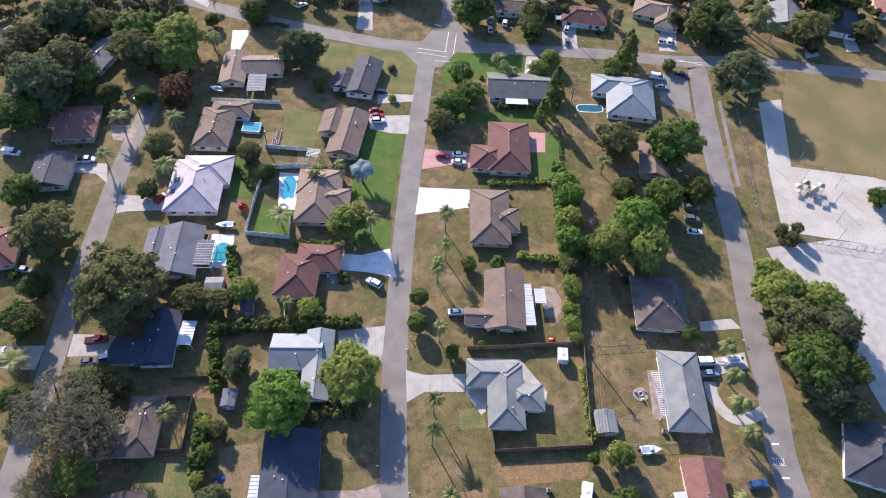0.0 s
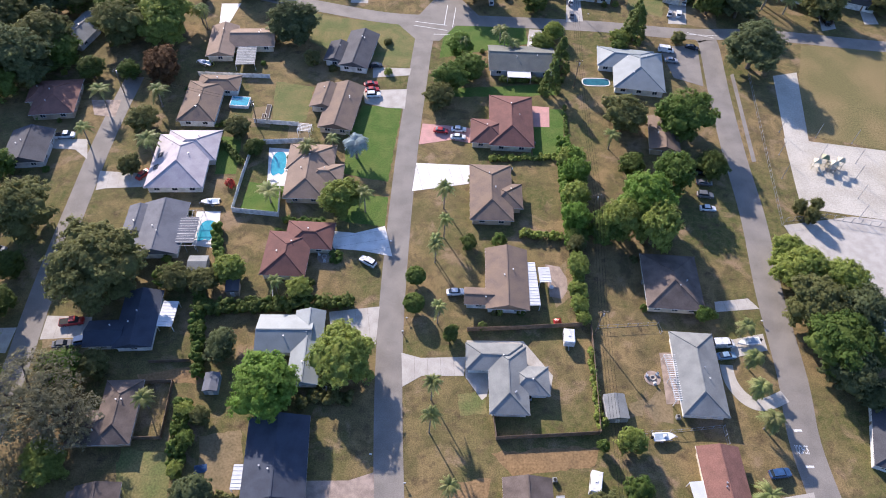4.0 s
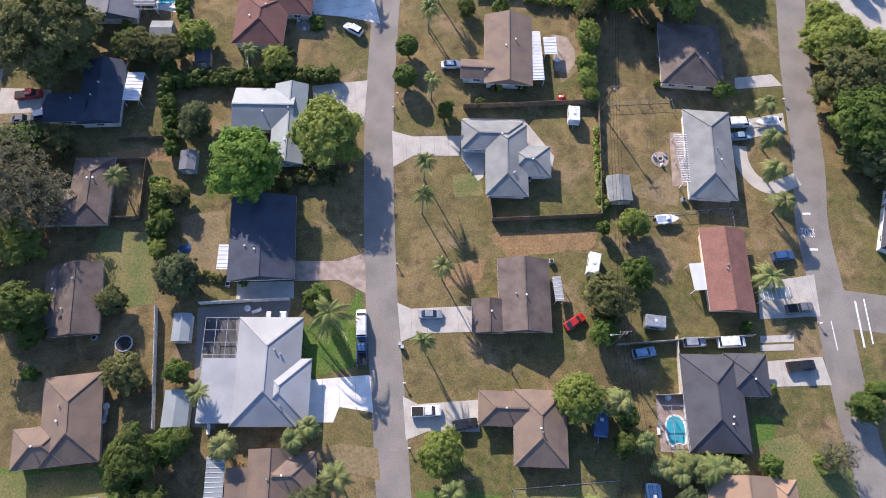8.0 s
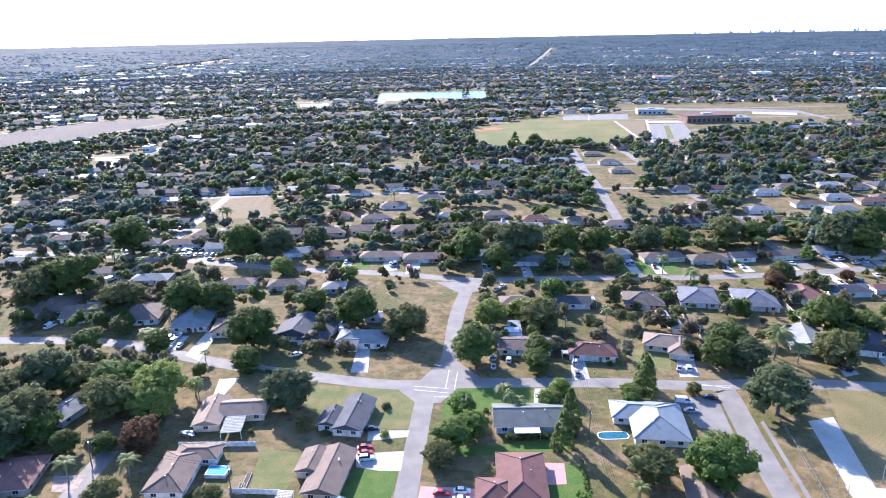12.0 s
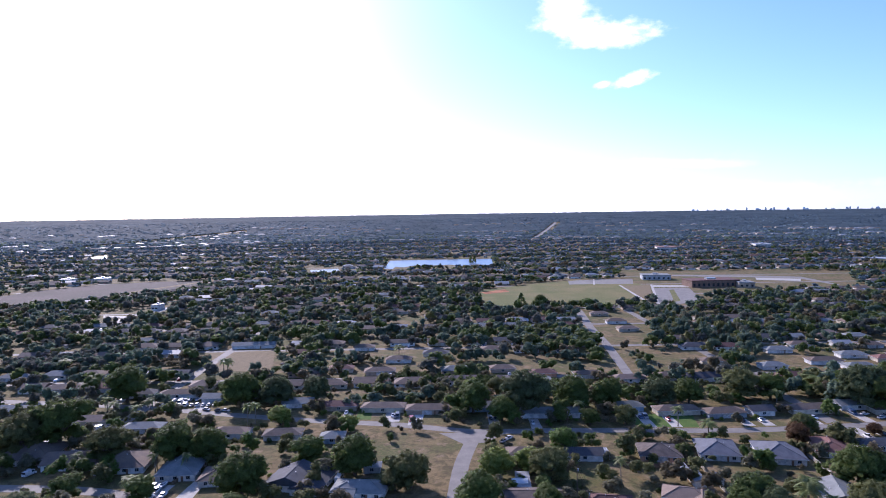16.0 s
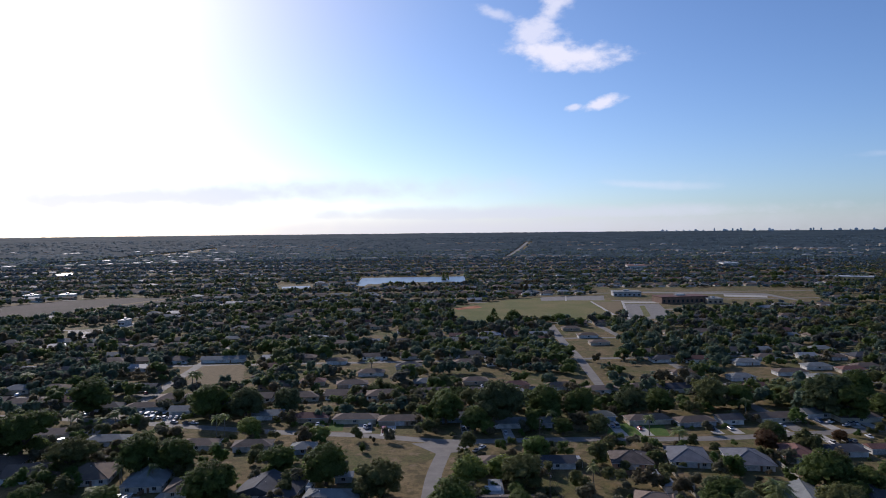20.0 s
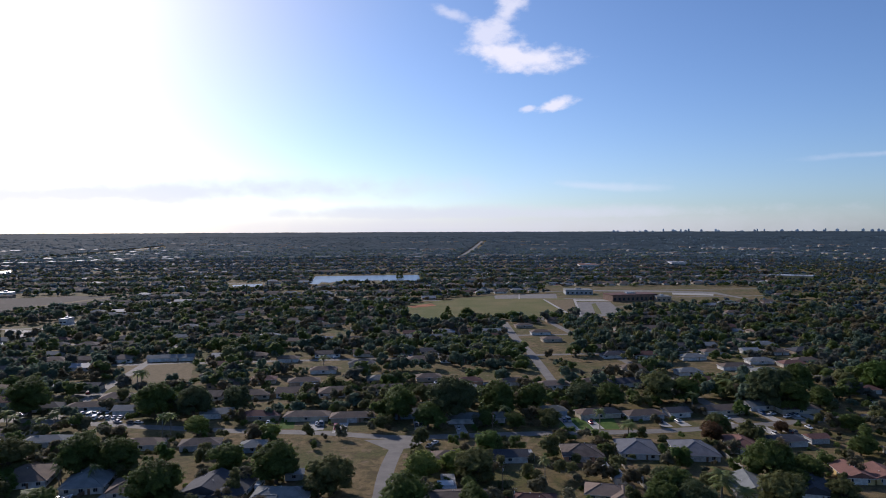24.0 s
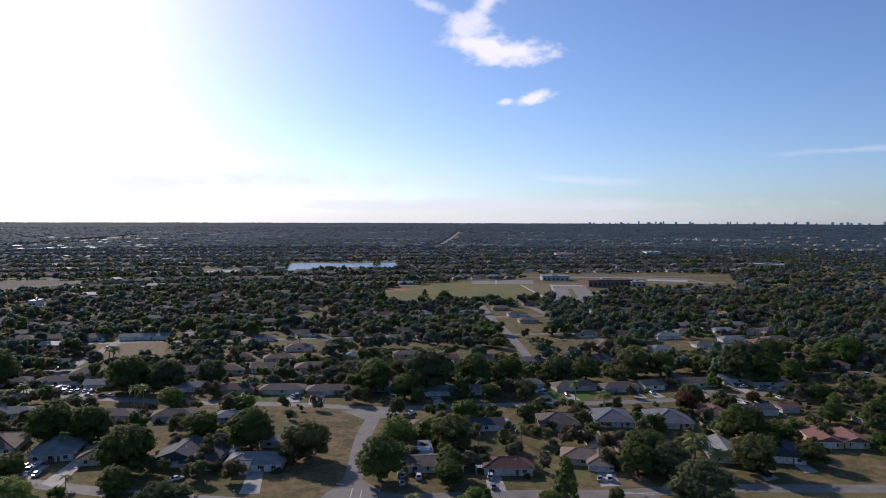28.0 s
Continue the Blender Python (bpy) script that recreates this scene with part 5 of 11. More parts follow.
def mesh_np(name, V, F, mat, core=None):
    """A mesh of equal faces; core adds a second set of vertices and triangles (the inner foliage)."""
    me = bpy.data.meshes.new(name)
    loops, starts = F.ravel(), np.arange(0, F.size, F.shape[1])
    if core is not None:
        cv, cf = core
        loops = np.concatenate([loops, (cf + len(V)).ravel()])
        starts = np.concatenate([starts, F.size + np.arange(0, cf.size, 3)])
        V = np.concatenate([V, cv])
    me.vertices.add(len(V))
    me.vertices.foreach_set("co", np.asarray(V, np.float32).ravel())
    me.loops.add(len(loops))
    me.loops.foreach_set("vertex_index", loops.astype(np.int32))
    me.polygons.add(len(starts))
    me.polygons.foreach_set("loop_start", starts.astype(np.int32))
    me.update(calc_edges=True)
    me.materials.append(mat)
    return me


TREES = {}


def lump_sphere(level):
    bm = bmesh.new()
    bmesh.ops.create_icosphere(bm, subdivisions=level, radius=1.0)
    bm.verts.index_update()
    v = np.array([tuple(q.co) for q in bm.verts])
    f = np.array([[q.index for q in p.verts] for p in bm.faces])
    bm.free()
    return v, f


LUMP_V, LUMP_F = lump_sphere(2)
CORE_V, CORE_F = lump_sphere(1)


def inner_foliage(lobes, rng, squash):
    """Uneven inner masses of a crown, one a lobe: (x, y, z, radius)."""
    V, F = [], []
    for x, y, z, r in lobes:
        F.append(LUMP_F + len(V) * len(LUMP_V))
        V.append(LUMP_V * r * rng.uniform(0.8, 1.12, (len(LUMP_V), 1)) * np.array([1, 1, squash]) + np.array([x, y, z]))
    return np.concatenate(V), np.concatenate(F)


def broad_tree(key, leaf, seed, fine=False, flat=0.8, open_crown=False):
    """A spreading tree of unit crown radius: tapered trunk, limbs and clumped leaves. Scaled when set out."""
    rng = np.random.RandomState(seed)
    lobes = [(0.0, 0.0, 0.12, 0.68)]
    for k in range(9):
        a, r = 2 * math.pi * (k / 9 + rng.uniform(-0.05, 0.05)), rng.uniform(0.38, 0.62)
        lobes.append((r * math.cos(a), r * math.sin(a), rng.uniform(-0.3, 0.3), rng.uniform(0.28, 0.44)))
    for k in range(6):
        a, r = 2 * math.pi * (k / 6 + rng.uniform(-0.08, 0.08)), rng.uniform(0.36, 0.6)
        lobes.append((r * math.cos(a), r * math.sin(a), rng.uniform(-0.66, -0.45), rng.uniform(0.24, 0.36)))

    def shape(r):
        x, y, z, rad = lobes[r.randint(len(lobes))] if r.rand() > 0.22 else lobes[0]
        d = r.normal(size=3)
        d /= np.linalg.norm(d)
        if d[2] < -0.5:
            d[2] *= -0.8
        return np.array([x, y, 0.92 + z * flat]) + d * rad * r.uniform(0.75, 1.0) * np.array([1, 1, flat * 1.05]), d

    n, per, leaf_size = (520, 25, 0.0255) if fine else (320, 18, 0.035)
    if open_crown:
        per, leaf_size = per - 8, leaf_size * 0.62
    V, F = leaf_mass(seed, n, per, leaf_size, shape, 0.10 if fine else 0.125)
    core = inner_foliage([(x, y, 0.92 + z * flat, r * (0.16 if open_crown else 0.68)) for x, y, z, r in lobes], rng, flat)
    top = new("tree")
    pieces = [tube_data([(0, 0, -0.03), (0.02, 0, 0.3), (-0.02, 0.02, 0.62), (0, 0, 1.0)], [0.075, 0.055, 0.045, 0.02], 8)]
    for x, y, z, rad in lobes[1:10]:
        pieces.append(tube_data([(0, 0.01, 0.35), (x * 0.5, y * 0.5, 0.7), (x, y, 1.0 + z * flat)], [0.03, 0.022, 0.008], 6))
    part_of("trunk", mesh_from("trunk", *join_data(*pieces), BARK), top)
    part_of("crown", mesh_np("crown", V, F, LEAVES[leaf], core), top)
    TREES[key] = top


def palm_tree(key, leaf, seed, height=1.0, fronds=30, length=0.42, fan=False, thick=0.025, broad=0.30):
    """A palm of unit height: a slightly bent ringed trunk and a head of drooping fronds with leaflets."""
    rng = random.Random(seed)
    top = new("palm_tree")
    bend = rng.uniform(-0.04, 0.04)
    pts = [(bend * math.sin(i / 8 * 2.2), 0.5 * bend * math.sin(i / 8 * 3), -0.02 + i / 8 * (height - 0.02)) for i in range(9)]
    part_of("trunk", mesh_from("trunk", *tube_data(pts, [thick * (1.5 if i == 0 else 1.0 - 0.03 * i) for i in range(9)], 8), PALM_BARK), top)
    hx, hy, hz = pts[-1]
    V, F = [], []
    for k in range(fronds):
        az = 2 * math.pi * (k / fronds * 2.4 + rng.uniform(-0.1, 0.1))
        up = rng.uniform(-0.35, 1.1)
        ln = length * rng.uniform(0.8, 1.1)
        spine = []
        for s in range(8):
            t = s / 7
            rr = ln * (t * math.cos(up * (1 - 0.3 * t)))
            zz = ln * (t * math.sin(up) - 0.62 * t * t)
            spine.append(Vector((hx + rr * math.cos(az), hy + rr * math.sin(az), hz + zz)))
        side = Vector((-math.sin(az), math.cos(az), 0))
        for s in range(1, 8):
            a, b = spine[s - 1], spine[s]
            w = ln * broad * math.sin(math.pi * (0.12 + 0.85 * s / 7.5)) * (1.3 if fan else 1.0)
            for sg in (-1, 1):
                for q in range(2):
                    base = a.lerp(b, q / 2)
                    base2 = a.lerp(b, q / 2 + 0.62)
                    tip = base + side * sg * w * rng.uniform(0.8, 1.1) + (b - a) * 0.9 + Vector((0, 0, -0.35 * w))
                    n = len(V)
                    V += [base, base2, tip]
                    F.append((n, n + 1, n + 2))
    part_of("crown", mesh_from("crown", V, F, LEAVES[leaf]), top)
    TREES[key] = top


def bush_plant(key, leaf, seed, n=42, name="bush"):
    def shape(r):
        d = r.normal(size=3)
        d /= np.linalg.norm(d)
        d[2] = abs(d[2])
        return d * np.array([0.75, 0.75, 0.8]) * r.uniform(0.75, 1.05) + np.array([0, 0, 0.1]), d

    V, F = leaf_mass(seed, n, 13, 0.1, shape, 0.22)
    top = new(name)
    part_of("stem", mesh_from("stem", *tube_data([(0, 0, -0.05), (0, 0, 0.7)], [0.06, 0.03], 6), BARK), top)
    part_of("crown", mesh_np("crown", V, F, LEAVES[leaf]), top)
    TREES[key] = top


def conifer_tree(key, leaf, seed):
    def shape(r):
        z = r.uniform(0.06, 1.0)
        a = r.uniform(0, 2 * math.pi)
        w = 0.24 * (1 - z) ** 0.8 + 0.012
        d = np.array([math.cos(a), math.sin(a), 0.2])
        return np.array([w * math.cos(a), w * math.sin(a), z]), d

    V, F = leaf_mass(seed, 150, 16, 0.022, shape, 0.06)
    top = new("conifer_tree")
    part_of("trunk", mesh_from("trunk", *tube_data([(0, 0, -0.02), (0, 0, 0.5), (0, 0, 0.95)], [0.025, 0.015, 0.004], 7), BARK), top)
    part_of("crown", mesh_np("crown", V, F, LEAVES[leaf]), top)
    TREES[key] = top


def bare_tree(key, seed):
    """A tree that has shed most of its leaves: many forking twigs."""
    rng = random.Random(seed)
    pieces = []

    def grow(p, d, ln, r, depth):
        q = p + d * ln
        pieces.append(tube_data([p, q], [r, r * 0.6], 5, False))
        if depth:
            for _ in range(3):
                e = (d + Vector((rng.uniform(-0.8, 0.8), rng.uniform(-0.8, 0.8), rng.uniform(-0.1, 0.5)))).normalized()
                grow(q, e, ln * rng.uniform(0.6, 0.85), r * 0.55, depth - 1)

    grow(Vector((0, 0, -0.03)), Vector((0, 0, 1)), 0.5, 0.05, 4)
    top = new("bare_tree")
    part_of("trunk", mesh_from("trunk", *join_data(*pieces), BARK), top)
    TREES[key] = top


for i, leaf in enumerate(("green", "bright", "lime", "dark", "olive", "grey", "rust", "sage")):
    for v in range(2):
        broad_tree(f"{leaf}{v}", leaf, 11 + 7 * i + v, False, open_crown=leaf == "grey")
        broad_tree(f"{leaf}{v}_fine", leaf, 11 + 7 * i + v, True, open_crown=leaf == "grey")
for v in range(2):
    palm_tree(f"palm{v}", "palm", 5 + v, 1.0, 22)
palm_tree("fan0", "palm", 9, 1.0, 26, 0.5, True, 0.04, 0.42)
palm_tree("silver0", "silver", 12, 1.0, 30, 0.42, True, 0.04, 0.42)
palm_tree("date0", "palm", 21, 1.0, 24, 1.15, False, 0.09, 0.2)
for leaf in ("green", "dark", "lime", "olive", "flower"):
    bush_plant(f"{leaf}_bush", leaf, 31)
def topiary_tree(key, leaf, seed):
    """A clipped round crown on a short stem, of unit height and half unit radius."""
    def shape(r):
        d = r.normal(size=3)
        d /= np.linalg.norm(d)
        return d * np.array([0.45, 0.45, 0.38]) * r.uniform(0.92, 1.0) + np.array([0, 0, 0.6]), d

    V, F = leaf_mass(seed, 260, 14, 0.035, shape, 0.06)
    core = inner_foliage([(0, 0, 0.6, 0.42)], np.random.RandomState(seed), 0.85)
    top = new("topiary_tree")
    part_of("trunk", mesh_from("trunk", *tube_data([(0, 0, -0.03), (0, 0, 0.5)], [0.05, 0.04], 7), BARK), top)
    part_of("crown", mesh_np("crown", V, F, LEAVES[leaf], core), top)
    TREES[key] = top


topiary_tree("topiary", "green", 61)
conifer_tree("conifer", "dark", 41)
bare_tree("bare", 51)
TREE_LABELS = {
    "green": "leafy green shade tree with a rounded crown", "bright": "dense bright green broadleaf tree", "lime": "yellow-green leafy tree with a full crown",
    "dark": "dark green oak with a dense spreading crown", "olive": "olive-green tree with a loose crown", "grey": "grey-green thinly leaved oak", "sage": "sage-green tree with a soft rounded crown",
    "rust": "rust-brown tree with drying leaves", "palm": "slender palm tree with drooping green fronds", "fan": "cabbage palm with a round fan-leaf head",
    "silver": "silver-blue fan palm in a lawn", "date": "large date palm with long arching fronds", "conifer": "tall dark green conifer", "bare": "bare grey tree with forked twigs",
    "topiary": "clipped round dark green topiary tree",
}


def plant(key, x, y, radius, height, label=""):
    """Sets out a tree or bush: radius of its crown and full height in metres."""
    src = TREES[f"{key}_fine"] if radius > 4.2 and f"{key}_fine" in TREES else TREES[key]
    turn = (x * 37.7 + y * 91.3) % 360
    if "bush" in key:
        s = Matrix.Diagonal((radius, radius, height, 1))
        label = label or ("red-flowering leafy garden shrub" if "flower" in key else "leafy green garden shrub on a lawn")
        cat = "shrub"
    elif key[:4] in ("palm", "fan0", "silv", "date"):
        s = Matrix.Diagonal((max(radius / (1.15 if key == "date0" else 0.42), 0.1), max(radius / (1.15 if key == "date0" else 0.42), 0.1), height, 1))
        cat = "palm"
    elif key == "topiary":
        s = Matrix.Diagonal((radius / 0.5, radius / 0.5, height, 1))
        cat = "tree"
    elif key == "conifer":
        s = Matrix.Diagonal((radius / 0.25, radius / 0.25, height, 1))
        cat = "tree"
    else:
        uneven = 1 + 0.09 * math.sin(x * 12.9 + y * 78.2)
        s = Matrix.Diagonal((radius * uneven, radius / uneven, height / 1.75, 1))
        cat = "tree"
    ob = copy_thing(src, pose(x, y, 0, 0, 0, turn) @ s)
    base = key.rstrip("0123456789")
    tagged(ob, label or TREE_LABELS.get(base, "leafy green tree"), cat)
    return ob


plant('bright0', -33.1, 65.6, 9.2, 14.0)
plant('lime1', -16.8, 73.0, 8.8, 13.0, 'broad olive-green tree beside a street')
plant('sage0', -44.8, 77.6, 4.7, 7.4)
plant('topiary', -0.9, 97.4, 2.7, 5.2)
plant('topiary', -1.3, 89.2, 2.8, 5.4)
plant('palm0', 4.0, 103.8, 2.4, 8.0)
plant('palm1', 4.4, 85.4, 2.4, 8.0)
plant('palm0', 2.7, 65.5, 2.5, 9.0)
plant('palm1', 2.2, 57.9, 2.4, 10.0)
plant('palm0', 5.9, 43.9, 2.4, 8.0)
plant('palm1', 2.2, 29.8, 2.4, 8.0)
plant('dark0', 7.5, 81.5, 2.5, 4.8)
plant('lime1', -29.0, 93.4, 3.8, 6.0)
plant('lime0', -46.9, 99.3, 4.9, 7.4)
plant('palm1', -34.7, 93.7, 2.4, 6.0)
plant('olive0', -75.1, 94.6, 12.4, 19.9)
plant('olive0', -59.1, 96.2, 4.8, 7.3)
plant('green0', -78.2, 71.0, 6.0, 9.1)
plant('olive0', -71.9, 72.4, 4.0, 7.2)
plant('grey0', -73.0, 59.3, 9.4, 14.7)
plant('lime1', -74.4, 49.6, 5.0, 7.6)
plant('dark1', -72.2, 36.8, 6.6, 10.8)
plant('olive1', -46.6, 60.8, 2.8, 5.0)
plant('sage1', -44.4, 43.6, 5.2, 8.0)
plant('green0', -42.3, 25.4, 2.9, 6.0)
plant('palm0', -37.6, 21.2, 2.4, 5.0)
plant('date0', -14.9, 34.9, 4.6, 8.0)
plant('green_bush', -18.2, 39.8, 3.5, 3.0)
plant('fan0', -32.7, 12.0, 2.3, 5.0)
plant('fan0', -18.0, 15.1, 1.9, 5.0)
plant('fan0', -20.6, 12.9, 2.1, 5.0)
plant('dark0', -40.8, 13.1, 3.0, 6.0)
plant('dark1', -47.6, 9.6, 6.2, 10.7)
plant('dark0', -44.2, 1.6, 5.4, 9.0)
plant('green1', -42.4, 12.0, 3.6, 7.0)
plant('fan0', -24.0, -2.0, 2.2, 5.4)
plant('sage0', -16.6, 2.2, 4.4, 6.6)
plant('palm1', -12.6, 6.2, 3.2, 7.5)
plant('olive0', -51.5, 24.9, 4.5, 6.8)
plant('green0', -68.4, 25.3, 1.9, 4.8)
plant('dark0', -69.4, 32.4, 3.0, 6.0)
plant('bare', 18.9, 25.0, 3.0, 5.0)
for bx, by, br in ((44.6, 7.4, 1.9), (47.2, 6.2, 2.2), (50.0, 7.6, 2.0), (52.4, 6.4, 2.3), (55.2, 7.4, 1.8), (57.8, 6.8, 1.7)):
    plant('fan0', bx, by, br, 3.0 + 0.6 * br, 'broad-leaved light green banana plant behind a house')
plant('lime0', 30.2, 19.6, 5.6, 10.8)
plant('lime1', 5.1, 10.5, 4.9, 8.4)
plant('fan0', 7.0, 3.6, 2.3, 6.4)
plant('olive0', 37.3, 38.5, 5.5, 10.8)
plant('green1', 44.4, 43.7, 4.0, 7.4)
plant('green1', 36.2, 32.0, 3.3, 7.2)
plant('lime0', 44.8, 54.5, 3.8, 7.2)
plant('green1', 38.9, 53.9, 1.6, 4.8)
plant('lime1', 40.2, 100.9, 3.8, 7.2)
plant('lime1', 39.1, 89.8, 2.9, 4.6)
plant('lime0', 38.9, 94.3, 2.6, 4.6)
plant('lime1', 39.5, 86.0, 2.2, 3.8)
plant('date0', 70.4, 42.8, 3.9, 4.5)
plant('fan0', 76.3, 73.5, 2.1, 6.0)
plant('fan0', 75.4, 66.1, 2.3, 6.0)
plant('fan0', 75.6, 58.4, 2.3, 6.0)
plant('fan0', 77.3, 82.2, 2.1, 5.0)
plant('green1', 68.8, 86.8, 2.5, 4.8)
plant('green_bush', 65.2, 33.5, 1.4, 3.0)
plant('lime_bush', 67.5, 21.1, 1.7, 3.0)
plant('green0', 39.1, 16.4, 2.7, 7.2)
plant('dark0', 38.3, 11.6, 3.0, 6.0)
plant('sage1', 48.6, 0.6, 4.2, 6.4)
plant('green0', 45.6, -3.6, 3.6, 6.0)
plant('fan0', 32.0, 1.4, 1.7, 3.6)
plant('fan0', 37.4, 18.6, 2.4, 6.2)
plant('fan0', 41.4, 11.8, 1.9, 5.4)
plant('palm1', 53.5, 7.0, 3.3, 5.0)
plant('green1', 64.5, 7.4, 2.6, 4.8)
plant('grey1', 76.2, 8.8, 4.2, 7.6)
plant('lime_bush', 75.4, 8.0, 2.6, 3.8)
plant('green0', 86.7, 20.4, 2.5, 7.2)
plant('olive1', 95.6, 87.4, 9.4, 14.0)
plant('green1', 96.8, 77.0, 9.8, 14.6)
plant('sage1', 97.4, 70.2, 7.6, 11.8)
plant('lime0', 96.0, 98.6, 8.0, 12.2)
plant('lime1', 94.6, 104.4, 5.6, 9.8)
plant('green_bush', -21.4, 105.0, 2.5, 2.0)
plant('lime_bush', 39.0, 61.2, 1.0, 2.0)
plant('olive1', -55.8, 38.7, 3.5, 6.0)
plant('palm0', -58.4, 63.6, 2.8, 5.5)
plant('lime_bush', 40.6, 59.9, 1.2, 2.0)
plant('dark_bush', 15.1, 84.3, 1.5, 2.0)
plant('lime1', -18.6, 81.6, 3.0, 5.4)
plant('lime1', -20.8, 121.4, 6.6, 11.0)
plant('silver0', -18.2, 141.8, 3.8, 7.0)
plant('palm0', 6.6, 122.4, 2.9, 9.0)
plant('palm1', 6.4, 112.0, 2.5, 8.0)
plant('palm0', 4.0, 105.2, 2.4, 8.0)
plant('palm1', -14.7, 120.9, 3.2, 8.0)
plant('palm0', -40.4, 124.0, 3.9, 5.0)
plant('dark1', 12.7, 108.9, 2.8, 4.8)
plant('green_bush', 20.8, 110.7, 2.5, 3.0)
plant('sage0', -42.8, 200.2, 9.4, 14.5)
plant('lime0', -84.5, 195.9, 9.0, 13.9)
plant('olive0', -98.9, 197.4, 9.9, 15.3)
plant('olive0', -115.8, 213.8, 7.6, 11.5)
plant('sage1', -122.9, 175.5, 12.8, 20.2)
plant('olive1', -118.7, 187.2, 11.0, 17.1)
plant('green1', -127.8, 164.4, 8.4, 12.9)
plant('olive0', -135.4, 201.7, 9.4, 14.5)
plant('rust0', -80.5, 176.4, 7.7, 11.7)
plant('green0', -115.3, 132.3, 6.6, 10.0)
plant('olive1', -101.6, 114.7, 10.1, 15.6)
plant('olive0', -81.1, 153.4, 5.3, 8.0)
plant('olive1', -80.5, 135.4, 4.0, 5.9)
plant('olive0', -53.5, 151.2, 4.4, 6.5)
plant('flower_bush', -52.4, 130.3, 1.7, 2.5)
plant('olive1', -76.3, 99.1, 11.3, 17.7)
plant('olive1', -35.2, 185.4, 3.6, 6.0)
plant('palm1', -31.7, 141.3, 3.1, 6.0)
plant('palm0', -25.3, 144.8, 2.4, 5.0)
plant('palm1', -78.6, 163.2, 3.9, 7.0)
plant('palm0', -95.1, 162.8, 3.6, 7.0)
plant('palm1', -95.5, 146.2, 3.0, 7.0)
plant('green0', -91.5, 177.1, 4.6, 6.8)
plant('green0', 9.7, 174.5, 6.7, 10.1)
plant('green1', 16.5, 180.1, 5.9, 8.8)
plant('bright1', 13.2, 192.6, 5.7, 8.6)
plant('palm1', 27.4, 199.1, 3.3, 6.0)
plant('lime0', 46.1, 202.1, 4.4, 7.2)
plant('conifer', 41.5, 172.9, 3.4, 12.5)
plant('conifer', 45.9, 184.4, 3.4, 12.5)
plant('lime1', 68.6, 200.1, 3.9, 5.8)
plant('conifer', 74.6, 206.4, 3.5, 13.0)
plant('olive0', 89.6, 201.0, 3.1, 4.8)
plant('sage0', 110.5, 187.4, 12.0, 18.4)
plant('green1', 78.1, 153.2, 10.1, 17.4)
plant('olive0', 61.8, 156.6, 7.8, 11.9)
plant('bright0', 43.4, 131.4, 4.6, 12.0)
plant('lime1', 42.6, 123.2, 4.2, 10.5)
plant('bright1', 44.2, 138.6, 3.8, 9.0)
plant('bright0', 41.0, 114.4, 4.6, 12.0)
plant('olive1', 40.2, 107.2, 3.2, 7.5)
plant('lime1', 51.8, 112.9, 6.3, 15.6)
plant('bright1', 59.5, 118.5, 9.4, 18.6)
plant('green1', 70.9, 130.8, 6.9, 14.4)
plant('lime0', 61.2, 110.4, 7.3, 16.8)
plant('lime1', 43.0, 139.2, 4.4, 7.2)
plant('dark0', 60.7, 137.1, 4.9, 7.4)
plant('palm1', 56.1, 146.8, 3.2, 6.0)
plant('olive0', 104.6, 121.7, 2.2, 6.0)
plant('olive1', 106.8, 118.5, 2.6, 6.0)
plant('olive0', 109.4, 122.4, 2.2, 6.0)
plant('green1', 139.7, 135.4, 4.5, 6.7)
plant('dark1', 42.4, 228.8, 6.9, 10.5)
plant('dark0', 111.8, 225.3, 9.7, 15.0)
plant('palm1', 126.7, 223.3, 5.4, 9.0)
plant('dark1', 159.5, 231.8, 6.9, 10.5)
plant('dark0', -62.8, 226.2, 6.9, 10.5)
plant('dark1', -99.5, 88.6, 6.6, 9.9)
plant('palm1', -96.5, 76.3, 4.8, 6.0)
plant('green0', -83.1, 70.8, 0.0, 3.6)
plant('olive1', -52.6, 95.3, 4.6, 6.8)
plant('green0', -60.9, 97.1, 4.4, 6.5)
plant('palm0', -76.3, 141.8, 4.0, 7.0)
plant('lime1', -49.6, 61.8, 2.6, 5.2)
plant('grey1', -80.6, 62.2, 11.5, 18.0)
plant('grey0', -81.4, 47.1, 5.8, 8.6)
plant('olive0', 5.8, 165.8, 5.6, 8.4)
plant('palm0', 31.0, 192.4, 2.9, 5.0)
plant('green0', 41.0, 108.7, 0.0, 3.6)
plant('dark0', -27.0, 264.0, 11.2, 18.0)
plant('lime1', -36.9, 318.9, 5.6, 8.5)
plant('dark1', -16.0, 302.3, 2.1, 4.8)
plant('olive0', -4.9, 251.5, 9.8, 15.5)
plant('olive1', -10.3, 248.6, 6.6, 10.2)
plant('dark0', 18.9, 227.2, 10.6, 17.0)
plant('lime0', 27.5, 259.4, 8.3, 12.9)
plant('lime1', 41.8, 264.7, 7.0, 10.9)
plant('olive0', 47.3, 255.9, 9.1, 14.4)
plant('green1', 58.1, 285.5, 7.6, 11.8)
plant('dark1', 40.7, 219.5, 6.4, 9.9)
plant('lime0', 41.5, 195.4, 4.8, 7.2)
plant('conifer', 74.1, 201.8, 3.9, 14.0)
plant('green1', 67.7, 194.8, 3.4, 5.1)
plant('sage1', 111.7, 228.6, 9.6, 14.5)
plant('dark1', 104.6, 219.0, 7.4, 13.0)
plant('sage0', 114.6, 217.3, 8.6, 13.5)
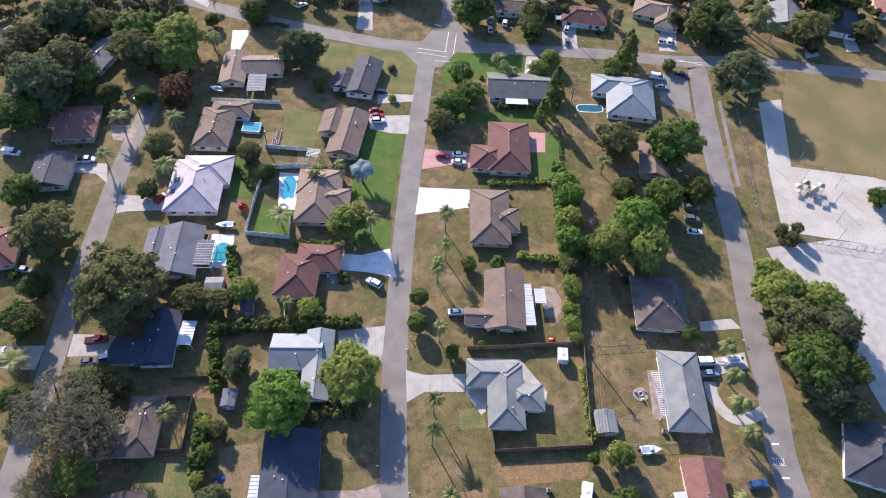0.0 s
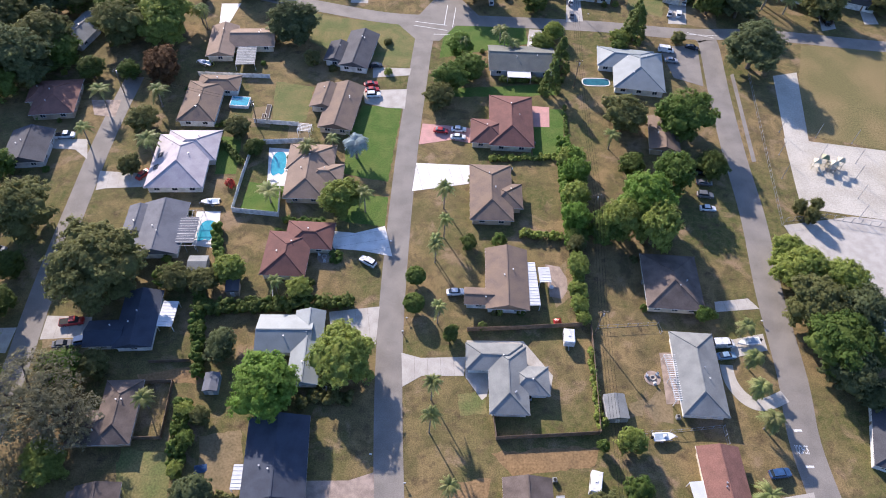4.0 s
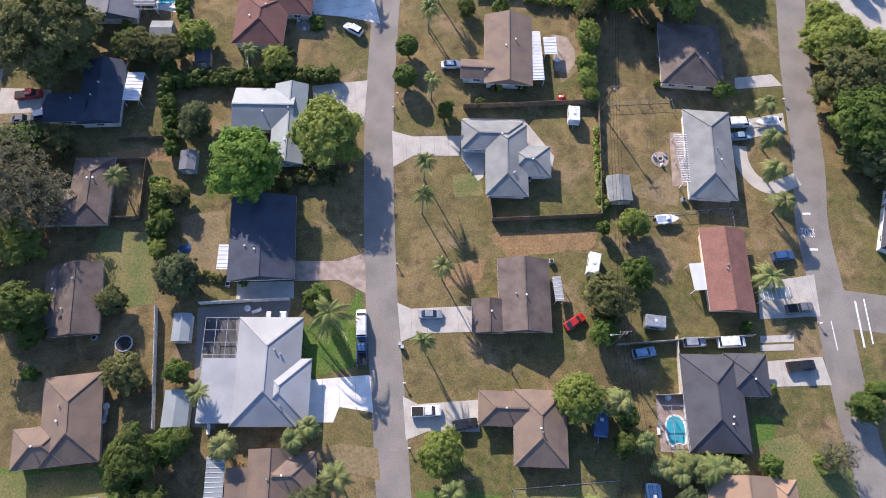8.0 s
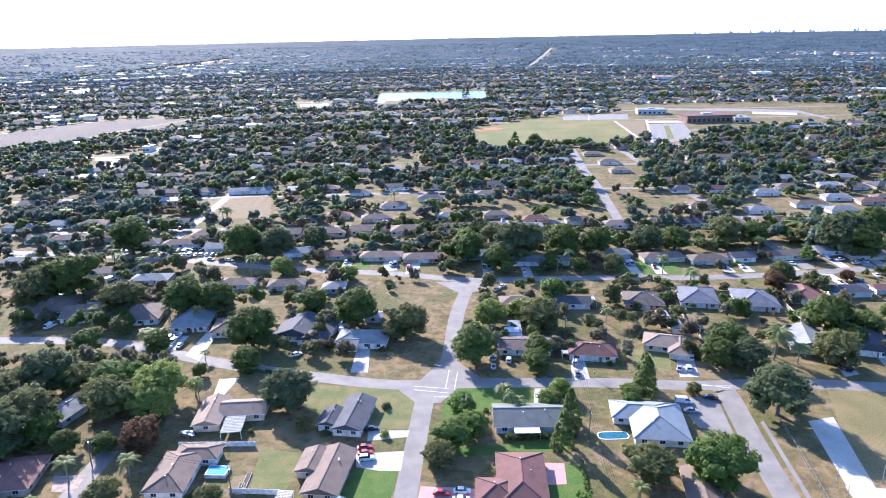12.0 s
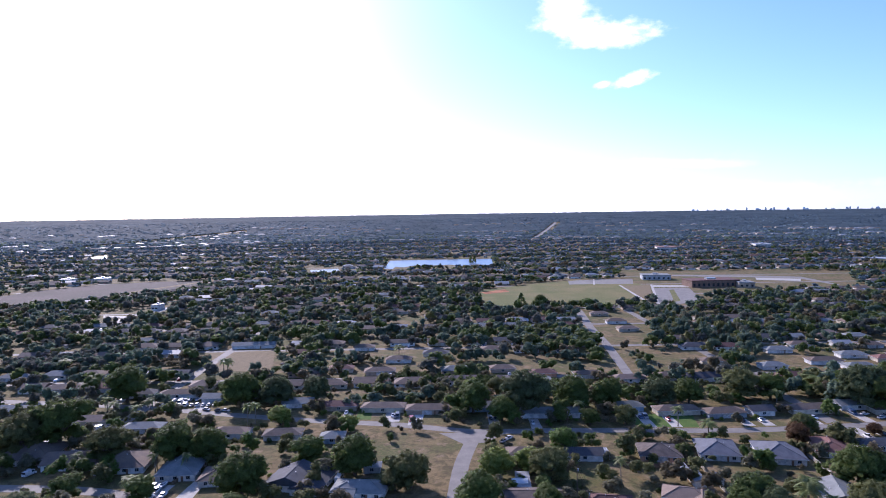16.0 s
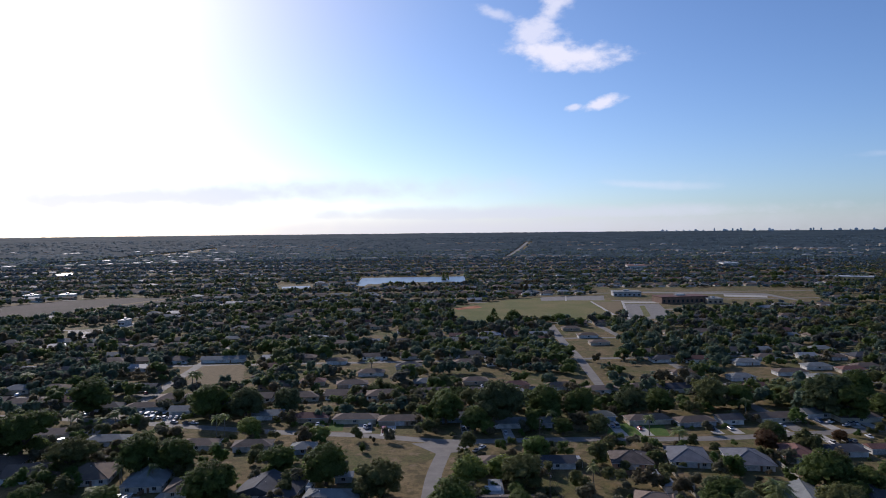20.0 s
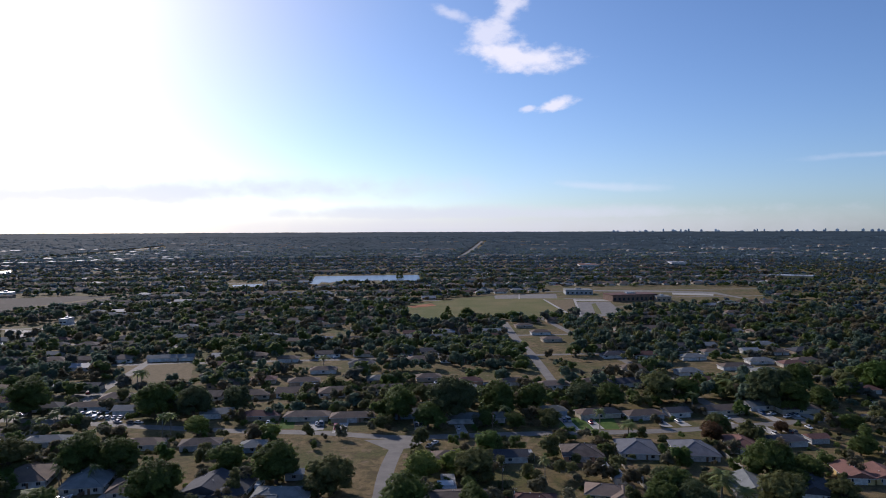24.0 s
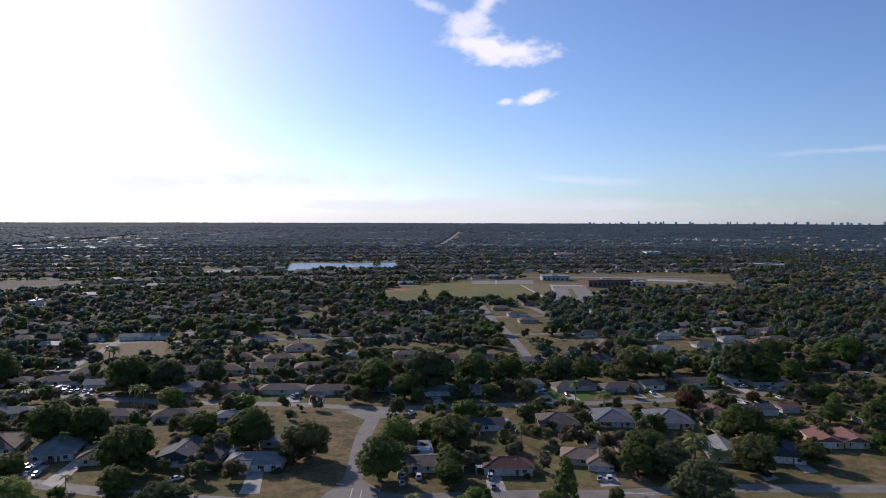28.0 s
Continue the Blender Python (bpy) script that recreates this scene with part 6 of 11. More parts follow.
plant('palm1', 128.4, 225.9, 5.9, 11.0)
plant('palm0', 133.6, 220.0, 4.5, 7.0)
plant('olive0', 146.3, 218.8, 9.2, 14.4)
plant('olive0', 136.9, 292.1, 2.8, 4.8)
plant('rust0', 159.4, 291.9, 6.8, 10.5)
plant('green0', 169.4, 303.9, 6.5, 10.0)
plant('palm1', 125.0, 301.7, 5.0, 7.0)
plant('dark0', 156.8, 244.1, 11.0, 17.6)
plant('dark1', 170.3, 241.0, 7.6, 11.8)
plant('rust0', 197.8, 300.3, 4.3, 6.4)
plant('dark1', -127.6, 243.4, 7.3, 11.3)
plant('sage0', -127.1, 212.1, 11.1, 17.8)
plant('green0', -99.5, 206.2, 10.4, 16.6)
plant('lime1', -84.8, 203.4, 10.4, 16.7)
plant('dark0', -78.4, 222.1, 3.4, 6.0)
plant('dark1', -100.9, 242.5, 7.0, 10.8)
plant('dark0', -65.5, 245.7, 11.3, 18.2)
plant('dark1', -68.3, 246.1, 4.6, 6.9)
plant('sage1', -42.5, 197.4, 7.8, 12.2)
plant('sage1', -60.7, 369.5, 9.6, 15.2)
plant('olive1', 37.2, 376.6, 7.1, 10.9)
plant('dark1', 22.8, 343.4, 11.7, 19.0)
plant('sage0', 48.7, 340.0, 14.6, 24.5)
plant('dark0', 73.6, 348.5, 12.1, 19.7)
plant('dark1', 90.9, 346.3, 10.9, 17.6)
plant('sage1', 119.6, 352.7, 10.1, 16.1)
plant('dark0', 135.0, 353.3, 9.6, 15.2)
plant('olive0', 164.3, 358.5, 11.9, 19.4)
plant('dark1', 179.9, 358.8, 10.1, 16.1)
plant('palm0', 214.3, 376.8, 12.4, 8.0)
plant('sage1', 217.9, 340.8, 14.9, 25.1)
plant('dark0', 249.2, 366.5, 12.6, 20.6)
plant('dark0', -98.5, 360.1, 12.7, 20.9)
plant('sage0', -80.1, 358.8, 11.3, 18.2)
plant('dark1', -103.7, 281.2, 11.5, 18.6)
plant('dark0', -89.2, 280.5, 10.3, 16.4)
plant('dark0', -164.5, 372.4, 13.8, 23.0)
plant('dark1', -161.4, 300.5, 14.7, 24.7)
plant('olive0', -130.5, 281.6, 10.8, 17.3)
plant('olive1', -172.3, 292.1, 12.9, 21.2)
plant('dark1', -47.3, 275.2, 8.8, 13.8)
plant('lime0', -70.8, 328.5, 7.0, 10.7)
plant('olive1', 93.4, 321.2, 6.9, 10.6)
plant('dark0', 36.1, 329.3, 8.5, 13.3)
plant('dark1', 77.0, 321.6, 5.7, 8.6)
plant('dark0', 64.0, 327.0, 5.7, 8.7)
plant('green1', -113.0, 182.7, 7.8, 11.8)
plant('dark0', -103.0, 176.9, 5.0, 8.4)
plant('olive0', -138.9, 194.0, 7.9, 12.0)
plant('olive0', -120.2, 172.6, 6.4, 9.7)
plant('green0', -120.5, 212.6, 7.1, 10.8)
plant('sage0', 104.6, 84.6, 8.8, 13.2)
plant('lime0', 105.0, 94.2, 8.0, 12.4)
plant('dark1', 104.2, 75.4, 7.0, 11.0)
plant('sage1', 101.6, 64.4, 5.2, 9.0)
plant('dark1', -100.0, 99.9, 5.1, 7.6)
plant('dark0', -94.1, 68.2, 4.7, 7.2)
plant('dark0', 83.4, 136.2, 5.5, 9.6)
plant('green1', 48.3, 111.3, 5.4, 10.8)
plant('lime1', -76.6, 52.4, 4.3, 6.5)
plant('dark0', -47.4, 143.5, 3.5, 5.3)
plant('green1', 40.7, 110.0, 3.5, 7.2)
plant('green1', -48.5, 55.7, 2.4, 4.8)
plant('lime1', -49.2, 49.1, 2.1, 4.8)
plant('green1', 36.9, 20.2, 1.5, 4.8)
plant('olive1', 38.8, 34.9, 2.4, 6.0)
plant('olive0', -25.5, 64.2, 1.7, 3.6)
plant('green0', 60.1, 21.1, 0.0, 3.6)
plant('green_bush', -32.6, 43.0, 1.1, 1.2)
plant('green0', 83.8, 17.4, 3.7, 7.2)
plant('palm0', -143.5, 337.3, 4.1, 8.0)
plant('palm1', -163.6, 348.4, 4.3, 9.0)
plant('palm0', -158.3, 344.1, 4.2, 8.0)
plant('palm1', -141.8, 348.8, 4.2, 8.0)
plant('palm0', -86.5, 328.1, 3.8, 10.0)
plant('palm1', -83.5, 330.6, 3.8, 10.0)
plant('palm0', -108.6, 275.9, 3.4, 9.0)
plant('palm1', -93.6, 267.9, 3.2, 8.0)
plant('palm0', -72.9, 204.3, 2.6, 8.0)
plant('palm1', 73.5, 332.4, 3.8, 8.0)
plant('palm0', 116.8, 316.8, 3.7, 9.0)
plant('palm1', 28.1, 193.5, 2.4, 7.0)
plant('palm0', 14.2, 190.7, 2.4, 7.0)
plant('palm1', 75.0, 259.2, 3.1, 7.0)
plant('palm0', -128.1, 423.7, 4.9, 11.0)
plant('palm1', -126.8, 426.6, 4.9, 11.0)
plant('palm0', 175.3, 342.3, 4.2, 9.0)
plant('palm1', 221.0, 354.9, 4.6, 9.0)
plant('palm0', -235.5, 441.3, 5.5, 9.0)
plant('palm1', -74.2, 450.1, 5.0, 9.0)
plant('palm0', -22.4, 471.1, 5.2, 9.0)
plant('conifer', 47.3, 723.2, 4.8, 11.0)
plant('conifer', 42.8, 718.3, 4.2, 10.0)
plant('conifer', 92.8, 733.0, 5.5, 12.0)
plant('dark0', 109.9, 707.8, 9.5, 15.2)
plant('dark1', 113.5, 704.6, 7.1, 11.0)
plant('dark1', 142.9, 704.7, 5.4, 8.4)
plant('green1', 156.1, 694.7, 7.7, 12.0)
plant('olive0', 91.8, 694.9, 5.2, 8.0)
plant('dark0', 165.9, 684.2, 5.2, 8.4)
plant('conifer', 64.2, 1309.4, 4.3, 16.0)
plant('conifer', 70.7, 1308.2, 4.3, 16.0)
plant('olive0', 170.3, 221.0, 6.0, 9.4)
plant('dark1', 231.4, 297.5, 6.2, 9.7)
plant('dark0', 244.5, 339.1, 8.3, 13.2)
plant('dark0', 254.7, 298.8, 5.2, 8.0)
plant('dark1', 223.8, 332.7, 11.9, 20.2)
plant('dark0', 273.7, 355.9, 8.1, 13.0)
plant('olive1', 167.4, 303.2, 6.3, 10.8)
plant('dark0', 211.4, 266.0, 6.2, 9.6)
plant('dark1', 231.1, 262.6, 7.5, 11.9)
plant('dark0', 216.0, 351.5, 8.8, 14.3)
plant('green1', 304.4, 372.3, 11.8, 20.1)
plant('sage0', 164.4, 360.0, 8.5, 13.7)
plant('green0', 206.0, 231.8, 5.1, 7.9)
plant('fan0', -108.4, 252.6, 3.7, 5.0)
plant('fan0', -103.5, 251.2, 3.6, 5.0)
plant('palm0', -107.2, 271.1, 3.3, 7.0)
plant('palm1', -80.4, 234.1, 2.4, 4.0)
plant('fan0', -75.3, 208.0, 2.8, 6.0)
plant('palm0', -138.9, 273.1, 3.5, 7.0)
plant('dark1', -168.2, 270.8, 6.1, 9.4)
plant('fan0', 46.2, 7.6, 1.5, 3.0)
plant('palm1', 48.3, 8.1, 2.4, 3.5)
plant('fan0', 51.0, 7.3, 1.5, 3.0)
plant('lime_bush', 56.9, 6.5, 1.4, 2.5)
plant('lime_bush', 64.9, 7.2, 1.4, 2.2)
plant('dark_bush', 24.7, 88.4, 1.5, 2.3)
plant('green_bush', 19.6, 89.5, 1.4, 0.9)
plant('lime_bush', 19.5, 88.2, 1.0, 2.1)
plant('green_bush', 19.0, 103.9, 1.9, 0.9)
plant('olive_bush', 18.1, 88.3, 1.1, 1.2)
plant('lime_bush', 17.4, 117.5, 1.1, 1.4)
plant('olive_bush', 14.8, 133.2, 1.7, 1.8)
plant('lime_bush', 21.4, 135.0, 1.6, 1.2)
plant('green_bush', 23.6, 119.2, 1.8, 1.4)
plant('dark_bush', 21.3, 133.9, 1.7, 1.6)
plant('dark_bush', 22.9, 149.1, 1.8, 2.3)
plant('green_bush', 31.6, 164.5, 1.4, 2.1)
plant('green_bush', 33.0, 148.4, 1.0, 1.7)
plant('dark_bush', 33.3, 163.3, 0.9, 1.9)
plant('olive_bush', 30.2, 147.9, 1.9, 1.1)
plant('dark_bush', 20.9, 193.7, 1.2, 1.3)
plant('olive_bush', 38.7, 178.5, 1.7, 1.1)
plant('lime_bush', 23.9, 193.9, 1.2, 1.0)
plant('lime_bush', -21.3, 152.6, 1.9, 1.9)
plant('dark_bush', -19.9, 169.3, 0.9, 2.1)
plant('dark_bush', -28.3, 170.2, 0.9, 1.3)
plant('green_bush', -21.6, 169.8, 1.6, 1.4)
plant('olive_bush', -10.9, 198.4, 1.9, 1.4)
plant('olive_bush', -28.8, 182.3, 1.2, 1.3)
plant('olive_bush', -11.1, 197.4, 1.6, 2.1)
plant('lime_bush', -10.3, 181.3, 1.9, 2.3)
plant('olive_bush', -28.4, 182.9, 1.8, 1.6)
plant('dark_bush', -37.0, 140.4, 1.4, 2.3)
plant('green_bush', -25.4, 141.7, 1.0, 1.8)
plant('green_bush', -34.5, 125.3, 1.9, 2.4)
plant('dark_bush', -33.6, 126.6, 1.3, 1.7)
plant('green_bush', -26.2, 141.6, 1.4, 1.3)
plant('green_bush', -37.2, 113.2, 1.6, 1.7)
plant('dark_bush', -38.1, 111.3, 1.4, 2.3)
plant('dark_bush', -26.9, 96.9, 1.5, 1.5)
plant('dark_bush', -36.3, 112.5, 1.9, 1.8)
plant('dark_bush', -71.4, 120.3, 1.4, 1.4)
plant('lime_bush', -63.6, 104.6, 1.9, 1.5)
plant('olive_bush', -72.4, 120.7, 1.3, 1.5)
plant('olive_bush', -61.3, 120.1, 1.0, 0.9)
plant('lime_bush', -62.8, 128.9, 0.8, 1.7)
plant('dark_bush', -62.8, 145.8, 1.3, 2.2)
plant('dark_bush', -62.5, 145.2, 1.8, 2.2)
plant('olive_bush', -74.0, 144.6, 1.5, 2.0)
plant('dark_bush', -72.3, 145.6, 0.9, 0.9)
plant('dark_bush', -60.4, 154.4, 1.0, 1.5)
plant('lime_bush', -60.8, 171.8, 1.3, 1.9)
plant('green_bush', -72.9, 171.7, 1.1, 0.9)
plant('dark_bush', -60.9, 171.9, 1.0, 1.9)
plant('dark_bush', -59.0, 155.5, 1.7, 1.0)
plant('green_bush', -51.1, 184.9, 1.2, 1.5)
plant('green_bush', -69.5, 199.8, 1.0, 1.9)
plant('lime_bush', -67.6, 184.1, 1.0, 1.8)
plant('green_bush', -113.4, 157.2, 1.5, 2.0)
plant('dark_bush', -107.0, 155.6, 0.9, 1.5)
plant('olive_bush', -103.3, 171.7, 1.8, 1.1)
plant('dark_bush', -106.5, 172.7, 1.4, 1.2)
plant('dark_bush', -114.2, 150.3, 1.7, 2.2)
plant('green_bush', -104.3, 135.5, 1.5, 1.0)
plant('lime_bush', -113.4, 134.6, 1.1, 2.2)
plant('lime_bush', -111.5, 105.3, 0.9, 1.1)
plant('green_bush', -108.5, 104.8, 1.9, 1.9)
plant('dark_bush', -117.7, 120.7, 1.1, 2.3)
plant('olive_bush', -107.9, 120.1, 1.5, 2.1)
plant('lime_bush', -102.2, 177.9, 0.9, 1.0)
plant('lime_bush', -113.0, 178.5, 1.5, 1.4)
plant('lime_bush', -102.5, 193.6, 0.9, 1.1)
plant('lime_bush', -112.2, 194.9, 1.0, 1.3)
plant('green_bush', 55.1, 89.6, 1.2, 2.0)
plant('lime_bush', 72.2, 88.0, 1.7, 1.1)
plant('dark_bush', 68.0, 87.9, 0.8, 2.0)
plant('olive_bush', 55.7, 105.0, 1.5, 1.2)
plant('dark_bush', 75.6, 188.8, 1.0, 1.2)
plant('olive_bush', 63.2, 190.2, 0.8, 1.0)
plant('dark_bush', 76.3, 173.9, 1.4, 2.3)
plant('lime_bush', 66.2, 188.7, 0.9, 1.3)
plant('lime_bush', 78.2, 144.2, 1.3, 1.9)
plant('dark_bush', 65.0, 143.8, 1.5, 1.2)
plant('green_bush', 70.0, 159.4, 1.4, 2.3)
plant('lime_bush', -33.4, 239.0, 1.4, 1.6)
plant('olive_bush', -14.8, 238.8, 1.6, 2.2)
plant('green_bush', -31.0, 239.8, 1.7, 1.3)
plant('lime_bush', -16.5, 239.2, 1.1, 1.0)
plant('lime_bush', -11.3, 239.9, 1.6, 1.0)
plant('olive_bush', -36.2, 250.4, 1.2, 2.1)
plant('lime_bush', -61.5, 249.2, 1.0, 1.9)
plant('lime_bush', -60.0, 264.4, 1.4, 1.4)
plant('olive_bush', 33.6, 245.0, 0.8, 1.7)
plant('olive_bush', 34.3, 227.9, 1.3, 1.3)
plant('dark_bush', 33.1, 243.7, 1.2, 0.9)
plant('dark_bush', 30.1, 229.6, 1.0, 2.0)
plant('lime_bush', 71.7, 223.7, 1.8, 1.6)
plant('dark_bush', 67.4, 222.6, 1.4, 2.4)
plant('dark_bush', 59.0, 239.3, 1.9, 0.9)
plant('dark_bush', 56.4, 238.6, 1.0, 2.1)
plant('dark_bush', 99.8, 229.0, 1.7, 1.9)
plant('dark_bush', 84.8, 243.9, 1.7, 1.6)
plant('olive_bush', 88.1, 243.3, 1.8, 1.2)
plant('dark_bush', 97.9, 245.1, 0.9, 1.2)
plant('green_bush', 92.1, 270.9, 1.1, 0.9)
plant('lime_bush', 102.5, 287.4, 1.3, 2.1)
plant('dark_bush', 89.2, 286.9, 0.8, 2.1)
plant('olive_bush', 90.9, 272.8, 1.5, 2.2)
plant('dark_bush', 101.1, 272.2, 0.9, 2.0)
plant('green_bush', 131.2, 274.0, 1.8, 1.3)
plant('lime_bush', 127.2, 273.5, 1.0, 1.9)
plant('green_bush', 109.5, 289.2, 1.7, 2.2)
plant('olive_bush', 126.1, 274.6, 1.7, 2.1)
plant('lime_bush', 109.6, 274.9, 1.6, 1.2)
plant('dark_bush', 150.9, 284.7, 1.8, 1.4)
plant('green_bush', 148.2, 283.9, 1.0, 1.3)
plant('olive_bush', 136.1, 284.9, 1.6, 1.0)
plant('lime_bush', 157.4, 274.7, 1.5, 2.3)
plant('green_bush', 157.0, 290.7, 1.0, 1.1)
plant('green_bush', 161.3, 290.1, 1.4, 1.6)
plant('dark_bush', 177.4, 273.7, 1.9, 1.8)
plant('olive_bush', 148.4, 228.3, 1.2, 1.6)
plant('green_bush', 138.8, 242.9, 1.9, 2.3)
plant('olive_bush', 135.6, 242.9, 1.8, 1.0)
plant('dark_bush', 170.2, 243.6, 1.8, 1.5)
plant('olive_bush', 178.6, 226.6, 1.2, 2.3)
plant('dark_bush', 156.2, 227.4, 1.1, 2.0)
plant('lime_bush', 158.5, 226.6, 1.9, 1.7)
plant('olive_bush', 178.1, 227.8, 0.9, 1.0)
plant('lime_bush', -154.4, 282.1, 1.9, 2.2)
plant('lime_bush', -172.2, 282.2, 0.8, 1.7)
plant('green_bush', -156.4, 297.1, 1.0, 2.1)
plant('lime_bush', -131.5, 273.7, 1.6, 1.5)
plant('dark_bush', -131.0, 287.4, 1.8, 1.1)
plant('dark_bush', -151.6, 271.8, 1.2, 1.2)
plant('green_bush', -152.0, 287.4, 1.6, 2.0)
plant('lime_bush', -148.5, 287.5, 1.8, 1.2)
plant('dark_bush', -114.7, 284.9, 0.9, 1.4)
plant('dark_bush', -124.5, 284.8, 1.6, 1.5)
plant('green_bush', -125.2, 270.7, 1.5, 1.5)
plant('dark_bush', -90.3, 280.6, 1.9, 1.1)
plant('lime_bush', -101.8, 278.6, 1.5, 1.0)
plant('dark_bush', -103.1, 278.8, 1.1, 1.4)
plant('green_bush', -98.9, 280.4, 1.4, 1.6)
plant('olive_bush', -87.3, 269.5, 1.6, 2.3)
plant('dark_bush', -70.3, 270.2, 1.8, 1.0)
plant('lime_bush', -75.8, 253.7, 0.9, 1.7)
plant('green_bush', -10.8, 343.2, 1.3, 1.7)
plant('green_bush', -32.6, 344.1, 0.9, 2.2)
plant('lime_bush', -9.5, 359.4, 1.7, 2.0)
plant('lime_bush', -16.2, 342.7, 1.0, 2.1)
plant('dark_bush', -13.0, 359.6, 1.5, 1.7)
plant('dark_bush', 5.1, 354.3, 1.4, 1.9)
plant('lime_bush', -11.2, 339.6, 1.1, 1.7)
plant('olive_bush', -13.4, 353.2, 1.1, 1.3)
plant('dark_bush', 15.0, 358.0, 1.3, 1.1)
plant('lime_bush', 17.4, 357.2, 1.0, 1.1)
plant('olive_bush', 31.4, 358.0, 1.8, 1.1)
plant('lime_bush', 69.4, 330.1, 1.2, 2.2)
plant('green_bush', 71.8, 328.2, 1.6, 1.1)
plant('dark_bush', 52.9, 345.8, 1.0, 2.1)
plant('olive_bush', 67.9, 345.5, 0.9, 2.2)
plant('green_bush', 94.6, 338.6, 1.7, 2.2)
plant('lime_bush', 103.4, 352.4, 0.8, 1.7)
plant('green_bush', 107.7, 354.4, 1.3, 1.1)
plant('dark_bush', 94.3, 338.8, 1.2, 1.1)
plant('green_bush', 135.3, 331.1, 1.7, 1.9)
plant('olive_bush', 131.3, 345.4, 1.3, 1.5)
plant('green_bush', 117.3, 330.4, 1.3, 1.3)
plant('dark_bush', 134.0, 339.6, 1.8, 1.8)
plant('green_bush', 136.1, 325.7, 1.2, 1.8)
plant('green_bush', 155.4, 340.8, 1.8, 1.1)
plant('dark_bush', 150.7, 341.7, 1.1, 1.2)
plant('lime_bush', 140.5, 325.4, 1.5, 1.5)
plant('lime_bush', 158.0, 327.2, 1.6, 2.2)
plant('green_bush', 159.7, 327.3, 1.6, 1.2)
plant('lime_bush', 156.7, 326.9, 1.5, 1.5)
plant('green_bush', 198.4, 344.0, 1.2, 1.8)
plant('dark_bush', 201.9, 328.1, 1.7, 1.1)
plant('green_bush', 179.9, 328.4, 1.0, 2.2)
plant('dark_bush', 198.9, 330.2, 1.5, 2.2)
plant('dark_bush', 184.3, 345.9, 1.9, 1.9)
plant('green_bush', 225.2, 335.6, 0.8, 1.0)
plant('green_bush', 204.2, 350.3, 1.8, 1.9)
plant('green_bush', 209.1, 349.7, 1.1, 1.7)
plant('dark_bush', 204.5, 351.2, 1.8, 2.1)
plant('dark_bush', 224.6, 351.1, 1.2, 1.3)
plant('dark_bush', 234.6, 325.9, 0.8, 1.1)
plant('lime_bush', 239.7, 325.8, 1.9, 2.2)
plant('olive_bush', 237.8, 326.3, 0.8, 1.0)
plant('dark_bush', 238.1, 341.3, 1.3, 2.3)
plant('green_bush', 233.0, 342.0, 1.1, 1.3)
plant('green_bush', -39.5, 347.2, 1.8, 2.2)
plant('olive_bush', -50.0, 361.7, 1.0, 1.3)
plant('green_bush', -37.7, 345.8, 1.4, 1.0)
plant('green_bush', -78.6, 353.8, 1.3, 1.0)
plant('green_bush', -63.4, 369.6, 1.5, 2.2)
plant('green_bush', -63.8, 369.1, 1.7, 1.8)
plant('lime_bush', -62.8, 353.2, 1.8, 1.1)
plant('olive_bush', -120.1, 380.3, 0.8, 1.1)
plant('dark_bush', -112.4, 381.2, 1.4, 1.5)
plant('lime_bush', -110.7, 366.3, 1.9, 2.2)
plant('green_bush', -132.2, 391.7, 1.2, 2.2)
plant('dark_bush', -134.4, 390.3, 1.0, 1.5)
plant('lime_bush', -132.7, 374.7, 1.8, 1.7)
plant('dark_bush', -146.6, 375.8, 1.5, 1.3)
plant('lime_bush', -167.4, 391.3, 1.4, 1.0)
plant('dark_bush', -175.5, 393.1, 1.2, 0.9)
plant('olive_bush', -173.5, 375.7, 0.9, 2.2)
plant('dark_bush', -80.2, 321.5, 1.7, 2.0)
plant('green_bush', -95.9, 306.5, 1.6, 0.9)
plant('olive_bush', -94.0, 305.0, 1.2, 2.3)
plant('olive_bush', -86.2, 305.8, 1.4, 1.4)
plant('green_bush', -81.7, 321.5, 1.5, 1.2)
plant('dark_bush', -61.0, 303.5, 1.0, 2.2)
plant('dark_bush', -70.1, 303.7, 1.5, 2.2)
plant('olive_bush', -60.0, 318.7, 0.9, 1.2)
plant('olive_bush', -45.5, 297.3, 1.2, 2.2)
plant('dark_bush', -47.5, 296.5, 1.1, 0.9)
plant('olive_bush', 36.3, 287.9, 1.1, 1.1)
plant('lime_bush', 37.9, 272.3, 1.3, 1.3)
plant('lime_bush', 46.6, 273.6, 1.8, 1.0)
plant('olive_bush', 47.9, 274.1, 1.2, 1.9)
plant('dark_bush', 46.8, 272.3, 1.4, 2.1)
plant('lime_bush', 60.0, 272.0, 1.4, 2.0)
plant('dark_bush', 71.0, 287.3, 1.1, 1.3)
plant('lime_bush', 55.7, 272.7, 1.5, 1.7)
plant('dark_bush', 56.4, 273.0, 1.5, 1.1)
plant('lime_bush', 56.7, 271.0, 1.8, 2.3)
plant('dark_bush', -124.4, 331.1, 1.5, 2.2)
plant('dark_bush', -145.3, 331.0, 1.2, 2.1)
plant('dark_bush', -209.6, 362.6, 1.3, 1.0)
plant('lime_bush', -203.9, 362.6, 1.1, 1.4)
plant('olive_bush', -223.6, 348.3, 1.6, 2.3)
plant('dark_bush', -205.1, 362.3, 1.3, 1.1)
plant('olive_bush', -211.7, 348.6, 1.6, 1.7)
plant('dark_bush', -161.1, 344.0, 1.6, 2.0)
plant('dark_bush', -169.1, 343.3, 1.8, 2.3)
plant('lime_bush', -172.0, 342.7, 1.3, 1.7)
plant('dark_bush', -157.2, 342.2, 1.7, 1.3)
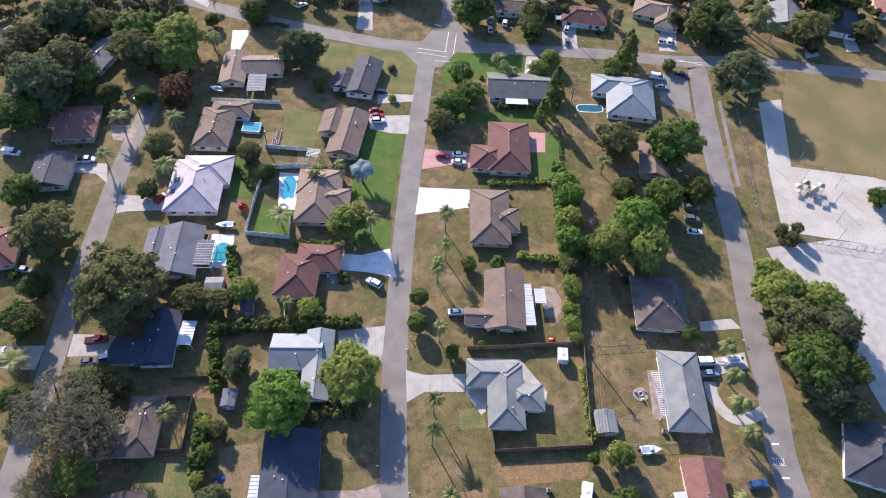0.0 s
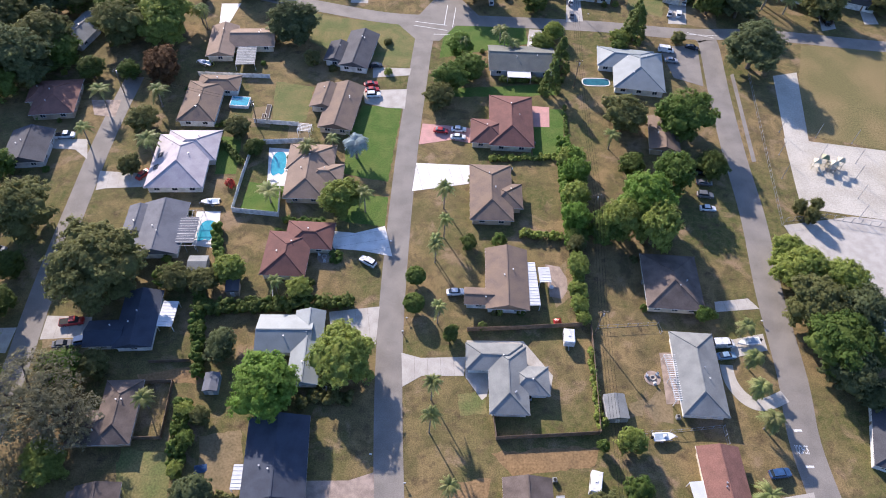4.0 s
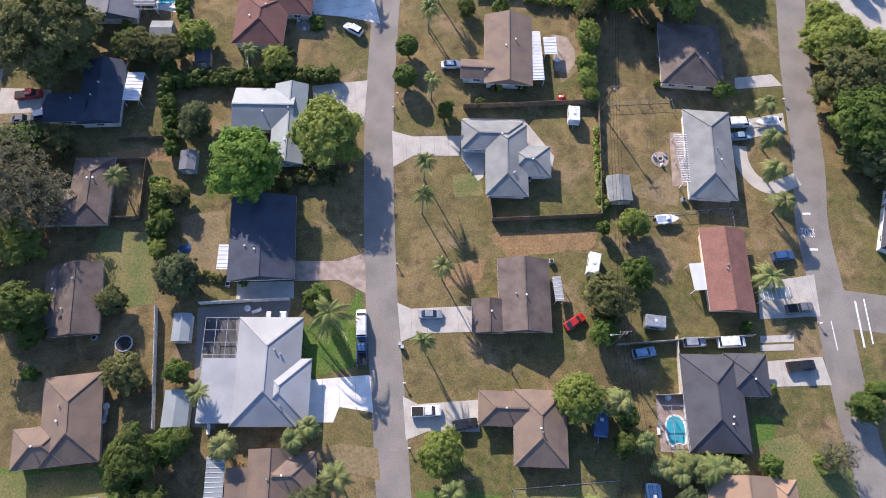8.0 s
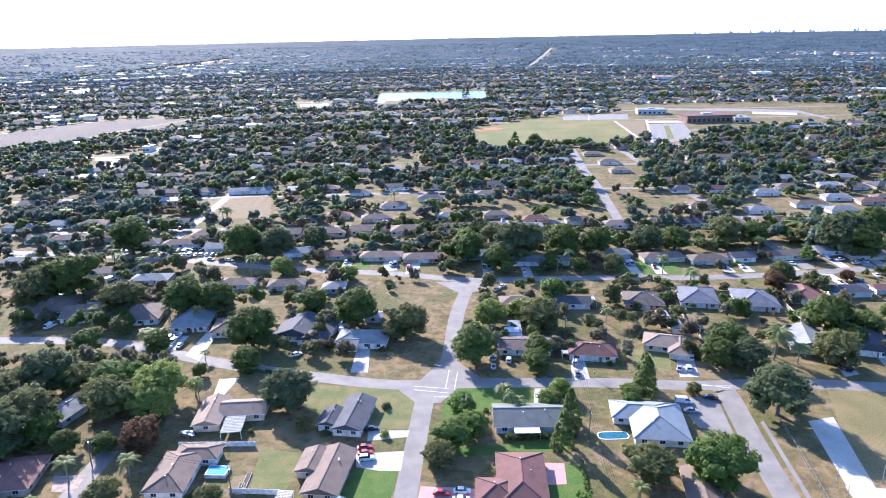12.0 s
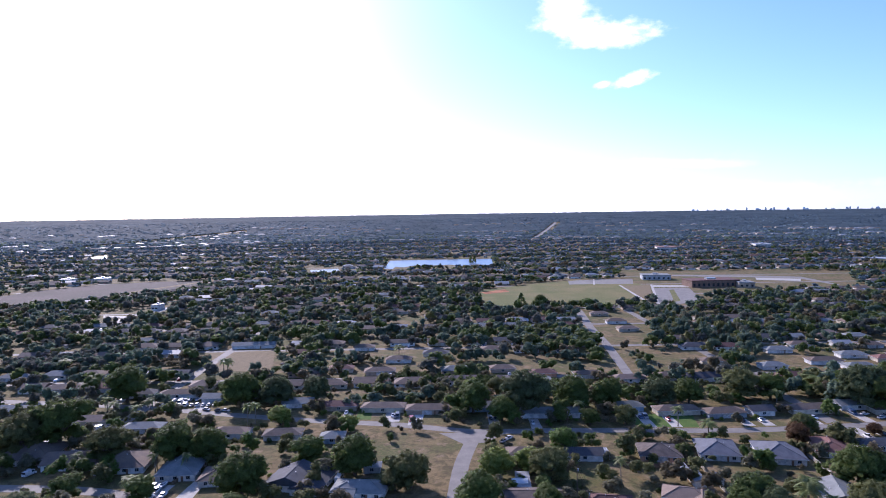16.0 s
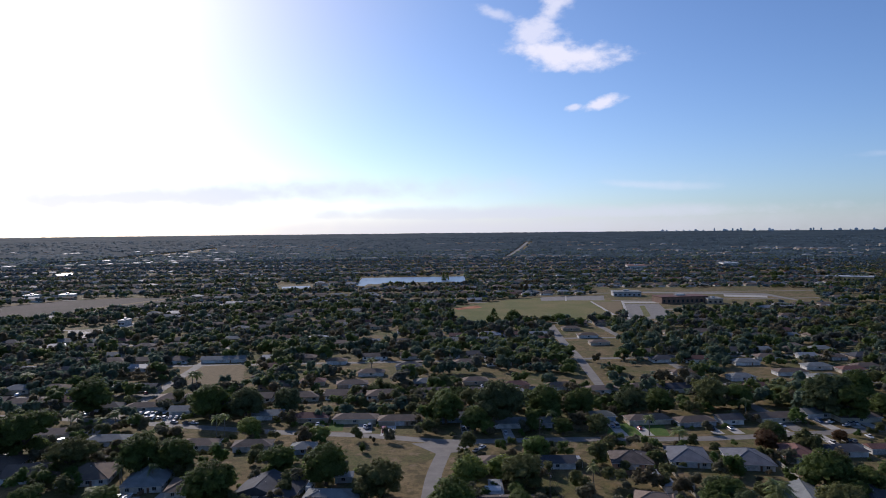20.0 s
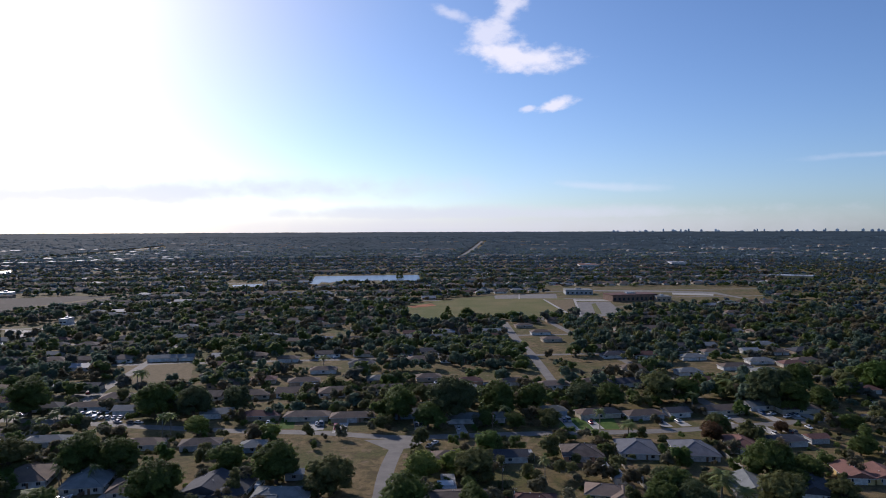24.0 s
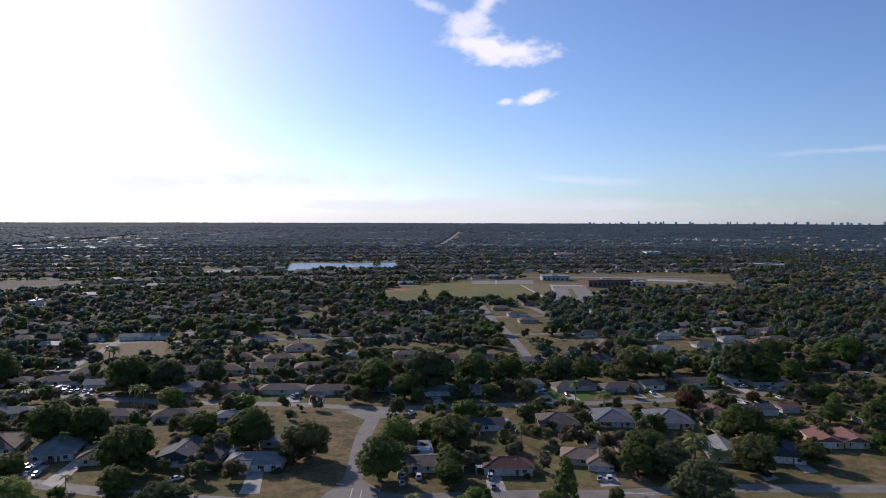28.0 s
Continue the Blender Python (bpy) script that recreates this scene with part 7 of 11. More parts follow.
plant('lime_bush', 180.6, 292.9, 1.4, 1.5)
plant('lime_bush', 180.0, 278.2, 1.3, 2.3)
plant('lime_bush', 195.0, 276.3, 1.1, 1.2)
plant('lime_bush', -16.2, 277.3, 1.8, 1.9)
plant('lime_bush', -24.2, 277.7, 1.8, 2.4)
plant('lime_bush', -24.8, 277.5, 1.1, 2.4)
plant('olive_bush', -21.0, 422.8, 1.5, 1.5)
plant('olive_bush', -22.2, 421.2, 1.2, 1.2)
plant('olive_bush', -38.6, 437.1, 1.3, 2.2)
plant('green_bush', -40.3, 422.1, 0.9, 1.2)
plant('lime_bush', 54.8, 424.0, 1.2, 2.2)
plant('green_bush', 51.6, 424.3, 1.6, 1.4)
plant('green_bush', 37.3, 440.3, 1.1, 1.8)
plant('green_bush', 61.4, 426.2, 1.7, 2.2)
plant('dark_bush', 101.1, 404.7, 1.0, 2.1)
plant('olive_bush', 106.3, 421.1, 1.6, 1.4)
plant('dark_bush', 84.8, 420.5, 1.7, 1.3)
plant('dark_bush', 86.1, 404.8, 1.2, 1.9)
plant('lime_bush', 85.7, 405.0, 0.8, 1.8)
plant('dark_bush', 121.9, 393.6, 1.6, 1.6)
plant('dark_bush', 109.9, 393.5, 1.6, 2.0)
plant('lime_bush', 134.5, 397.9, 1.4, 1.6)
plant('lime_bush', 146.6, 397.8, 1.5, 1.1)
plant('lime_bush', 187.6, 254.6, 1.5, 1.6)
plant('lime_bush', 188.4, 254.3, 0.9, 2.0)
plant('olive_bush', 189.6, 255.5, 1.2, 2.2)
plant('green_bush', 208.3, 253.9, 0.9, 1.9)
plant('olive_bush', 200.4, 251.7, 1.2, 1.8)
plant('olive_bush', 194.4, 237.3, 1.1, 2.0)
plant('dark_bush', 208.6, 253.0, 1.5, 0.9)
plant('dark_bush', 208.8, 294.5, 0.9, 2.2)
plant('dark_bush', 201.2, 279.2, 0.9, 0.9)
plant('lime_bush', 210.1, 279.1, 1.8, 2.2)
plant('dark_bush', 215.9, 356.2, 1.3, 1.2)
plant('green_bush', 214.0, 357.2, 1.6, 1.3)
plant('dark_bush', 224.6, 272.2, 0.9, 1.4)
plant('lime_bush', 224.7, 272.2, 1.6, 1.6)
plant('dark_bush', 230.5, 274.1, 1.9, 2.3)

for key in list(TREES):
    for o in (*TREES[key].children_recursive, TREES[key]):
        bpy.data.objects.remove(o)


# ---- vehicles ----
CAR_PAINT = {
    "white": material("car_white", (0.75, 0.75, 0.74), 0.25, 0.03, 3.0, 1.0, spec=0.6), "silver": material("car_silver", (0.42, 0.43, 0.44), 0.3, 0.03, 3.0, 1.0, metal=0.4, spec=0.6),
    "grey": material("car_grey", (0.13, 0.135, 0.14), 0.3, 0.03, 3.0, 1.0, spec=0.6), "black": material("car_black", (0.02, 0.02, 0.022), 0.25, 0.03, 3.0, 1.0, spec=0.6),
    "red": material("car_red", (0.38, 0.025, 0.02), 0.3, 0.03, 3.0, 1.0, spec=0.6), "blue": material("car_blue", (0.035, 0.085, 0.19), 0.3, 0.03, 3.0, 1.0, spec=0.6),
    "paleblue": material("car_pale_blue", (0.22, 0.33, 0.44), 0.3, 0.03, 3.0, 1.0, spec=0.6),
    "yellow": material("paint_yellow", (0.6, 0.48, 0.12), 0.5, 0.05, 3.0, 1.0),
}
LAMP_GLASS = material("lamp_lens", (0.55, 0.55, 0.52), 0.15, 0.02, spec=0.6)
LAMP_RED = material("tail_lens", (0.35, 0.02, 0.02), 0.2, 0.02, spec=0.6)
CARS = {}


def loft(sections):
    """Skin over closed cross sections of equal count; ends capped."""
    V, F, n = [], [], len(sections[0])
    for s in sections:
        V += s
    for i in range(len(sections) - 1):
        for k in range(n):
            F.append((i * n + k, i * n + (k + 1) % n, (i + 1) * n + (k + 1) % n, (i + 1) * n + k))
    F += [tuple(range(n))[::-1], tuple(range((len(sections) - 1) * n, len(sections) * n))]
    return V, F


def ring(x, half, z0, z1, shoulder=0.12):
    return [(x, -half, z0), (x, half, z0), (x, half, z1 - shoulder), (x, half - shoulder, z1), (x, -half + shoulder, z1), (x, -half, z1 - shoulder)]


def car_model(kind, paint):
    """A parked vehicle along +x: painted body, glazed cabin, bed or boot, lamps and four wheels with rims."""
    top = new({"sedan": "car", "van": "van", "pickup": "pickup_truck", "suv": "car"}[kind])
    P = CAR_PAINT[paint]
    if kind == "sedan":
        ln, hw, belt, roof = 4.6, 0.9, 0.92, 1.43
        prof = [(-2.3, 0.72, 0.72), (-2.22, 0.82, 0.88), (-1.5, 0.9, 0.97), (-0.2, 0.9, 0.95), (1.0, 0.9, 0.93), (1.9, 0.86, 0.82), (2.25, 0.74, 0.68), (2.3, 0.7, 0.6)]
        cab = [(-1.75, 0.6, 0.97), (-1.05, 0.66, 1.42), (0.1, 0.68, 1.45), (0.45, 0.66, 1.40), (1.15, 0.62, 0.95)]
    elif kind == "suv":
        ln, hw, belt, roof = 4.7, 0.95, 1.05, 1.75
        prof = [(-2.3, 0.85, 0.95), (-2.2, 0.93, 1.05), (-0.2, 0.95, 1.07), (1.0, 0.95, 1.05), (1.95, 0.9, 0.98), (2.3, 0.8, 0.8)]
        cab = [(-2.15, 0.72, 1.06), (-1.85, 0.76, 1.70), (0.1, 0.78, 1.75), (0.4, 0.76, 1.70), (1.05, 0.7, 1.06)]
    elif kind == "van":
        ln, hw, belt, roof = 5.4, 1.0, 1.2, 2.05
        prof = [(-2.7, 0.95, 1.15), (-2.6, 1.0, 1.25), (1.2, 1.0, 1.22), (2.3, 0.95, 1.05), (2.7, 0.85, 0.85)]
        cab = [(-2.62, 0.88, 1.2), (-2.5, 0.9, 2.0), (0.8, 0.9, 2.05), (1.2, 0.88, 1.95), (2.0, 0.8, 1.15)]
    else:
        ln, hw, belt, roof = 5.5, 0.98, 1.05, 1.8
        prof = [(-2.75, 0.92, 1.02), (-2.7, 0.98, 1.08), (-0.35, 0.98, 1.08), (1.2, 0.98, 1.07), (2.4, 0.93, 1.0), (2.75, 0.84, 0.85)]
        cab = [(-0.45, 0.78, 1.06), (-0.3, 0.8, 1.75), (0.8, 0.8, 1.8), (1.05, 0.78, 1.72), (1.65, 0.74, 1.06)]
    body = part_of("body", mesh_from("body", *loft([ring(x, w, 0.32, z) for x, w, z in prof]), P, False), top)
    if kind == "pickup":
        part_of("truck_bed", mesh_from("truck_bed", *box_data(-2.62, -0.82, 1.0, -0.55, 0.82, 1.095), RUBBER), top)
    glass = part_of("cabin_glass", mesh_from("cabin_glass", *loft([ring(x, w, 0.9, z, 0.06) for x, w, z in cab]), GLASS_DARK), top)
    i0, i1 = 1, len(cab) - 2
    roof_secs = [ring(cab[i][0], cab[i][1] - 0.02, cab[i][2] - 0.03, cab[i][2] + 0.03, 0.03) for i in range(i0, i1 + 1)]
    part_of("roof_panel", mesh_from("roof_panel", *loft(roof_secs), P), top)
    if kind == "van":
        for sy in (-1, 1):
            part_of("side_panel", mesh_from("side_panel", *box_data(-2.45, sy * 0.93 - 0.02, 1.1, 0.5, sy * 0.93 + 0.02, 1.98), P), top)
    hw2 = prof[0][1]
    for x, mat, nm in ((prof[-1][0] - 0.02, LAMP_GLASS, "headlight"), (prof[0][0] - 0.03, LAMP_RED, "tail_light")):
        for sy in (-1, 1):
            part_of(nm, mesh_from(nm, *box_data(x, sy * 0.58 - 0.14, 0.6, x + 0.05, sy * 0.58 + 0.14, 0.74), mat), top)
    for wx in (-0.29 * ln, 0.3 * ln):
        for sy in (-1, 1):
            at = pose(wx, sy * (hw - 0.1), 0.33, 90, 0, 0)
            tyre = part_of("wheel", mesh_from("wheel", *tube_data([(0, 0, -0.11), (0, 0, 0.11)], [0.33, 0.33], 12), RUBBER), top, at=at)
            part_of("rim", mesh_from("rim", *tube_data([(0, 0, -0.13), (0, 0, 0.13)], [0.2, 0.2], 8), METAL), tyre)
    CARS[kind, paint] = top


def car(kind, paint, x, y, turn, label=""):
    if (kind, paint) not in CARS:
        car_model(kind, paint)
        CARS[kind, paint].matrix_basis = pose(0, 0, -500)
    ob = copy_thing(CARS[kind, paint], pose(x, y, 0.045, 0, 0, turn))
    words = {"sedan": "car", "suv": "sport utility car", "van": "van", "pickup": "pickup truck"}[kind]
    return tagged(ob, label or f"{paint} {words} parked outdoors", {"van": "van", "pickup": "truck"}.get(kind, "car"))


def boat(x, y, turn, length=6.0, label="white open motorboat on a trailer"):
    """A pointed hull with an open cockpit, console and outboard, on a trailer."""
    top = new("boat")
    top.matrix_basis = pose(x, y, 0, 0, 0, turn)
    L_ = length / 2
    secs = [[(px, -w, 1.25), (px, -w * 0.75, 0.75), (px, 0, 0.55 + k), (px, w * 0.75, 0.75), (px, w, 1.25)] for px, w, k in ((-L_, 0.95, 0), (-L_ * 0.3, 1.05, 0), (L_ * 0.4, 0.85, 0.1), (L_ * 0.8, 0.42, 0.3), (L_, 0.04, 0.6))]
    part_of("hull", mesh_from("hull", *loft(secs), CAR_PAINT["white"]), top)
    part_of("cockpit", mesh_from("cockpit", *box_data(-L_ * 0.85, -0.68, 1.2, L_ * 0.35, 0.68, 1.262), WALLS["blue"]), top)
    part_of("console", mesh_from("console", *box_data(-0.3, -0.35, 1.2, 0.4, 0.35, 1.75, 0.1), CAR_PAINT["white"]), top)
    part_of("outboard", mesh_from("outboard", *box_data(-L_ - 0.45, -0.2, 0.7, -L_ + 0.02, 0.2, 1.7, 0.1), RUBBER), top)
    part_of("trailer", mesh_from("trailer", *join_data(box_data(-L_ * 0.8, -0.8, 0.42, L_ * 0.7, -0.7, 0.52), box_data(-L_ * 0.8, 0.7, 0.42, L_ * 0.7, 0.8, 0.52), box_data(L_ * 0.6, -0.06, 0.42, L_ * 1.25, 0.06, 0.52),
                                                           box_data(-0.9, -0.98, 0.0, -0.3, -0.8, 0.58, 0.1), box_data(-0.9, 0.8, 0.0, -0.3, 0.98, 0.58, 0.1), box_data(L_ * 1.2, -0.05, 0, L_ * 1.25, 0.05, 0.5)), METAL), top)
    return tagged(top, label, "boat")


def trailer_box(x, y, turn, length=5.0, width=2.2, height=2.2, paint="white", label="white enclosed trailer on grass"):
    top = new("camper_trailer")
    top.matrix_basis = pose(x, y, 0, 0, 0, turn)
    h = length / 2
    part_of("body", mesh_from("body", *box_data(-h, -width / 2, 0.45, h, width / 2, 0.45 + height, 0.15), CAR_PAINT[paint]), top)
    part_of("roof_hatch", mesh_from("roof_hatch", *box_data(-0.3, -0.3, 0.44 + height, 0.3, 0.3, 0.56 + height, 0.05), TRIM), top)
    part_of("window", mesh_from("window", *box_data(-h * 0.5, -width / 2 - 0.02, 1.3, h * 0.3, width / 2 + 0.02, 1.9), GLASS_DARK), top)
    part_of("tow_bar", mesh_from("tow_bar", *join_data(box_data(h, -0.06, 0.4, h + 0.9, 0.06, 0.5), box_data(h + 0.8, -0.06, 0, h + 0.9, 0.06, 0.45)), METAL), top)
    for sy in (-1, 1):
        part_of("wheel", mesh_from("wheel", *tube_data([(0, sy * (width / 2 - 0.2), 0.32), (0, sy * (width / 2 + 0.03), 0.32)], [0.32, 0.32], 12), RUBBER), top)
    return tagged(top, label, "trailer")


# ---- yard structures ----
def shed(x, y, turn, w, d, h=2.2, roof="white", wall="grey", label="small garden shed in a back yard"):
    top = new("shed")
    top.matrix_basis = pose(x, y, 0, 0, 0, turn)
    part_of("wall", mesh_from("wall", *box_data(-w / 2, -d / 2, -0.05, w / 2, d / 2, h), WALLS[wall]), top)
    (V, F), _ = roof_wing(w, d, h, "gable", 0.15, 0.28)
    part_of("roof", mesh_from("roof", V, F, ROOFS[roof]), top)
    part_of("door", mesh_from("door", *box_data(-0.5, -d / 2 - 0.05, 0, 0.5, -d / 2 + 0.02, 1.9), TRIM), top)
    return tagged(top, label if len(label.split()) > 4 else label + " in a back yard", "shed")


def cover(x, y, turn, w, d, h=2.4, roof="white", label="white flat metal patio cover on posts", ribs=True):
    """A thin roof on posts, with standing ribs."""
    top = new("patio_cover")
    top.matrix_basis = pose(x, y, 0, 0, 0, turn)
    r = part_of("roof", mesh_from("roof", *box_data(-w / 2, -d / 2, h, w / 2, d / 2, h + 0.09), ROOFS[roof]), top)
    if ribs:
        n = max(2, int(max(w, d) / 0.8))
        for k in range(n):
            s = (k + 0.5) / n
            rib = box_data(-w / 2 + s * w - 0.04, -d / 2, h + 0.08, -w / 2 + s * w + 0.04, d / 2, h + 0.15) if w > d else box_data(-w / 2, -d / 2 + s * d - 0.04, h + 0.08, w / 2, -d / 2 + s * d + 0.04, h + 0.15)
            part_of("rib", mesh_from("rib", *rib, TRIM), r)
    for sx in (-1, 1):
        for sy in (-1, 1):
            part_of("post", mesh_from("post", *box_data(sx * (w / 2 - 0.12) - 0.06, sy * (d / 2 - 0.12) - 0.06, -0.05, sx * (w / 2 - 0.12) + 0.06, sy * (d / 2 - 0.12) + 0.06, h + 0.02), TRIM), top)
    return tagged(top, label if len(label.split()) > 4 else label + " of a house", "patio cover")


def pergola(x, y, turn, w, d, h=2.6, label="white slatted pergola beside a house"):
    top = new("pergola")
    top.matrix_basis = pose(x, y, 0, 0, 0, turn)
    for sx in (-1, 1):
        part_of("beam", mesh_from("beam", *box_data(sx * (w / 2 - 0.1) - 0.08, -d / 2, h - 0.2, sx * (w / 2 - 0.1) + 0.08, d / 2, h), TRIM), top)
        for sy in (-1, 0, 1):
            part_of("post", mesh_from("post", *box_data(sx * (w / 2 - 0.1) - 0.07, sy * (d / 2 - 0.1) - 0.07, -0.05, sx * (w / 2 - 0.1) + 0.07, sy * (d / 2 - 0.1) + 0.07, h - 0.1), TRIM), top)
    n = int(d / 0.55)
    me = mesh_from("slat", *box_data(-w / 2 - 0.2, -0.08, h, w / 2 + 0.2, 0.08, h + 0.16), TRIM)
    for k in range(n):
        part_of("slat", me, top, at=pose(0, -d / 2 + (k + 0.5) * d / n, 0))
    return tagged(top, label, "pergola")


def cage(x, y, turn, w, d, h=2.7, label="dark screened pool enclosure frame"):
    """Aluminium bars of a screen cage, with a thin dark mesh roof left open."""
    top = new("pool_cage")
    top.matrix_basis = pose(x, y, 0, 0, 0, turn)
    bar = material_cache("cage_bar")
    nx, ny = max(2, round(w / 2.4)), max(2, round(d / 2.4))
    for i in range(nx + 1):
        px = -w / 2 + i * w / nx
        part_of("roof_bar", mesh_from("roof_bar", *box_data(px - 0.04, -d / 2, h - 0.1, px + 0.04, d / 2, h), bar), top)
        for sy in (-1, 1):
            part_of("post", mesh_from("post", *box_data(px - 0.05, sy * d / 2 - 0.05, -0.05, px + 0.05, sy * d / 2 + 0.05, h - 0.1), bar), top)
    for j in range(ny + 1):
        py = -d / 2 + j * d / ny
        part_of("roof_bar", mesh_from("roof_bar", *box_data(-w / 2, py - 0.045, h - 0.09, w / 2, py + 0.045, h + 0.01), bar), top)
    return tagged(top, label, "pool enclosure")


_cache = {"cage_bar": material("cage_bar", (0.3, 0.3, 0.31), 0.5, 0.05, 3.0, 1.0)}


def material_cache(key):
    return _cache[key]


def pool(x, y, turn, w, d, shape="kidney", label="turquoise swimming pool with pale coping"):
    """Water in a rounded basin with a raised coping ring."""
    top = new("swimming_pool")
    top.matrix_basis = pose(x, y, 0, 0, 0, turn)
    n = 36
    out = []
    for k in range(n):
        a = 2 * math.pi * k / n
        c, s = math.cos(a), math.sin(a)
        e = 0.55 if shape == "rect" else 0.8
        px, py = math.copysign(abs(c) ** e, c) * w / 2, math.copysign(abs(s) ** e, s) * d / 2
        if shape == "kidney" and c > 0:
            px *= 1 - 0.28 * math.exp(-((s - 0.1) / 0.35) ** 2)
        out.append((px, py))
    ring_in, ring_out = out, [(px * (1 + 0.35 / (w / 2)), py * (1 + 0.35 / (d / 2))) for px, py in out]
    V = [(a, b, 0.06) for a, b in ring_in] + [(a, b, 0.09) for a, b in ring_out] + [(a, b, -0.03) for a, b in ring_out]
    F = [(k, n + k, n + (k + 1) % n, (k + 1) % n)[::-1] for k in range(n)] + [(n + k, 2 * n + k, 2 * n + (k + 1) % n, n + (k + 1) % n)[::-1] for k in range(n)]
    part_of("coping", mesh_from("coping", V, F, CONCRETE_WHITE), top)
    # the rectangular pool takes the water colour darkened for shade
    part_of("water", mesh_from("water", [(a, b, 0.062) for a, b in ring_in], [tuple(range(n))], WATER_SHADED if shape == "rect" else WATER), top)
    return tagged(top, label, "swimming pool")


def above_pool(x, y, turn, w, d, h=1.1, label="raised blue swimming pool with a white rim"):
    top = new("raised_pool")
    top.matrix_basis = pose(x, y, 0, 0, 0, turn)
    part_of("wall", mesh_from("wall", *box_data(-w / 2, -d / 2, -0.02, w / 2, d / 2, h), WALLS["white"]), top)
    part_of("water", mesh_from("water", *box_data(-w / 2 + 0.25, -d / 2 + 0.25, h - 0.05, w / 2 - 0.25, d / 2 - 0.25, h + 0.02), WATER), top)
    return tagged(top, label, "swimming pool")


def fence(pts, h=1.8, style="wood", label="weathered wooden board fence"):
    """Posts with board panels between them, along a line."""
    top = new("fence")
    label = label if len(label.split()) > 3 else label + " between gardens"
    mat = {"wood": WOOD, "white": TRIM, "pale": WOOD_PALE, "chain": METAL}[style]
    tagged(top, label, "fence")
    p = [Vector(q) for q in pts]
    top.location = (p[0].x, p[0].y, 0)
    o = p[0].copy()
    post_me = mesh_from("post", *box_data(-0.06, -0.06, -0.05, 0.06, 0.06, h + 0.1), mat)
    for a, b in zip(p, p[1:]):
        ln = (b - a).length
        n = max(1, round(ln / 2.4))
        ang = math.degrees(math.atan2(b.y - a.y, b.x - a.x))
        step = ln / n
        if style == "chain":
            t = 0.03
            V = [(x, y, z) for y in (-t / 2, t / 2) for x, z in ((0, 0.04), (step, 0.04), (step, h), (0, h), (t * 2, 0.1), (step - t * 2, 0.1), (step - t * 2, h - 0.06), (t * 2, h - 0.06))]
            F = []
            for k in range(4):
                m = (k + 1) % 4
                F += [(k, m, 4 + m, 4 + k), (8 + m, 8 + k, 12 + k, 12 + m), (4 + k, 4 + m, 12 + m, 12 + k), (k, 8 + k, 8 + m, m)]
            panel = mesh_from("rail", V, F, mat)
        else:
            m = max(2, int(step / 0.4))
            V, F = [], []
            for k in range(2 * m):
                x = (k // 2 + (k % 2)) * step / m
                y = 0.03 if (k // 2) % 2 else 0.0
                top_z = h - (0.03 * ((k // 2 * 7) % 3) if style == "wood" else 0)
                V += [(x, y - 0.03, 0.03), (x, y + 0.03, 0.03), (x, y - 0.03, top_z), (x, y + 0.03, top_z)]
            for k in range(2 * m - 1):
                a0, b0 = 4 * k, 4 * k + 4
                F += [(a0, b0, b0 + 2, a0 + 2), (b0 + 1, a0 + 1, a0 + 3, b0 + 3), (a0 + 2, b0 + 2, b0 + 3, a0 + 3)]
            panel = mesh_from("panel", V, F, mat)
        for k in range(n):
            q = a + (b - a) * (k / n) - o
            part_of("panel" if style != "chain" else "rail", panel, top, at=pose(q.x, q.y, 0, 0, 0, ang))
            part_of("post", post_me, top, at=pose(q.x, q.y, 0, 0, 0, ang))
    q = p[-1] - o
    part_of("post", post_me, top, at=pose(q.x, q.y, 0))
    return top


HEDGE_N = [0]


def hedge(pts, width=1.4, h=1.8, leaf="green", label="dense clipped green hedge"):
    HEDGE_N[0] += 1
    rng = np.random.RandomState(600 + HEDGE_N[0])
    p = [np.array(q, float) for q in pts]
    seg = [np.linalg.norm(b - a) for a, b in zip(p, p[1:])]
    total = sum(seg)
    o = p[0]

    def shape(r):
        s = r.uniform(0, total)
        i = 0
        while i < len(seg) - 1 and s > seg[i]:
            s -= seg[i]
            i += 1
        q = p[i] + (p[i + 1] - p[i]) * (s / seg[i]) - o
        d = np.array([-(p[i + 1] - p[i])[1], (p[i + 1] - p[i])[0]]) / seg[i]
        k = r.uniform(-0.5, 0.5)
        q = q + d * k * width
        return np.array([q[0], q[1], r.uniform(0.25, 0.9) * h * (0.85 + 0.3 * math.sin(s * 1.3))]), np.array([d[0] * k, d[1] * k, 0.5])

    V, F = leaf_mass(700 + HEDGE_N[0], int(total * width * 6 + 10), 18, 0.15, shape, 0.45)
    inner = []
    for _ in range(int(total * width * 1.5) + 3):
        q, out = shape(rng)
        inner.append((q[0], q[1], rng.uniform(0.2, 0.72) * h, rng.uniform(0.22, 0.36) * min(width, h, 2.4)))
    top = new("hedge", mesh_np("hedge", V, F, LEAVES[leaf], inner_foliage(inner, rng, 1.1)))
    top.location = (o[0], o[1], 0)
    return tagged(top, label if len(label.split()) > 3 else label + " in a garden", "hedge")


SOLAR = material("solar_cells", (0.05, 0.05, 0.065), 0.45, 0.1, 3.0, 0.5, spec=0.2)


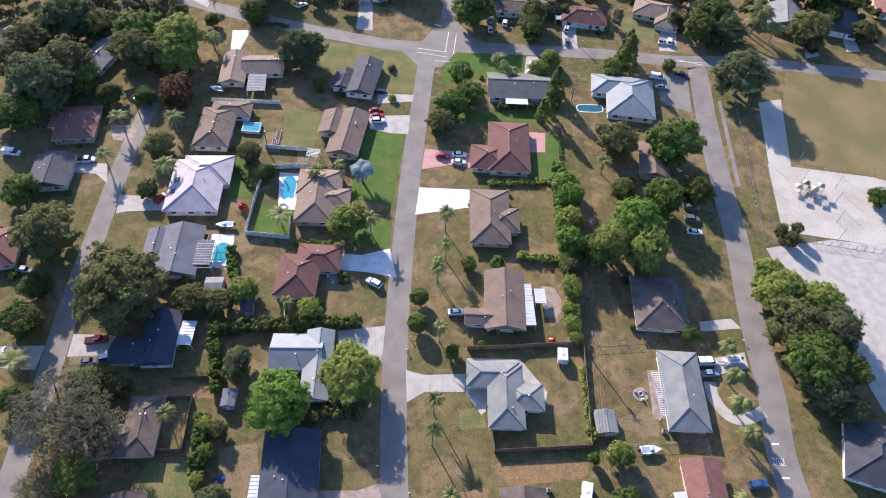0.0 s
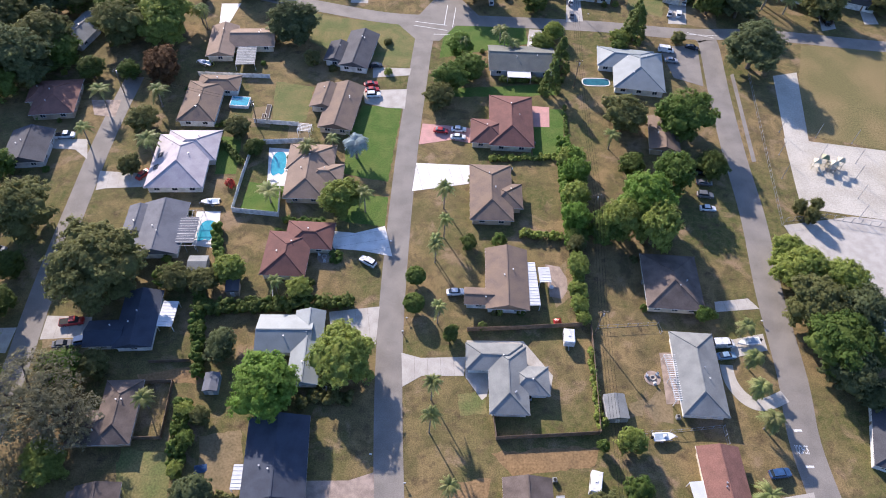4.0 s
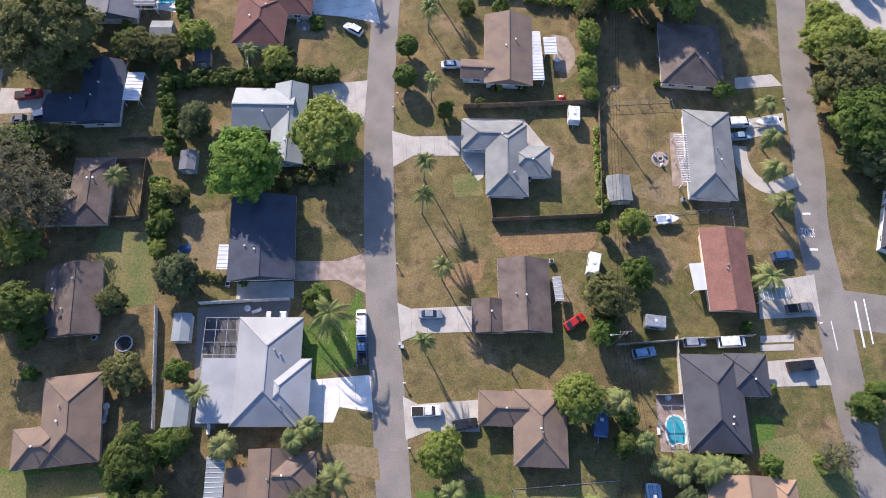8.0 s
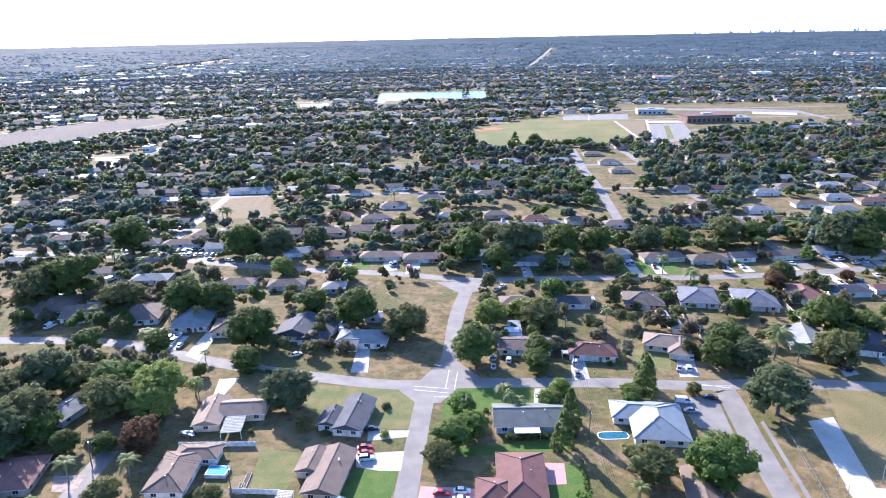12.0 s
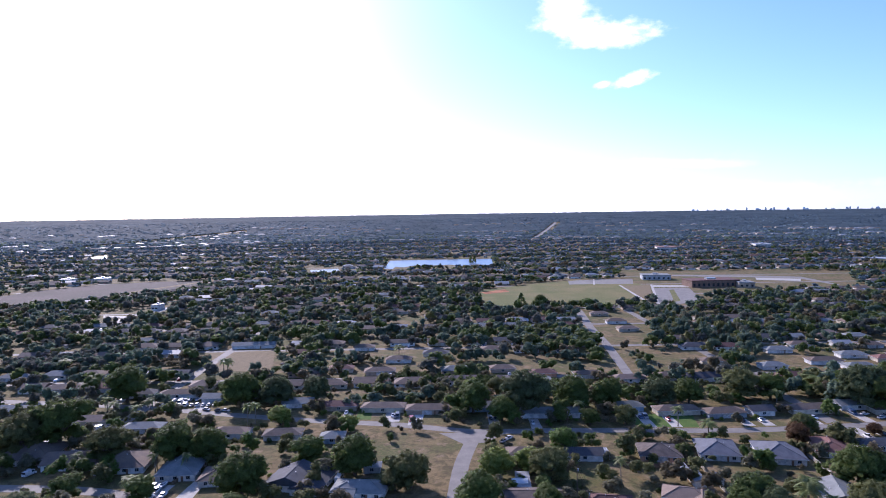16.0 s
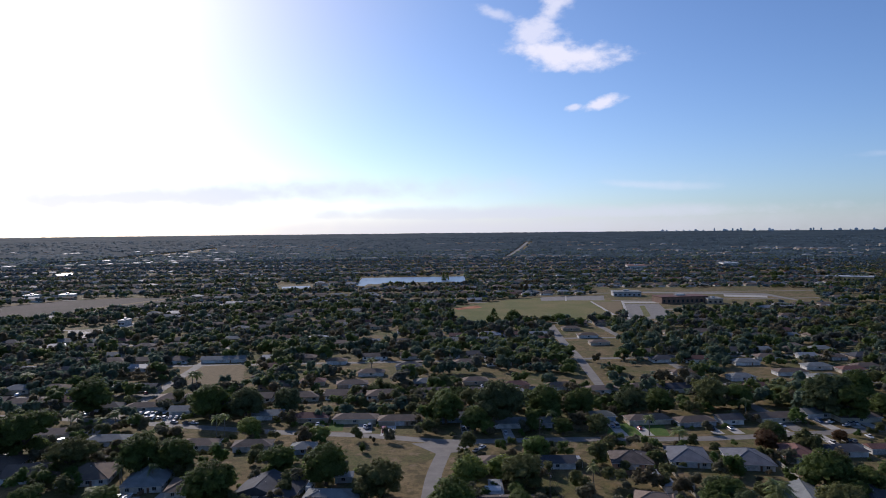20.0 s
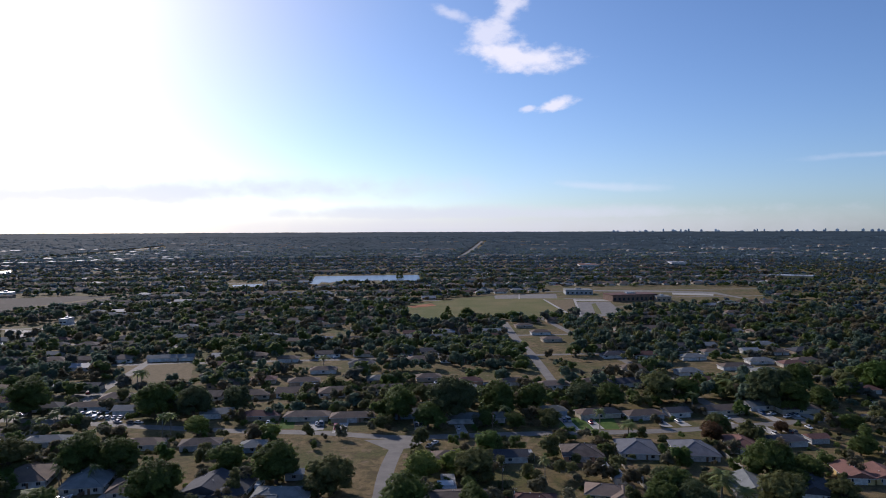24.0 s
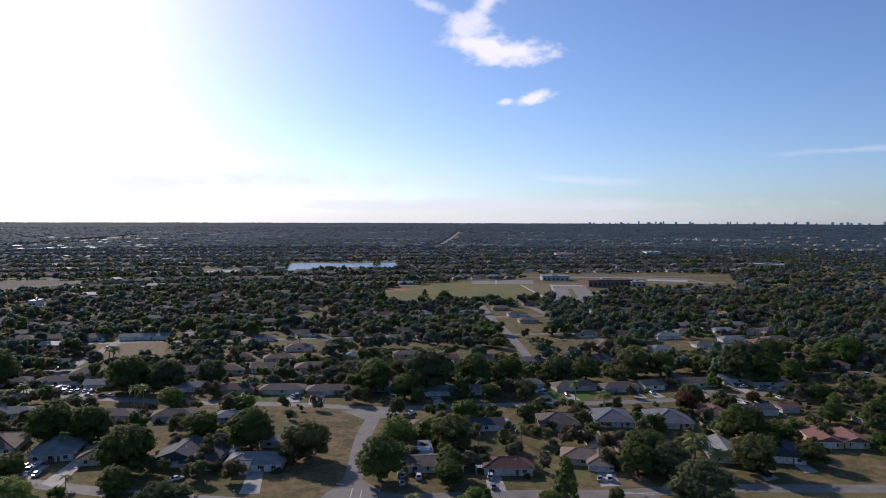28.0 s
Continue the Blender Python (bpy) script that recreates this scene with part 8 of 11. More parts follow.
def solar_array(x, y, z, turn, tilt, cols=4, rows=2):
    """Dark glass panels in thin frames on a roof slope."""
    top = new("solar_array")
    top.matrix_basis = pose(x, y, z, 0, 0, turn) @ pose(0, 0, 0, tilt, 0, 0)
    frame_me = mesh_from("frame", *box_data(-0.5, -0.83, 0.0, 0.5, 0.83, 0.05), METAL)
    cell_me = mesh_from("panel", *box_data(-0.47, -0.8, 0.05, 0.47, 0.8, 0.056), SOLAR)
    for i in range(cols):
        for j in range(rows):
            f = part_of("frame", frame_me, top, at=pose((i - (cols - 1) / 2) * 1.03, (j - (rows - 1) / 2) * 1.7, 0))
            part_of("panel", cell_me, f)
    return tagged(top, "dark glass solar panels on a tiled house roof", "solar panels")


def utility_pole(x, y, turn, h=10.5, lamp=False):
    top = new("utility_pole")
    top.matrix_basis = pose(x, y, 0, 0, 0, turn)
    part_of("pole", mesh_from("pole", *tube_data([(0, 0, -0.1), (0, 0, h)], [0.17, 0.11], 8), WOOD), top)
    part_of("crossarm", mesh_from("crossarm", *box_data(-1.1, -0.06, h - 0.75, 1.1, 0.06, h - 0.6), WOOD), top)
    for k in (-1.0, -0.35, 0.35, 1.0):
        part_of("insulator", mesh_from("insulator", *tube_data([(k, 0, h - 0.6), (k, 0, h - 0.4)], [0.06, 0.04], 6), TRIM), top)
    part_of("transformer", mesh_from("transformer", *tube_data([(0.3, 0, h - 2.2), (0.3, 0, h - 1.3)], [0.22, 0.22], 10), METAL), top)
    if lamp:
        part_of("lamp_arm", mesh_from("lamp_arm", *tube_data([(0, 0, h - 2.6), (-1.2, 0, h - 2.2), (-2.0, 0, h - 2.25)], [0.05, 0.05, 0.05], 6), METAL), top)
        part_of("lamp_head", mesh_from("lamp_head", *box_data(-2.5, -0.14, h - 2.36, -1.95, 0.14, h - 2.2, 0.05), METAL), top)
    return tagged(top, "tall wooden utility pole carrying power lines", "utility pole")


def wire_run(pts, h=10.1, offs=(-1.0, -0.35, 0.35, 1.0), sag=0.7):
    """Sagging power lines from pole to pole."""
    p = [Vector((*q, h)) for q in pts]
    for o in offs:
        line = []
        for a, b in zip(p, p[1:]):
            d = (b - a).normalized()
            s = Vector((-d.y, d.x, 0)) * o
            for k in range(9):
                t = k / 8
                if k or not line:
                    line.append(a.lerp(b, t) + s - Vector((0, 0, sag * 4 * t * (1 - t))))
        ob = new("power_line", mesh_from("power_line", *tube_data(line, [0.03] * len(line), 4), WIRE))
        tagged(ob, "thin dark overhead power line between poles", "power line", group="overhead power lines")


def trampoline(x, y, r=2.0):
    top = new("trampoline")
    top.location = (x, y, 0)
    n = 24
    rim = [(r * math.cos(2 * math.pi * k / n), r * math.sin(2 * math.pi * k / n), 0.85) for k in range(n + 1)]
    part_of("mat", mesh_from("mat", [(px * 0.9, py * 0.9, 0.84) for px, py, pz in rim[:-1]], [tuple(range(n))], RUBBER), top)
    part_of("rim", mesh_from("rim", *tube_data(rim, [0.14] * (n + 1), 6, False), WALLS["blue"]), top)
    for k in range(6):
        a = 2 * math.pi * k / 6
        part_of("leg", mesh_from("leg", *tube_data([(r * math.cos(a), r * math.sin(a), -0.02), (r * math.cos(a), r * math.sin(a), 2.4)], [0.03, 0.03], 6), METAL), top)
    return tagged(top, "round dark trampoline with tall net poles", "trampoline")


def fire_pit(x, y, r=1.9):
    top = new("fire_pit")
    top.location = (x, y, 0)
    part_of("paving", mesh_from("paving", *tube_data([(0, 0, -0.02), (0, 0, 0.05)], [r, r], 20), PAVER_TAN), top)
    for k in range(10):
        a = 2 * math.pi * k / 10
        part_of("stone", mesh_from("stone", *box_data(-0.18, -0.13, 0.04, 0.18, 0.13, 0.36, 0.06), CONCRETE), top, at=pose(0.55 * math.cos(a), 0.55 * math.sin(a), 0, 0, 0, math.degrees(a) + 90))
    for k in range(3):
        a = 2 * math.pi * (k / 3 + 0.1)
        part_of("chair", mesh_from("chair", *join_data(box_data(-0.28, -0.28, 0.05, 0.28, 0.28, 0.42), box_data(-0.28, 0.2, 0.4, 0.28, 0.28, 0.9)), CAR_PAINT["white"] if k else WALLS["blue"]), top, at=pose(1.4 * math.cos(a), 1.4 * math.sin(a), 0, 0, 0, math.degrees(a) - 90))
    return tagged(top, "round paved fire pit with a stone ring", "fire pit")


def garden_bed(x, y, turn, w, d):
    top = new("garden_bed")
    top.matrix_basis = pose(x, y, 0, 0, 0, turn)
    for a in ((-w / 2, -d / 2, w / 2, -d / 2 + 0.12), (-w / 2, d / 2 - 0.12, w / 2, d / 2), (-w / 2, -d / 2 + 0.12, -w / 2 + 0.12, d / 2 - 0.12), (w / 2 - 0.12, -d / 2 + 0.12, w / 2, d / 2 - 0.12)):
        part_of("board", mesh_from("board", *box_data(a[0], a[1], -0.02, a[2], a[3], 0.4), WOOD_PALE), top)
    part_of("soil", mesh_from("soil", *box_data(-w / 2 + 0.1, -d / 2 + 0.1, -0.02, w / 2 - 0.1, d / 2 - 0.1, 0.32), BARE), top)
    return tagged(top, "raised wooden garden bed with dark soil", "garden bed")


def cooling_unit(x, y, turn=0):
    top = new("air_conditioner")
    top.matrix_basis = pose(x, y, 0, 0, 0, turn)
    part_of("body", mesh_from("body", *box_data(-0.45, -0.45, 0.0, 0.45, 0.45, 0.95, 0.05), METAL), top)
    part_of("fan_grille", mesh_from("fan_grille", *tube_data([(0, 0, 0.94), (0, 0, 0.99)], [0.34, 0.34], 14), RUBBER), top)
    return tagged(top, "grey outdoor cooling unit beside a house", "air conditioner")


def tarp(x, y, turn, w, d, h=0.8, mat="blue"):
    rng = random.Random(int(x * 10 + y))
    V = [(-w / 2 + i * w / 5, -d / 2 + j * d / 5, h * (0.15 + 0.85 * math.sin(math.pi * i / 5) * math.sin(math.pi * j / 5)) * rng.uniform(0.8, 1.1) - 0.1) for j in range(6) for i in range(6)]
    F = [(j * 6 + i, j * 6 + i + 1, j * 6 + i + 7, j * 6 + i + 6) for j in range(5) for i in range(5)]
    ob = new("tarpaulin", mesh_from("tarpaulin", V, F, CAR_PAINT[mat]))
    ob.matrix_basis = pose(x, y, 0, 0, 0, turn)
    return tagged(ob, f"crumpled {mat} tarpaulin over a heap", "tarpaulin")


def patio_set(x, y, turn=0):
    top = new("garden_table")
    top.matrix_basis = pose(x, y, 0.05, 0, 0, turn)
    part_of("tabletop", mesh_from("tabletop", *tube_data([(0, 0, 0.7), (0, 0, 0.75)], [0.6, 0.6], 14), TRIM), top)
    part_of("pedestal", mesh_from("pedestal", *tube_data([(0, 0, -0.02), (0, 0, 0.71)], [0.25, 0.06], 8), METAL), top)
    return tagged(top, "round white garden table on a terrace", "table")


def lounger(x, y, turn=0):
    top = new("sun_lounger")
    top.matrix_basis = pose(x, y, 0.05, 0, 0, turn)
    part_of("frame", mesh_from("frame", *join_data(box_data(-0.95, -0.32, 0.28, 0.4, 0.32, 0.36), box_data(-0.9, -0.3, 0, -0.82, 0.3, 0.3), box_data(0.3, -0.3, 0, 0.38, 0.3, 0.3)), TRIM), top)
    part_of("backrest", mesh_from("backrest", [(0.4, -0.32, 0.3), (0.4, 0.32, 0.3), (0.95, 0.32, 0.72), (0.95, -0.32, 0.72), (0.4, -0.32, 0.36), (0.4, 0.32, 0.36), (0.93, 0.32, 0.78), (0.93, -0.32, 0.78)], [(0, 1, 2, 3), (4, 7, 6, 5), (0, 4, 5, 1), (2, 6, 7, 3), (0, 3, 7, 4), (1, 5, 6, 2)], TRIM), top)
    return tagged(top, "white plastic sun lounger on a terrace", "sun lounger")


def mailbox(x, y, turn):
    top = new("mailbox")
    top.matrix_basis = pose(x, y, 0, 0, 0, turn)
    part_of("post", mesh_from("post", *box_data(-0.06, -0.06, -0.05, 0.06, 0.06, 1.05), WOOD), top)
    part_of("box", mesh_from("box", *box_data(-0.26, -0.12, 1.04, 0.26, 0.12, 1.3, 0.06), TRIM), top)
    return tagged(top, "roadside mailbox on a wooden post", "mailbox")


def bin_cart(x, y, turn=0):
    top = new("rubbish_bin")
    top.matrix_basis = pose(x, y, 0, 0, 0, turn)
    part_of("body", mesh_from("body", *box_data(-0.3, -0.33, 0.0, 0.3, 0.33, 0.98), RUBBER), top)
    part_of("lid", mesh_from("lid", *box_data(-0.33, -0.36, 0.98, 0.33, 0.36, 1.08, 0.04), WALLS["grey"]), top)
    return tagged(top, "dark wheeled rubbish bin at the kerb", "bin")


def play_post(x, y, h=6.0):
    ob = new("lamp_post", mesh_from("lamp_post", *join_data(tube_data([(0, 0, -0.05), (0, 0, h)], [0.09, 0.07], 8), box_data(-0.16, -0.16, -0.03, 0.16, 0.16, 0.12)), METAL))
    ob.location = (x, y, 0)
    return tagged(ob, "slim grey metal post round the playground", "post", group="posts round the playground")


def playground(x, y, turn):
    top = new("play_structure")
    top.matrix_basis = pose(x, y, 0, 0, 0, turn)
    tan, green, red = material("play_cream", (0.60, 0.53, 0.36), 0.5), material("play_olive", (0.22, 0.25, 0.13), 0.5), material("play_pale", (0.62, 0.58, 0.48), 0.5)
    for i, (px, py) in enumerate(((-3, -1.2), (-0.8, 1.4), (1.8, -0.4), (3.6, 1.8))):
        part_of("platform", mesh_from("platform", *box_data(px - 0.9, py - 0.9, 1.3, px + 0.9, py + 0.9, 1.42), red), top)
        for sx in (-1, 1):
            for sy in (-1, 1):
                part_of("post", mesh_from("post", *tube_data([(px + sx * 0.85, py + sy * 0.85, -0.05), (px + sx * 0.85, py + sy * 0.85, 3.0)], [0.07, 0.07], 6), tan), top)
        e = 3.0
        part_of("canopy", mesh_from("canopy", [(px - 1.1, py - 1.1, e), (px + 1.1, py - 1.1, e), (px + 1.1, py + 1.1, e), (px - 1.1, py + 1.1, e), (px, py, e + 0.9)], [(0, 1, 4), (1, 2, 4), (2, 3, 4), (3, 0, 4), (3, 2, 1, 0)], green if i == 1 else tan), top)
        a = radians(70 * i - 40)
        part_of("slide", mesh_from("slide", *tube_data([(px + 0.9 * math.cos(a), py + 0.9 * math.sin(a), 1.4), (px + 2.0 * math.cos(a), py + 2.0 * math.sin(a), 0.7), (px + 3.2 * math.cos(a), py + 3.2 * math.sin(a), 0.15)], [0.32, 0.32, 0.32], 8), tan if i % 2 else red), top)
    for x0, y0, x1, y1 in ((-2.4, -0.5, -1.2, 0.6), (0.0, 0.2, 1.2, 0.9), (2.4, 0.2, 3.2, 1.2)):
        part_of("bridge", mesh_from("bridge", *box_data(x0, y0, 1.28, x1, y1, 1.38), tan), top)
    return tagged(top, "cream and green playground climbing structure on sand", "playground")


def marking(x, y, turn, w, d, label="white painted road line"):
    ob = new("road_marking", mesh_from("road_marking", *box_data(-w / 2, -d / 2, 0.0, w / 2, d / 2, 0.012), PAINT_WHITE))
    ob.matrix_basis = pose(x, y, 0.036, 0, 0, turn)
    return tagged(ob, label, "road marking", kind="structure")


def road_word(text, x, y, turn, size, stretch):
    cu = bpy.data.curves.new("road_word", "FONT")
    cu.body, cu.size, cu.align_x, cu.align_y, cu.extrude = text, size, "CENTER", "CENTER", 0.004
    cu.materials.append(PAINT_WHITE)
    ob = new("road_word", cu)
    ob.matrix_basis = pose(x, y, 0.042, 0, 0, turn) @ Matrix.Diagonal((1, stretch, 1, 1))
    return tagged(ob, "white painted word SCHOOL on the road", "road marking", kind="structure")


car('sedan', 'white', 220.2, 335.2, -77.5)
car('sedan', 'silver', 223.8, 332.9, -65.1)
car('sedan', 'red', 252.7, 338.8, -82.3)
car('suv', 'white', 278.2, 345.6, -28.6)
car('suv', 'white', 295.4, 345.5, -54.1)
car('van', 'white', 170.0, 229.0, -96.4, 'white van on a concrete driveway')
car('sedan', 'white', 151.4, 231.0, -103.9)
car('sedan', 'grey', 288.3, 345.7, -33.0)
car('sedan', 'white', 215.2, 305.6, -89.4)
car('sedan', 'white', 9.0, 94.2, 2.7)
car('pickup', 'red', -81.3, 85.3, 8.3, 'red pickup truck on a dirt drive')
car('sedan', 'grey', -81.5, 79.3, 7.9)
car('suv', 'blue', -77.0, 80.3, 12.9, 'blue car in tree shade')
car('suv', 'white', -13.1, 103.5, 147.8, 'white car parked on a dry lawn')
car('van', 'white', -9.5, 34.6, 91.5, 'white van parked on the roadside verge')
car('pickup', 'blue', -9.3, 29.4, 90.0, 'dark blue pickup truck on the verge')
car('sedan', 'silver', 3.7, 36.4, -0.3, 'silver sedan on a concrete driveway')
car('pickup', 'white', 2.7, 18.0, 1.6, 'white pickup truck on a driveway')
car('suv', 'black', 9.8, 15.6, 8.2, 'black car beside a house')
car('sedan', 'red', 31.6, 34.7, 32.5, 'red car on a back lawn')
car('van', 'white', 72.1, 79.5, 2.3)
car('sedan', 'paleblue', 72.0, 76.3, 4.8, 'pale slate-blue car on a driveway')
car('suv', 'paleblue', 44.4, 28.5, 9.1, 'pale blue car on shaded grass')
car('suv', 'silver', 54.5, 30.5, 2.4)
car('van', 'white', 61.8, 30.4, 1.7, 'white van parked by a fence')
car('suv', 'blue', 75.6, 48.3, 6.7, 'blue car on a dry lawn')
car('pickup', 'grey', 76.8, 37.2, 5.9, 'grey pickup truck on a driveway')
car('pickup', 'black', 74.6, 25.7, 5.1, 'black pickup truck on a driveway')
car('sedan', 'red', -15.7, 174.9, 10.3, 'red car on a concrete driveway')
car('sedan', 'red', -15.2, 172.1, 10.2, 'red car on a concrete driveway')
car('suv', 'white', -14.6, 169.5, 4.5)
car('sedan', 'black', -14.7, 184.7, 9.2)
car('sedan', 'red', 6.4, 153.3, -7.9)
car('sedan', 'white', 11.4, 150.6, -2.2)
car('sedan', 'white', 11.7, 154.0, -2.5)
car('sedan', 'white', 39.4, 200.7, -93.8)
car('suv', 'black', 42.5, 200.2, 81.4)
car('van', 'white', 84.4, 195.9, -11.6)
car('sedan', 'silver', 84.9, 190.1, -5.3)
car('sedan', 'grey', 81.4, 132.6, -7.4)
car('suv', 'grey', 80.4, 127.8, -8.0)
car('sedan', 'white', 79.8, 122.8, -4.2)
car('suv', 'black', 81.4, 136.7, -5.6)
car('pickup', 'white', -103.1, 149.1, 6.3)
car('van', 'white', -126.4, 151.9, -6.8, 'long white van on a yard')
car('sedan', 'white', -100.8, 82.2, -6.0)
car('sedan', 'silver', -106.5, 107.0, -9.2)
car('sedan', 'red', -77.0, 133.7, 59.8)
car('sedan', 'grey', -69.8, 81.2, 4.4)
car('sedan', 'white', 28.1, 244.5, 77.4)
car('suv', 'white', 31.9, 227.7, 80.2)
car('sedan', 'silver', 25.9, 223.2, 88.3)
car('suv', 'grey', 25.8, 230.0, 87.1)
car('suv', 'white', 55.4, 224.7, 78.3)
car('sedan', 'grey', 54.6, 216.2, 81.9)
car('sedan', 'silver', 91.0, 218.1, 65.5)
car('suv', 'white', 94.2, 217.9, 71.9)
car('sedan', 'black', 94.0, 197.6, -22.6, 'dark car driving lane at a junction')
car('sedan', 'white', 38.0, 196.7, 76.2)
car('sedan', 'white', -158.1, 272.2, 75.7)
car('sedan', 'white', -43.0, 240.6, 111.5)
car('pickup', 'black', 148.0, 215.0, -92.9)
car('sedan', 'grey', -16.2, 337.2, -95.9)
car('sedan', 'white', 36.9, 303.5, 50.2)
car('sedan', 'silver', 33.9, 299.2, 50.2)
car('sedan', 'white', 211.6, 329.7, 13.2)
car('sedan', 'white', 216.3, 323.9, 14.6)
car('sedan', 'white', 184.6, 325.3, -59.4)
car('suv', 'white', -100.8, 255.2, 85.5)
car('sedan', 'silver', -98.0, 255.8, 85.2)
car('sedan', 'white', -98.7, 245.0, 50.6)
car('sedan', 'white', -94.4, 247.3, 86.3)
for k, (kind, paint) in enumerate((("sedan", "white"), ("suv", "white"), ("sedan", "silver"), ("sedan", "white"), ("van", "white"), ("sedan", "silver"), ("suv", "white"), ("sedan", "white"), ("sedan", "silver"), ("sedan", "white"))):
    car(kind, paint, -141.8 + k * 3.1, 363.5, 88 + 3 * (k % 3))
car('sedan', 'white', -143.5, 372.8, 92.2)
car('sedan', 'white', -139.1, 373.0, 94.0)
car('suv', 'white', -134.7, 372.7, 95.5)
car('sedan', 'silver', -130.7, 374.0, 92.8)
car('sedan', 'white', -126.9, 374.2, 92.2)
car('sedan', 'silver', -115.3, 354.7, -25.1)
car('sedan', 'grey', -108.4, 352.8, -17.6)
car('sedan', 'white', -104.7, 352.5, -17.7)
car('sedan', 'white', -47.1, 236.7, 33.2)
car('sedan', 'silver', 26.6, 229.6, 81.8)
car('sedan', 'white', 32.6, 235.3, 83.4)
car('suv', 'white', 98.0, 226.0, 70.7)
car('suv', 'white', 174.7, 236.6, -73.1)
boat(52.7, 56.3, 4.3, 5.0)
boat(-56.4, 123.3, -179.2, 5.0)
boat(-69.9, 184.2, 161.0, 5.1)
boat(78.3, 79.9, -173.5, 5.5)
boat(-35.5, 257.6, 85.4, 8.0)
trailer_box(35.3, 80.7, -95.0, 3.7, 2.5, 2.0, 'white', 'white camper trailer standing on a back lawn')
trailer_box(36.2, 46.2, -104.4, 4.5, 2.3, 2.1, 'white', 'white camper trailer among trees')
trailer_box(47.0, 34.3, -7.1, 3.9, 2.4, 2.1, 'silver', 'silver travel trailer under a tree')
trailer_box(34.5, 15.9, -97.8, 6.0, 2.6, 2.1, 'blue', 'long blue trailer beside a lane')
trailer_box(42.6, 2.6, -92.0, 4.4, 2.6, 2.0, 'blue', 'pale blue covered trailer in tree shade')
trailer_box(-25.5, 35.9, -0.3, 3.8, 1.9, 1.2, 'white', 'small white utility trailer behind a house')
trailer_box(-32.3, 259.6, 85.8, 7.8, 2.2, 2.1, 'white', 'white camper beside a house')
cover(-35.7, 47.6, -0.6, 3.4, 5.1, roof='bright', label='bright ribbed white patio roof behind a navy house')
cover(27.9, 95.6, 0.7, 2.8, 13.1, roof='bright', label='ribbed white metal patio cover on posts')
cover(31.3, 98.3, 0.8, 2.9, 4.6, roof='bright', label='small white patio canopy')
cover(-58.9, 86.4, -1.6, 3.6, 7.0, roof='bright', label='white flat patio roof behind a house')
cover(57.0, 43.3, 3.7, 3.4, 5.6, roof='bright', ribs=False, label='white flat carport roof')
cover(28.5, 40.9, 3.7, 1.7, 5.0, roof='white', label='narrow white patio roof')
cover(71.7, 39.7, 4.0, 6.2, 2.3, roof='metal', label='pale blue canopy over a driveway')
cover(-36.9, 24.6, -0.6, 2.4, 5.2, roof='white', label='white flat porch roof beside a pool cage')
cover(-33.8, 4.6, 1.0, 3.2, 12.0, roof='metal', label='ribbed white metal carport roof beside a brown house')
cover(-58.6, 38.9, -0.3, 2.1, 4.4, roof='white', label='white flat roof over a back porch')
cover(32.0, 178.6, -1.8, 7.6, 3.2, h=2.4, roof='bright', label='white flat awning roof behind a long house')
cover(-56.6, 187.0, 4.0, 6.2, 11.0, roof='grey', label='grey flat porch roof behind a tan house')
cover(144.9, 271.9, 2.0, 9.4, 8.1, roof='white', label='white rear awning')
cover(55.9, 229.2, -3.1, 9.0, 2.8, roof='white', label='white rear awning')
cover(68.1, 280.0, -3.6, 14.3, 8.0, roof='white', label='white flat porch roof')
cover(36.7, 251.5, -3.3, 5.3, 15.3, roof='white', label='bright white porch roof')
pergola(-34, 151.6, -8.4, 3.6, 3.6, label='weathered pale wooden pergola frame beside a house')
pergola(57.8, 69.7, 0.2, 2.6, 11.8)
shed(43.2, 62.8, 1.8, 4.5, 5.6, roof='grey', wall='grey', label='grey garden shed on a back lawn')
shed(-42.7, 33.7, -0.4, 3.0, 5.1, roof='metal', wall='white', label='white metal shed in a back yard')
shed(-41.9, 18.8, -0.7, 4.3, 6.3, roof='metal', wall='white', label='long white metal shed with a ribbed roof')
shed(-55.1, 101.6, 0.9, 4.5, 4.3, roof='grey', wall='grey', label='small grey garden shed')
shed(-45.6, 68.9, 0.3, 3.0, 4.2, roof='slate', wall='blue', label='blue-grey garden shed under trees')
shed(35.3, 249.3, -4.0, 5.6, 4.6, 2.8, 'bright', 'white', 'white gabled garden shed behind a brown house')
shed(101.2, 252.3, -3.3, 4.3, 10.3, 2.4, 'white', 'white', 'white domed garden shed')
shed(99.3, 263.2, -3.4, 4.5, 6.2, 2.0, 'white', 'white', 'small white garden shed')
shed(108.6, 251.8, -3.3, 3.0, 6.9, 2.2, 'white', 'white', 'small white garden shed by a fence')
cage(-35.2, 30.7, -0.5, 6.1, 9.3)
cage(47.5, 14.2, -0.8, 5.1, 8.2)
cover(-59.6, 111.6, 1.3, 4.6, 8.6, h=2.9, roof='slate', label='dark flat porch roof with white ribs beside a pool')
cage(-59.4, 112.6, 1.3, 5.4, 12.0, label='pale screened lanai frame over a pool deck')
pool(48.8, 13.9, -91.6, 5.5, 3.4, 'kidney')
pool(-40.3, 138.8, -88.7, 10.3, 4.2, 'kidney')
pool(-55.8, 113.6, -93.6, 7.6, 4.4, 'kidney')
pool(57.5, 178.4, -0.4, 8.6, 3.6, 'rect')
above_pool(-55.3, 165.0, -3.9, 5.8, 4.4)
cover(-164.7, 299.7, -14.0, 11.8, 6.8, roof='white', label='white flat patio roof behind a brown house')
cover(-142.8, 287.2, -11.1, 14.9, 5.0, roof='white', label='long white patio roof behind houses')
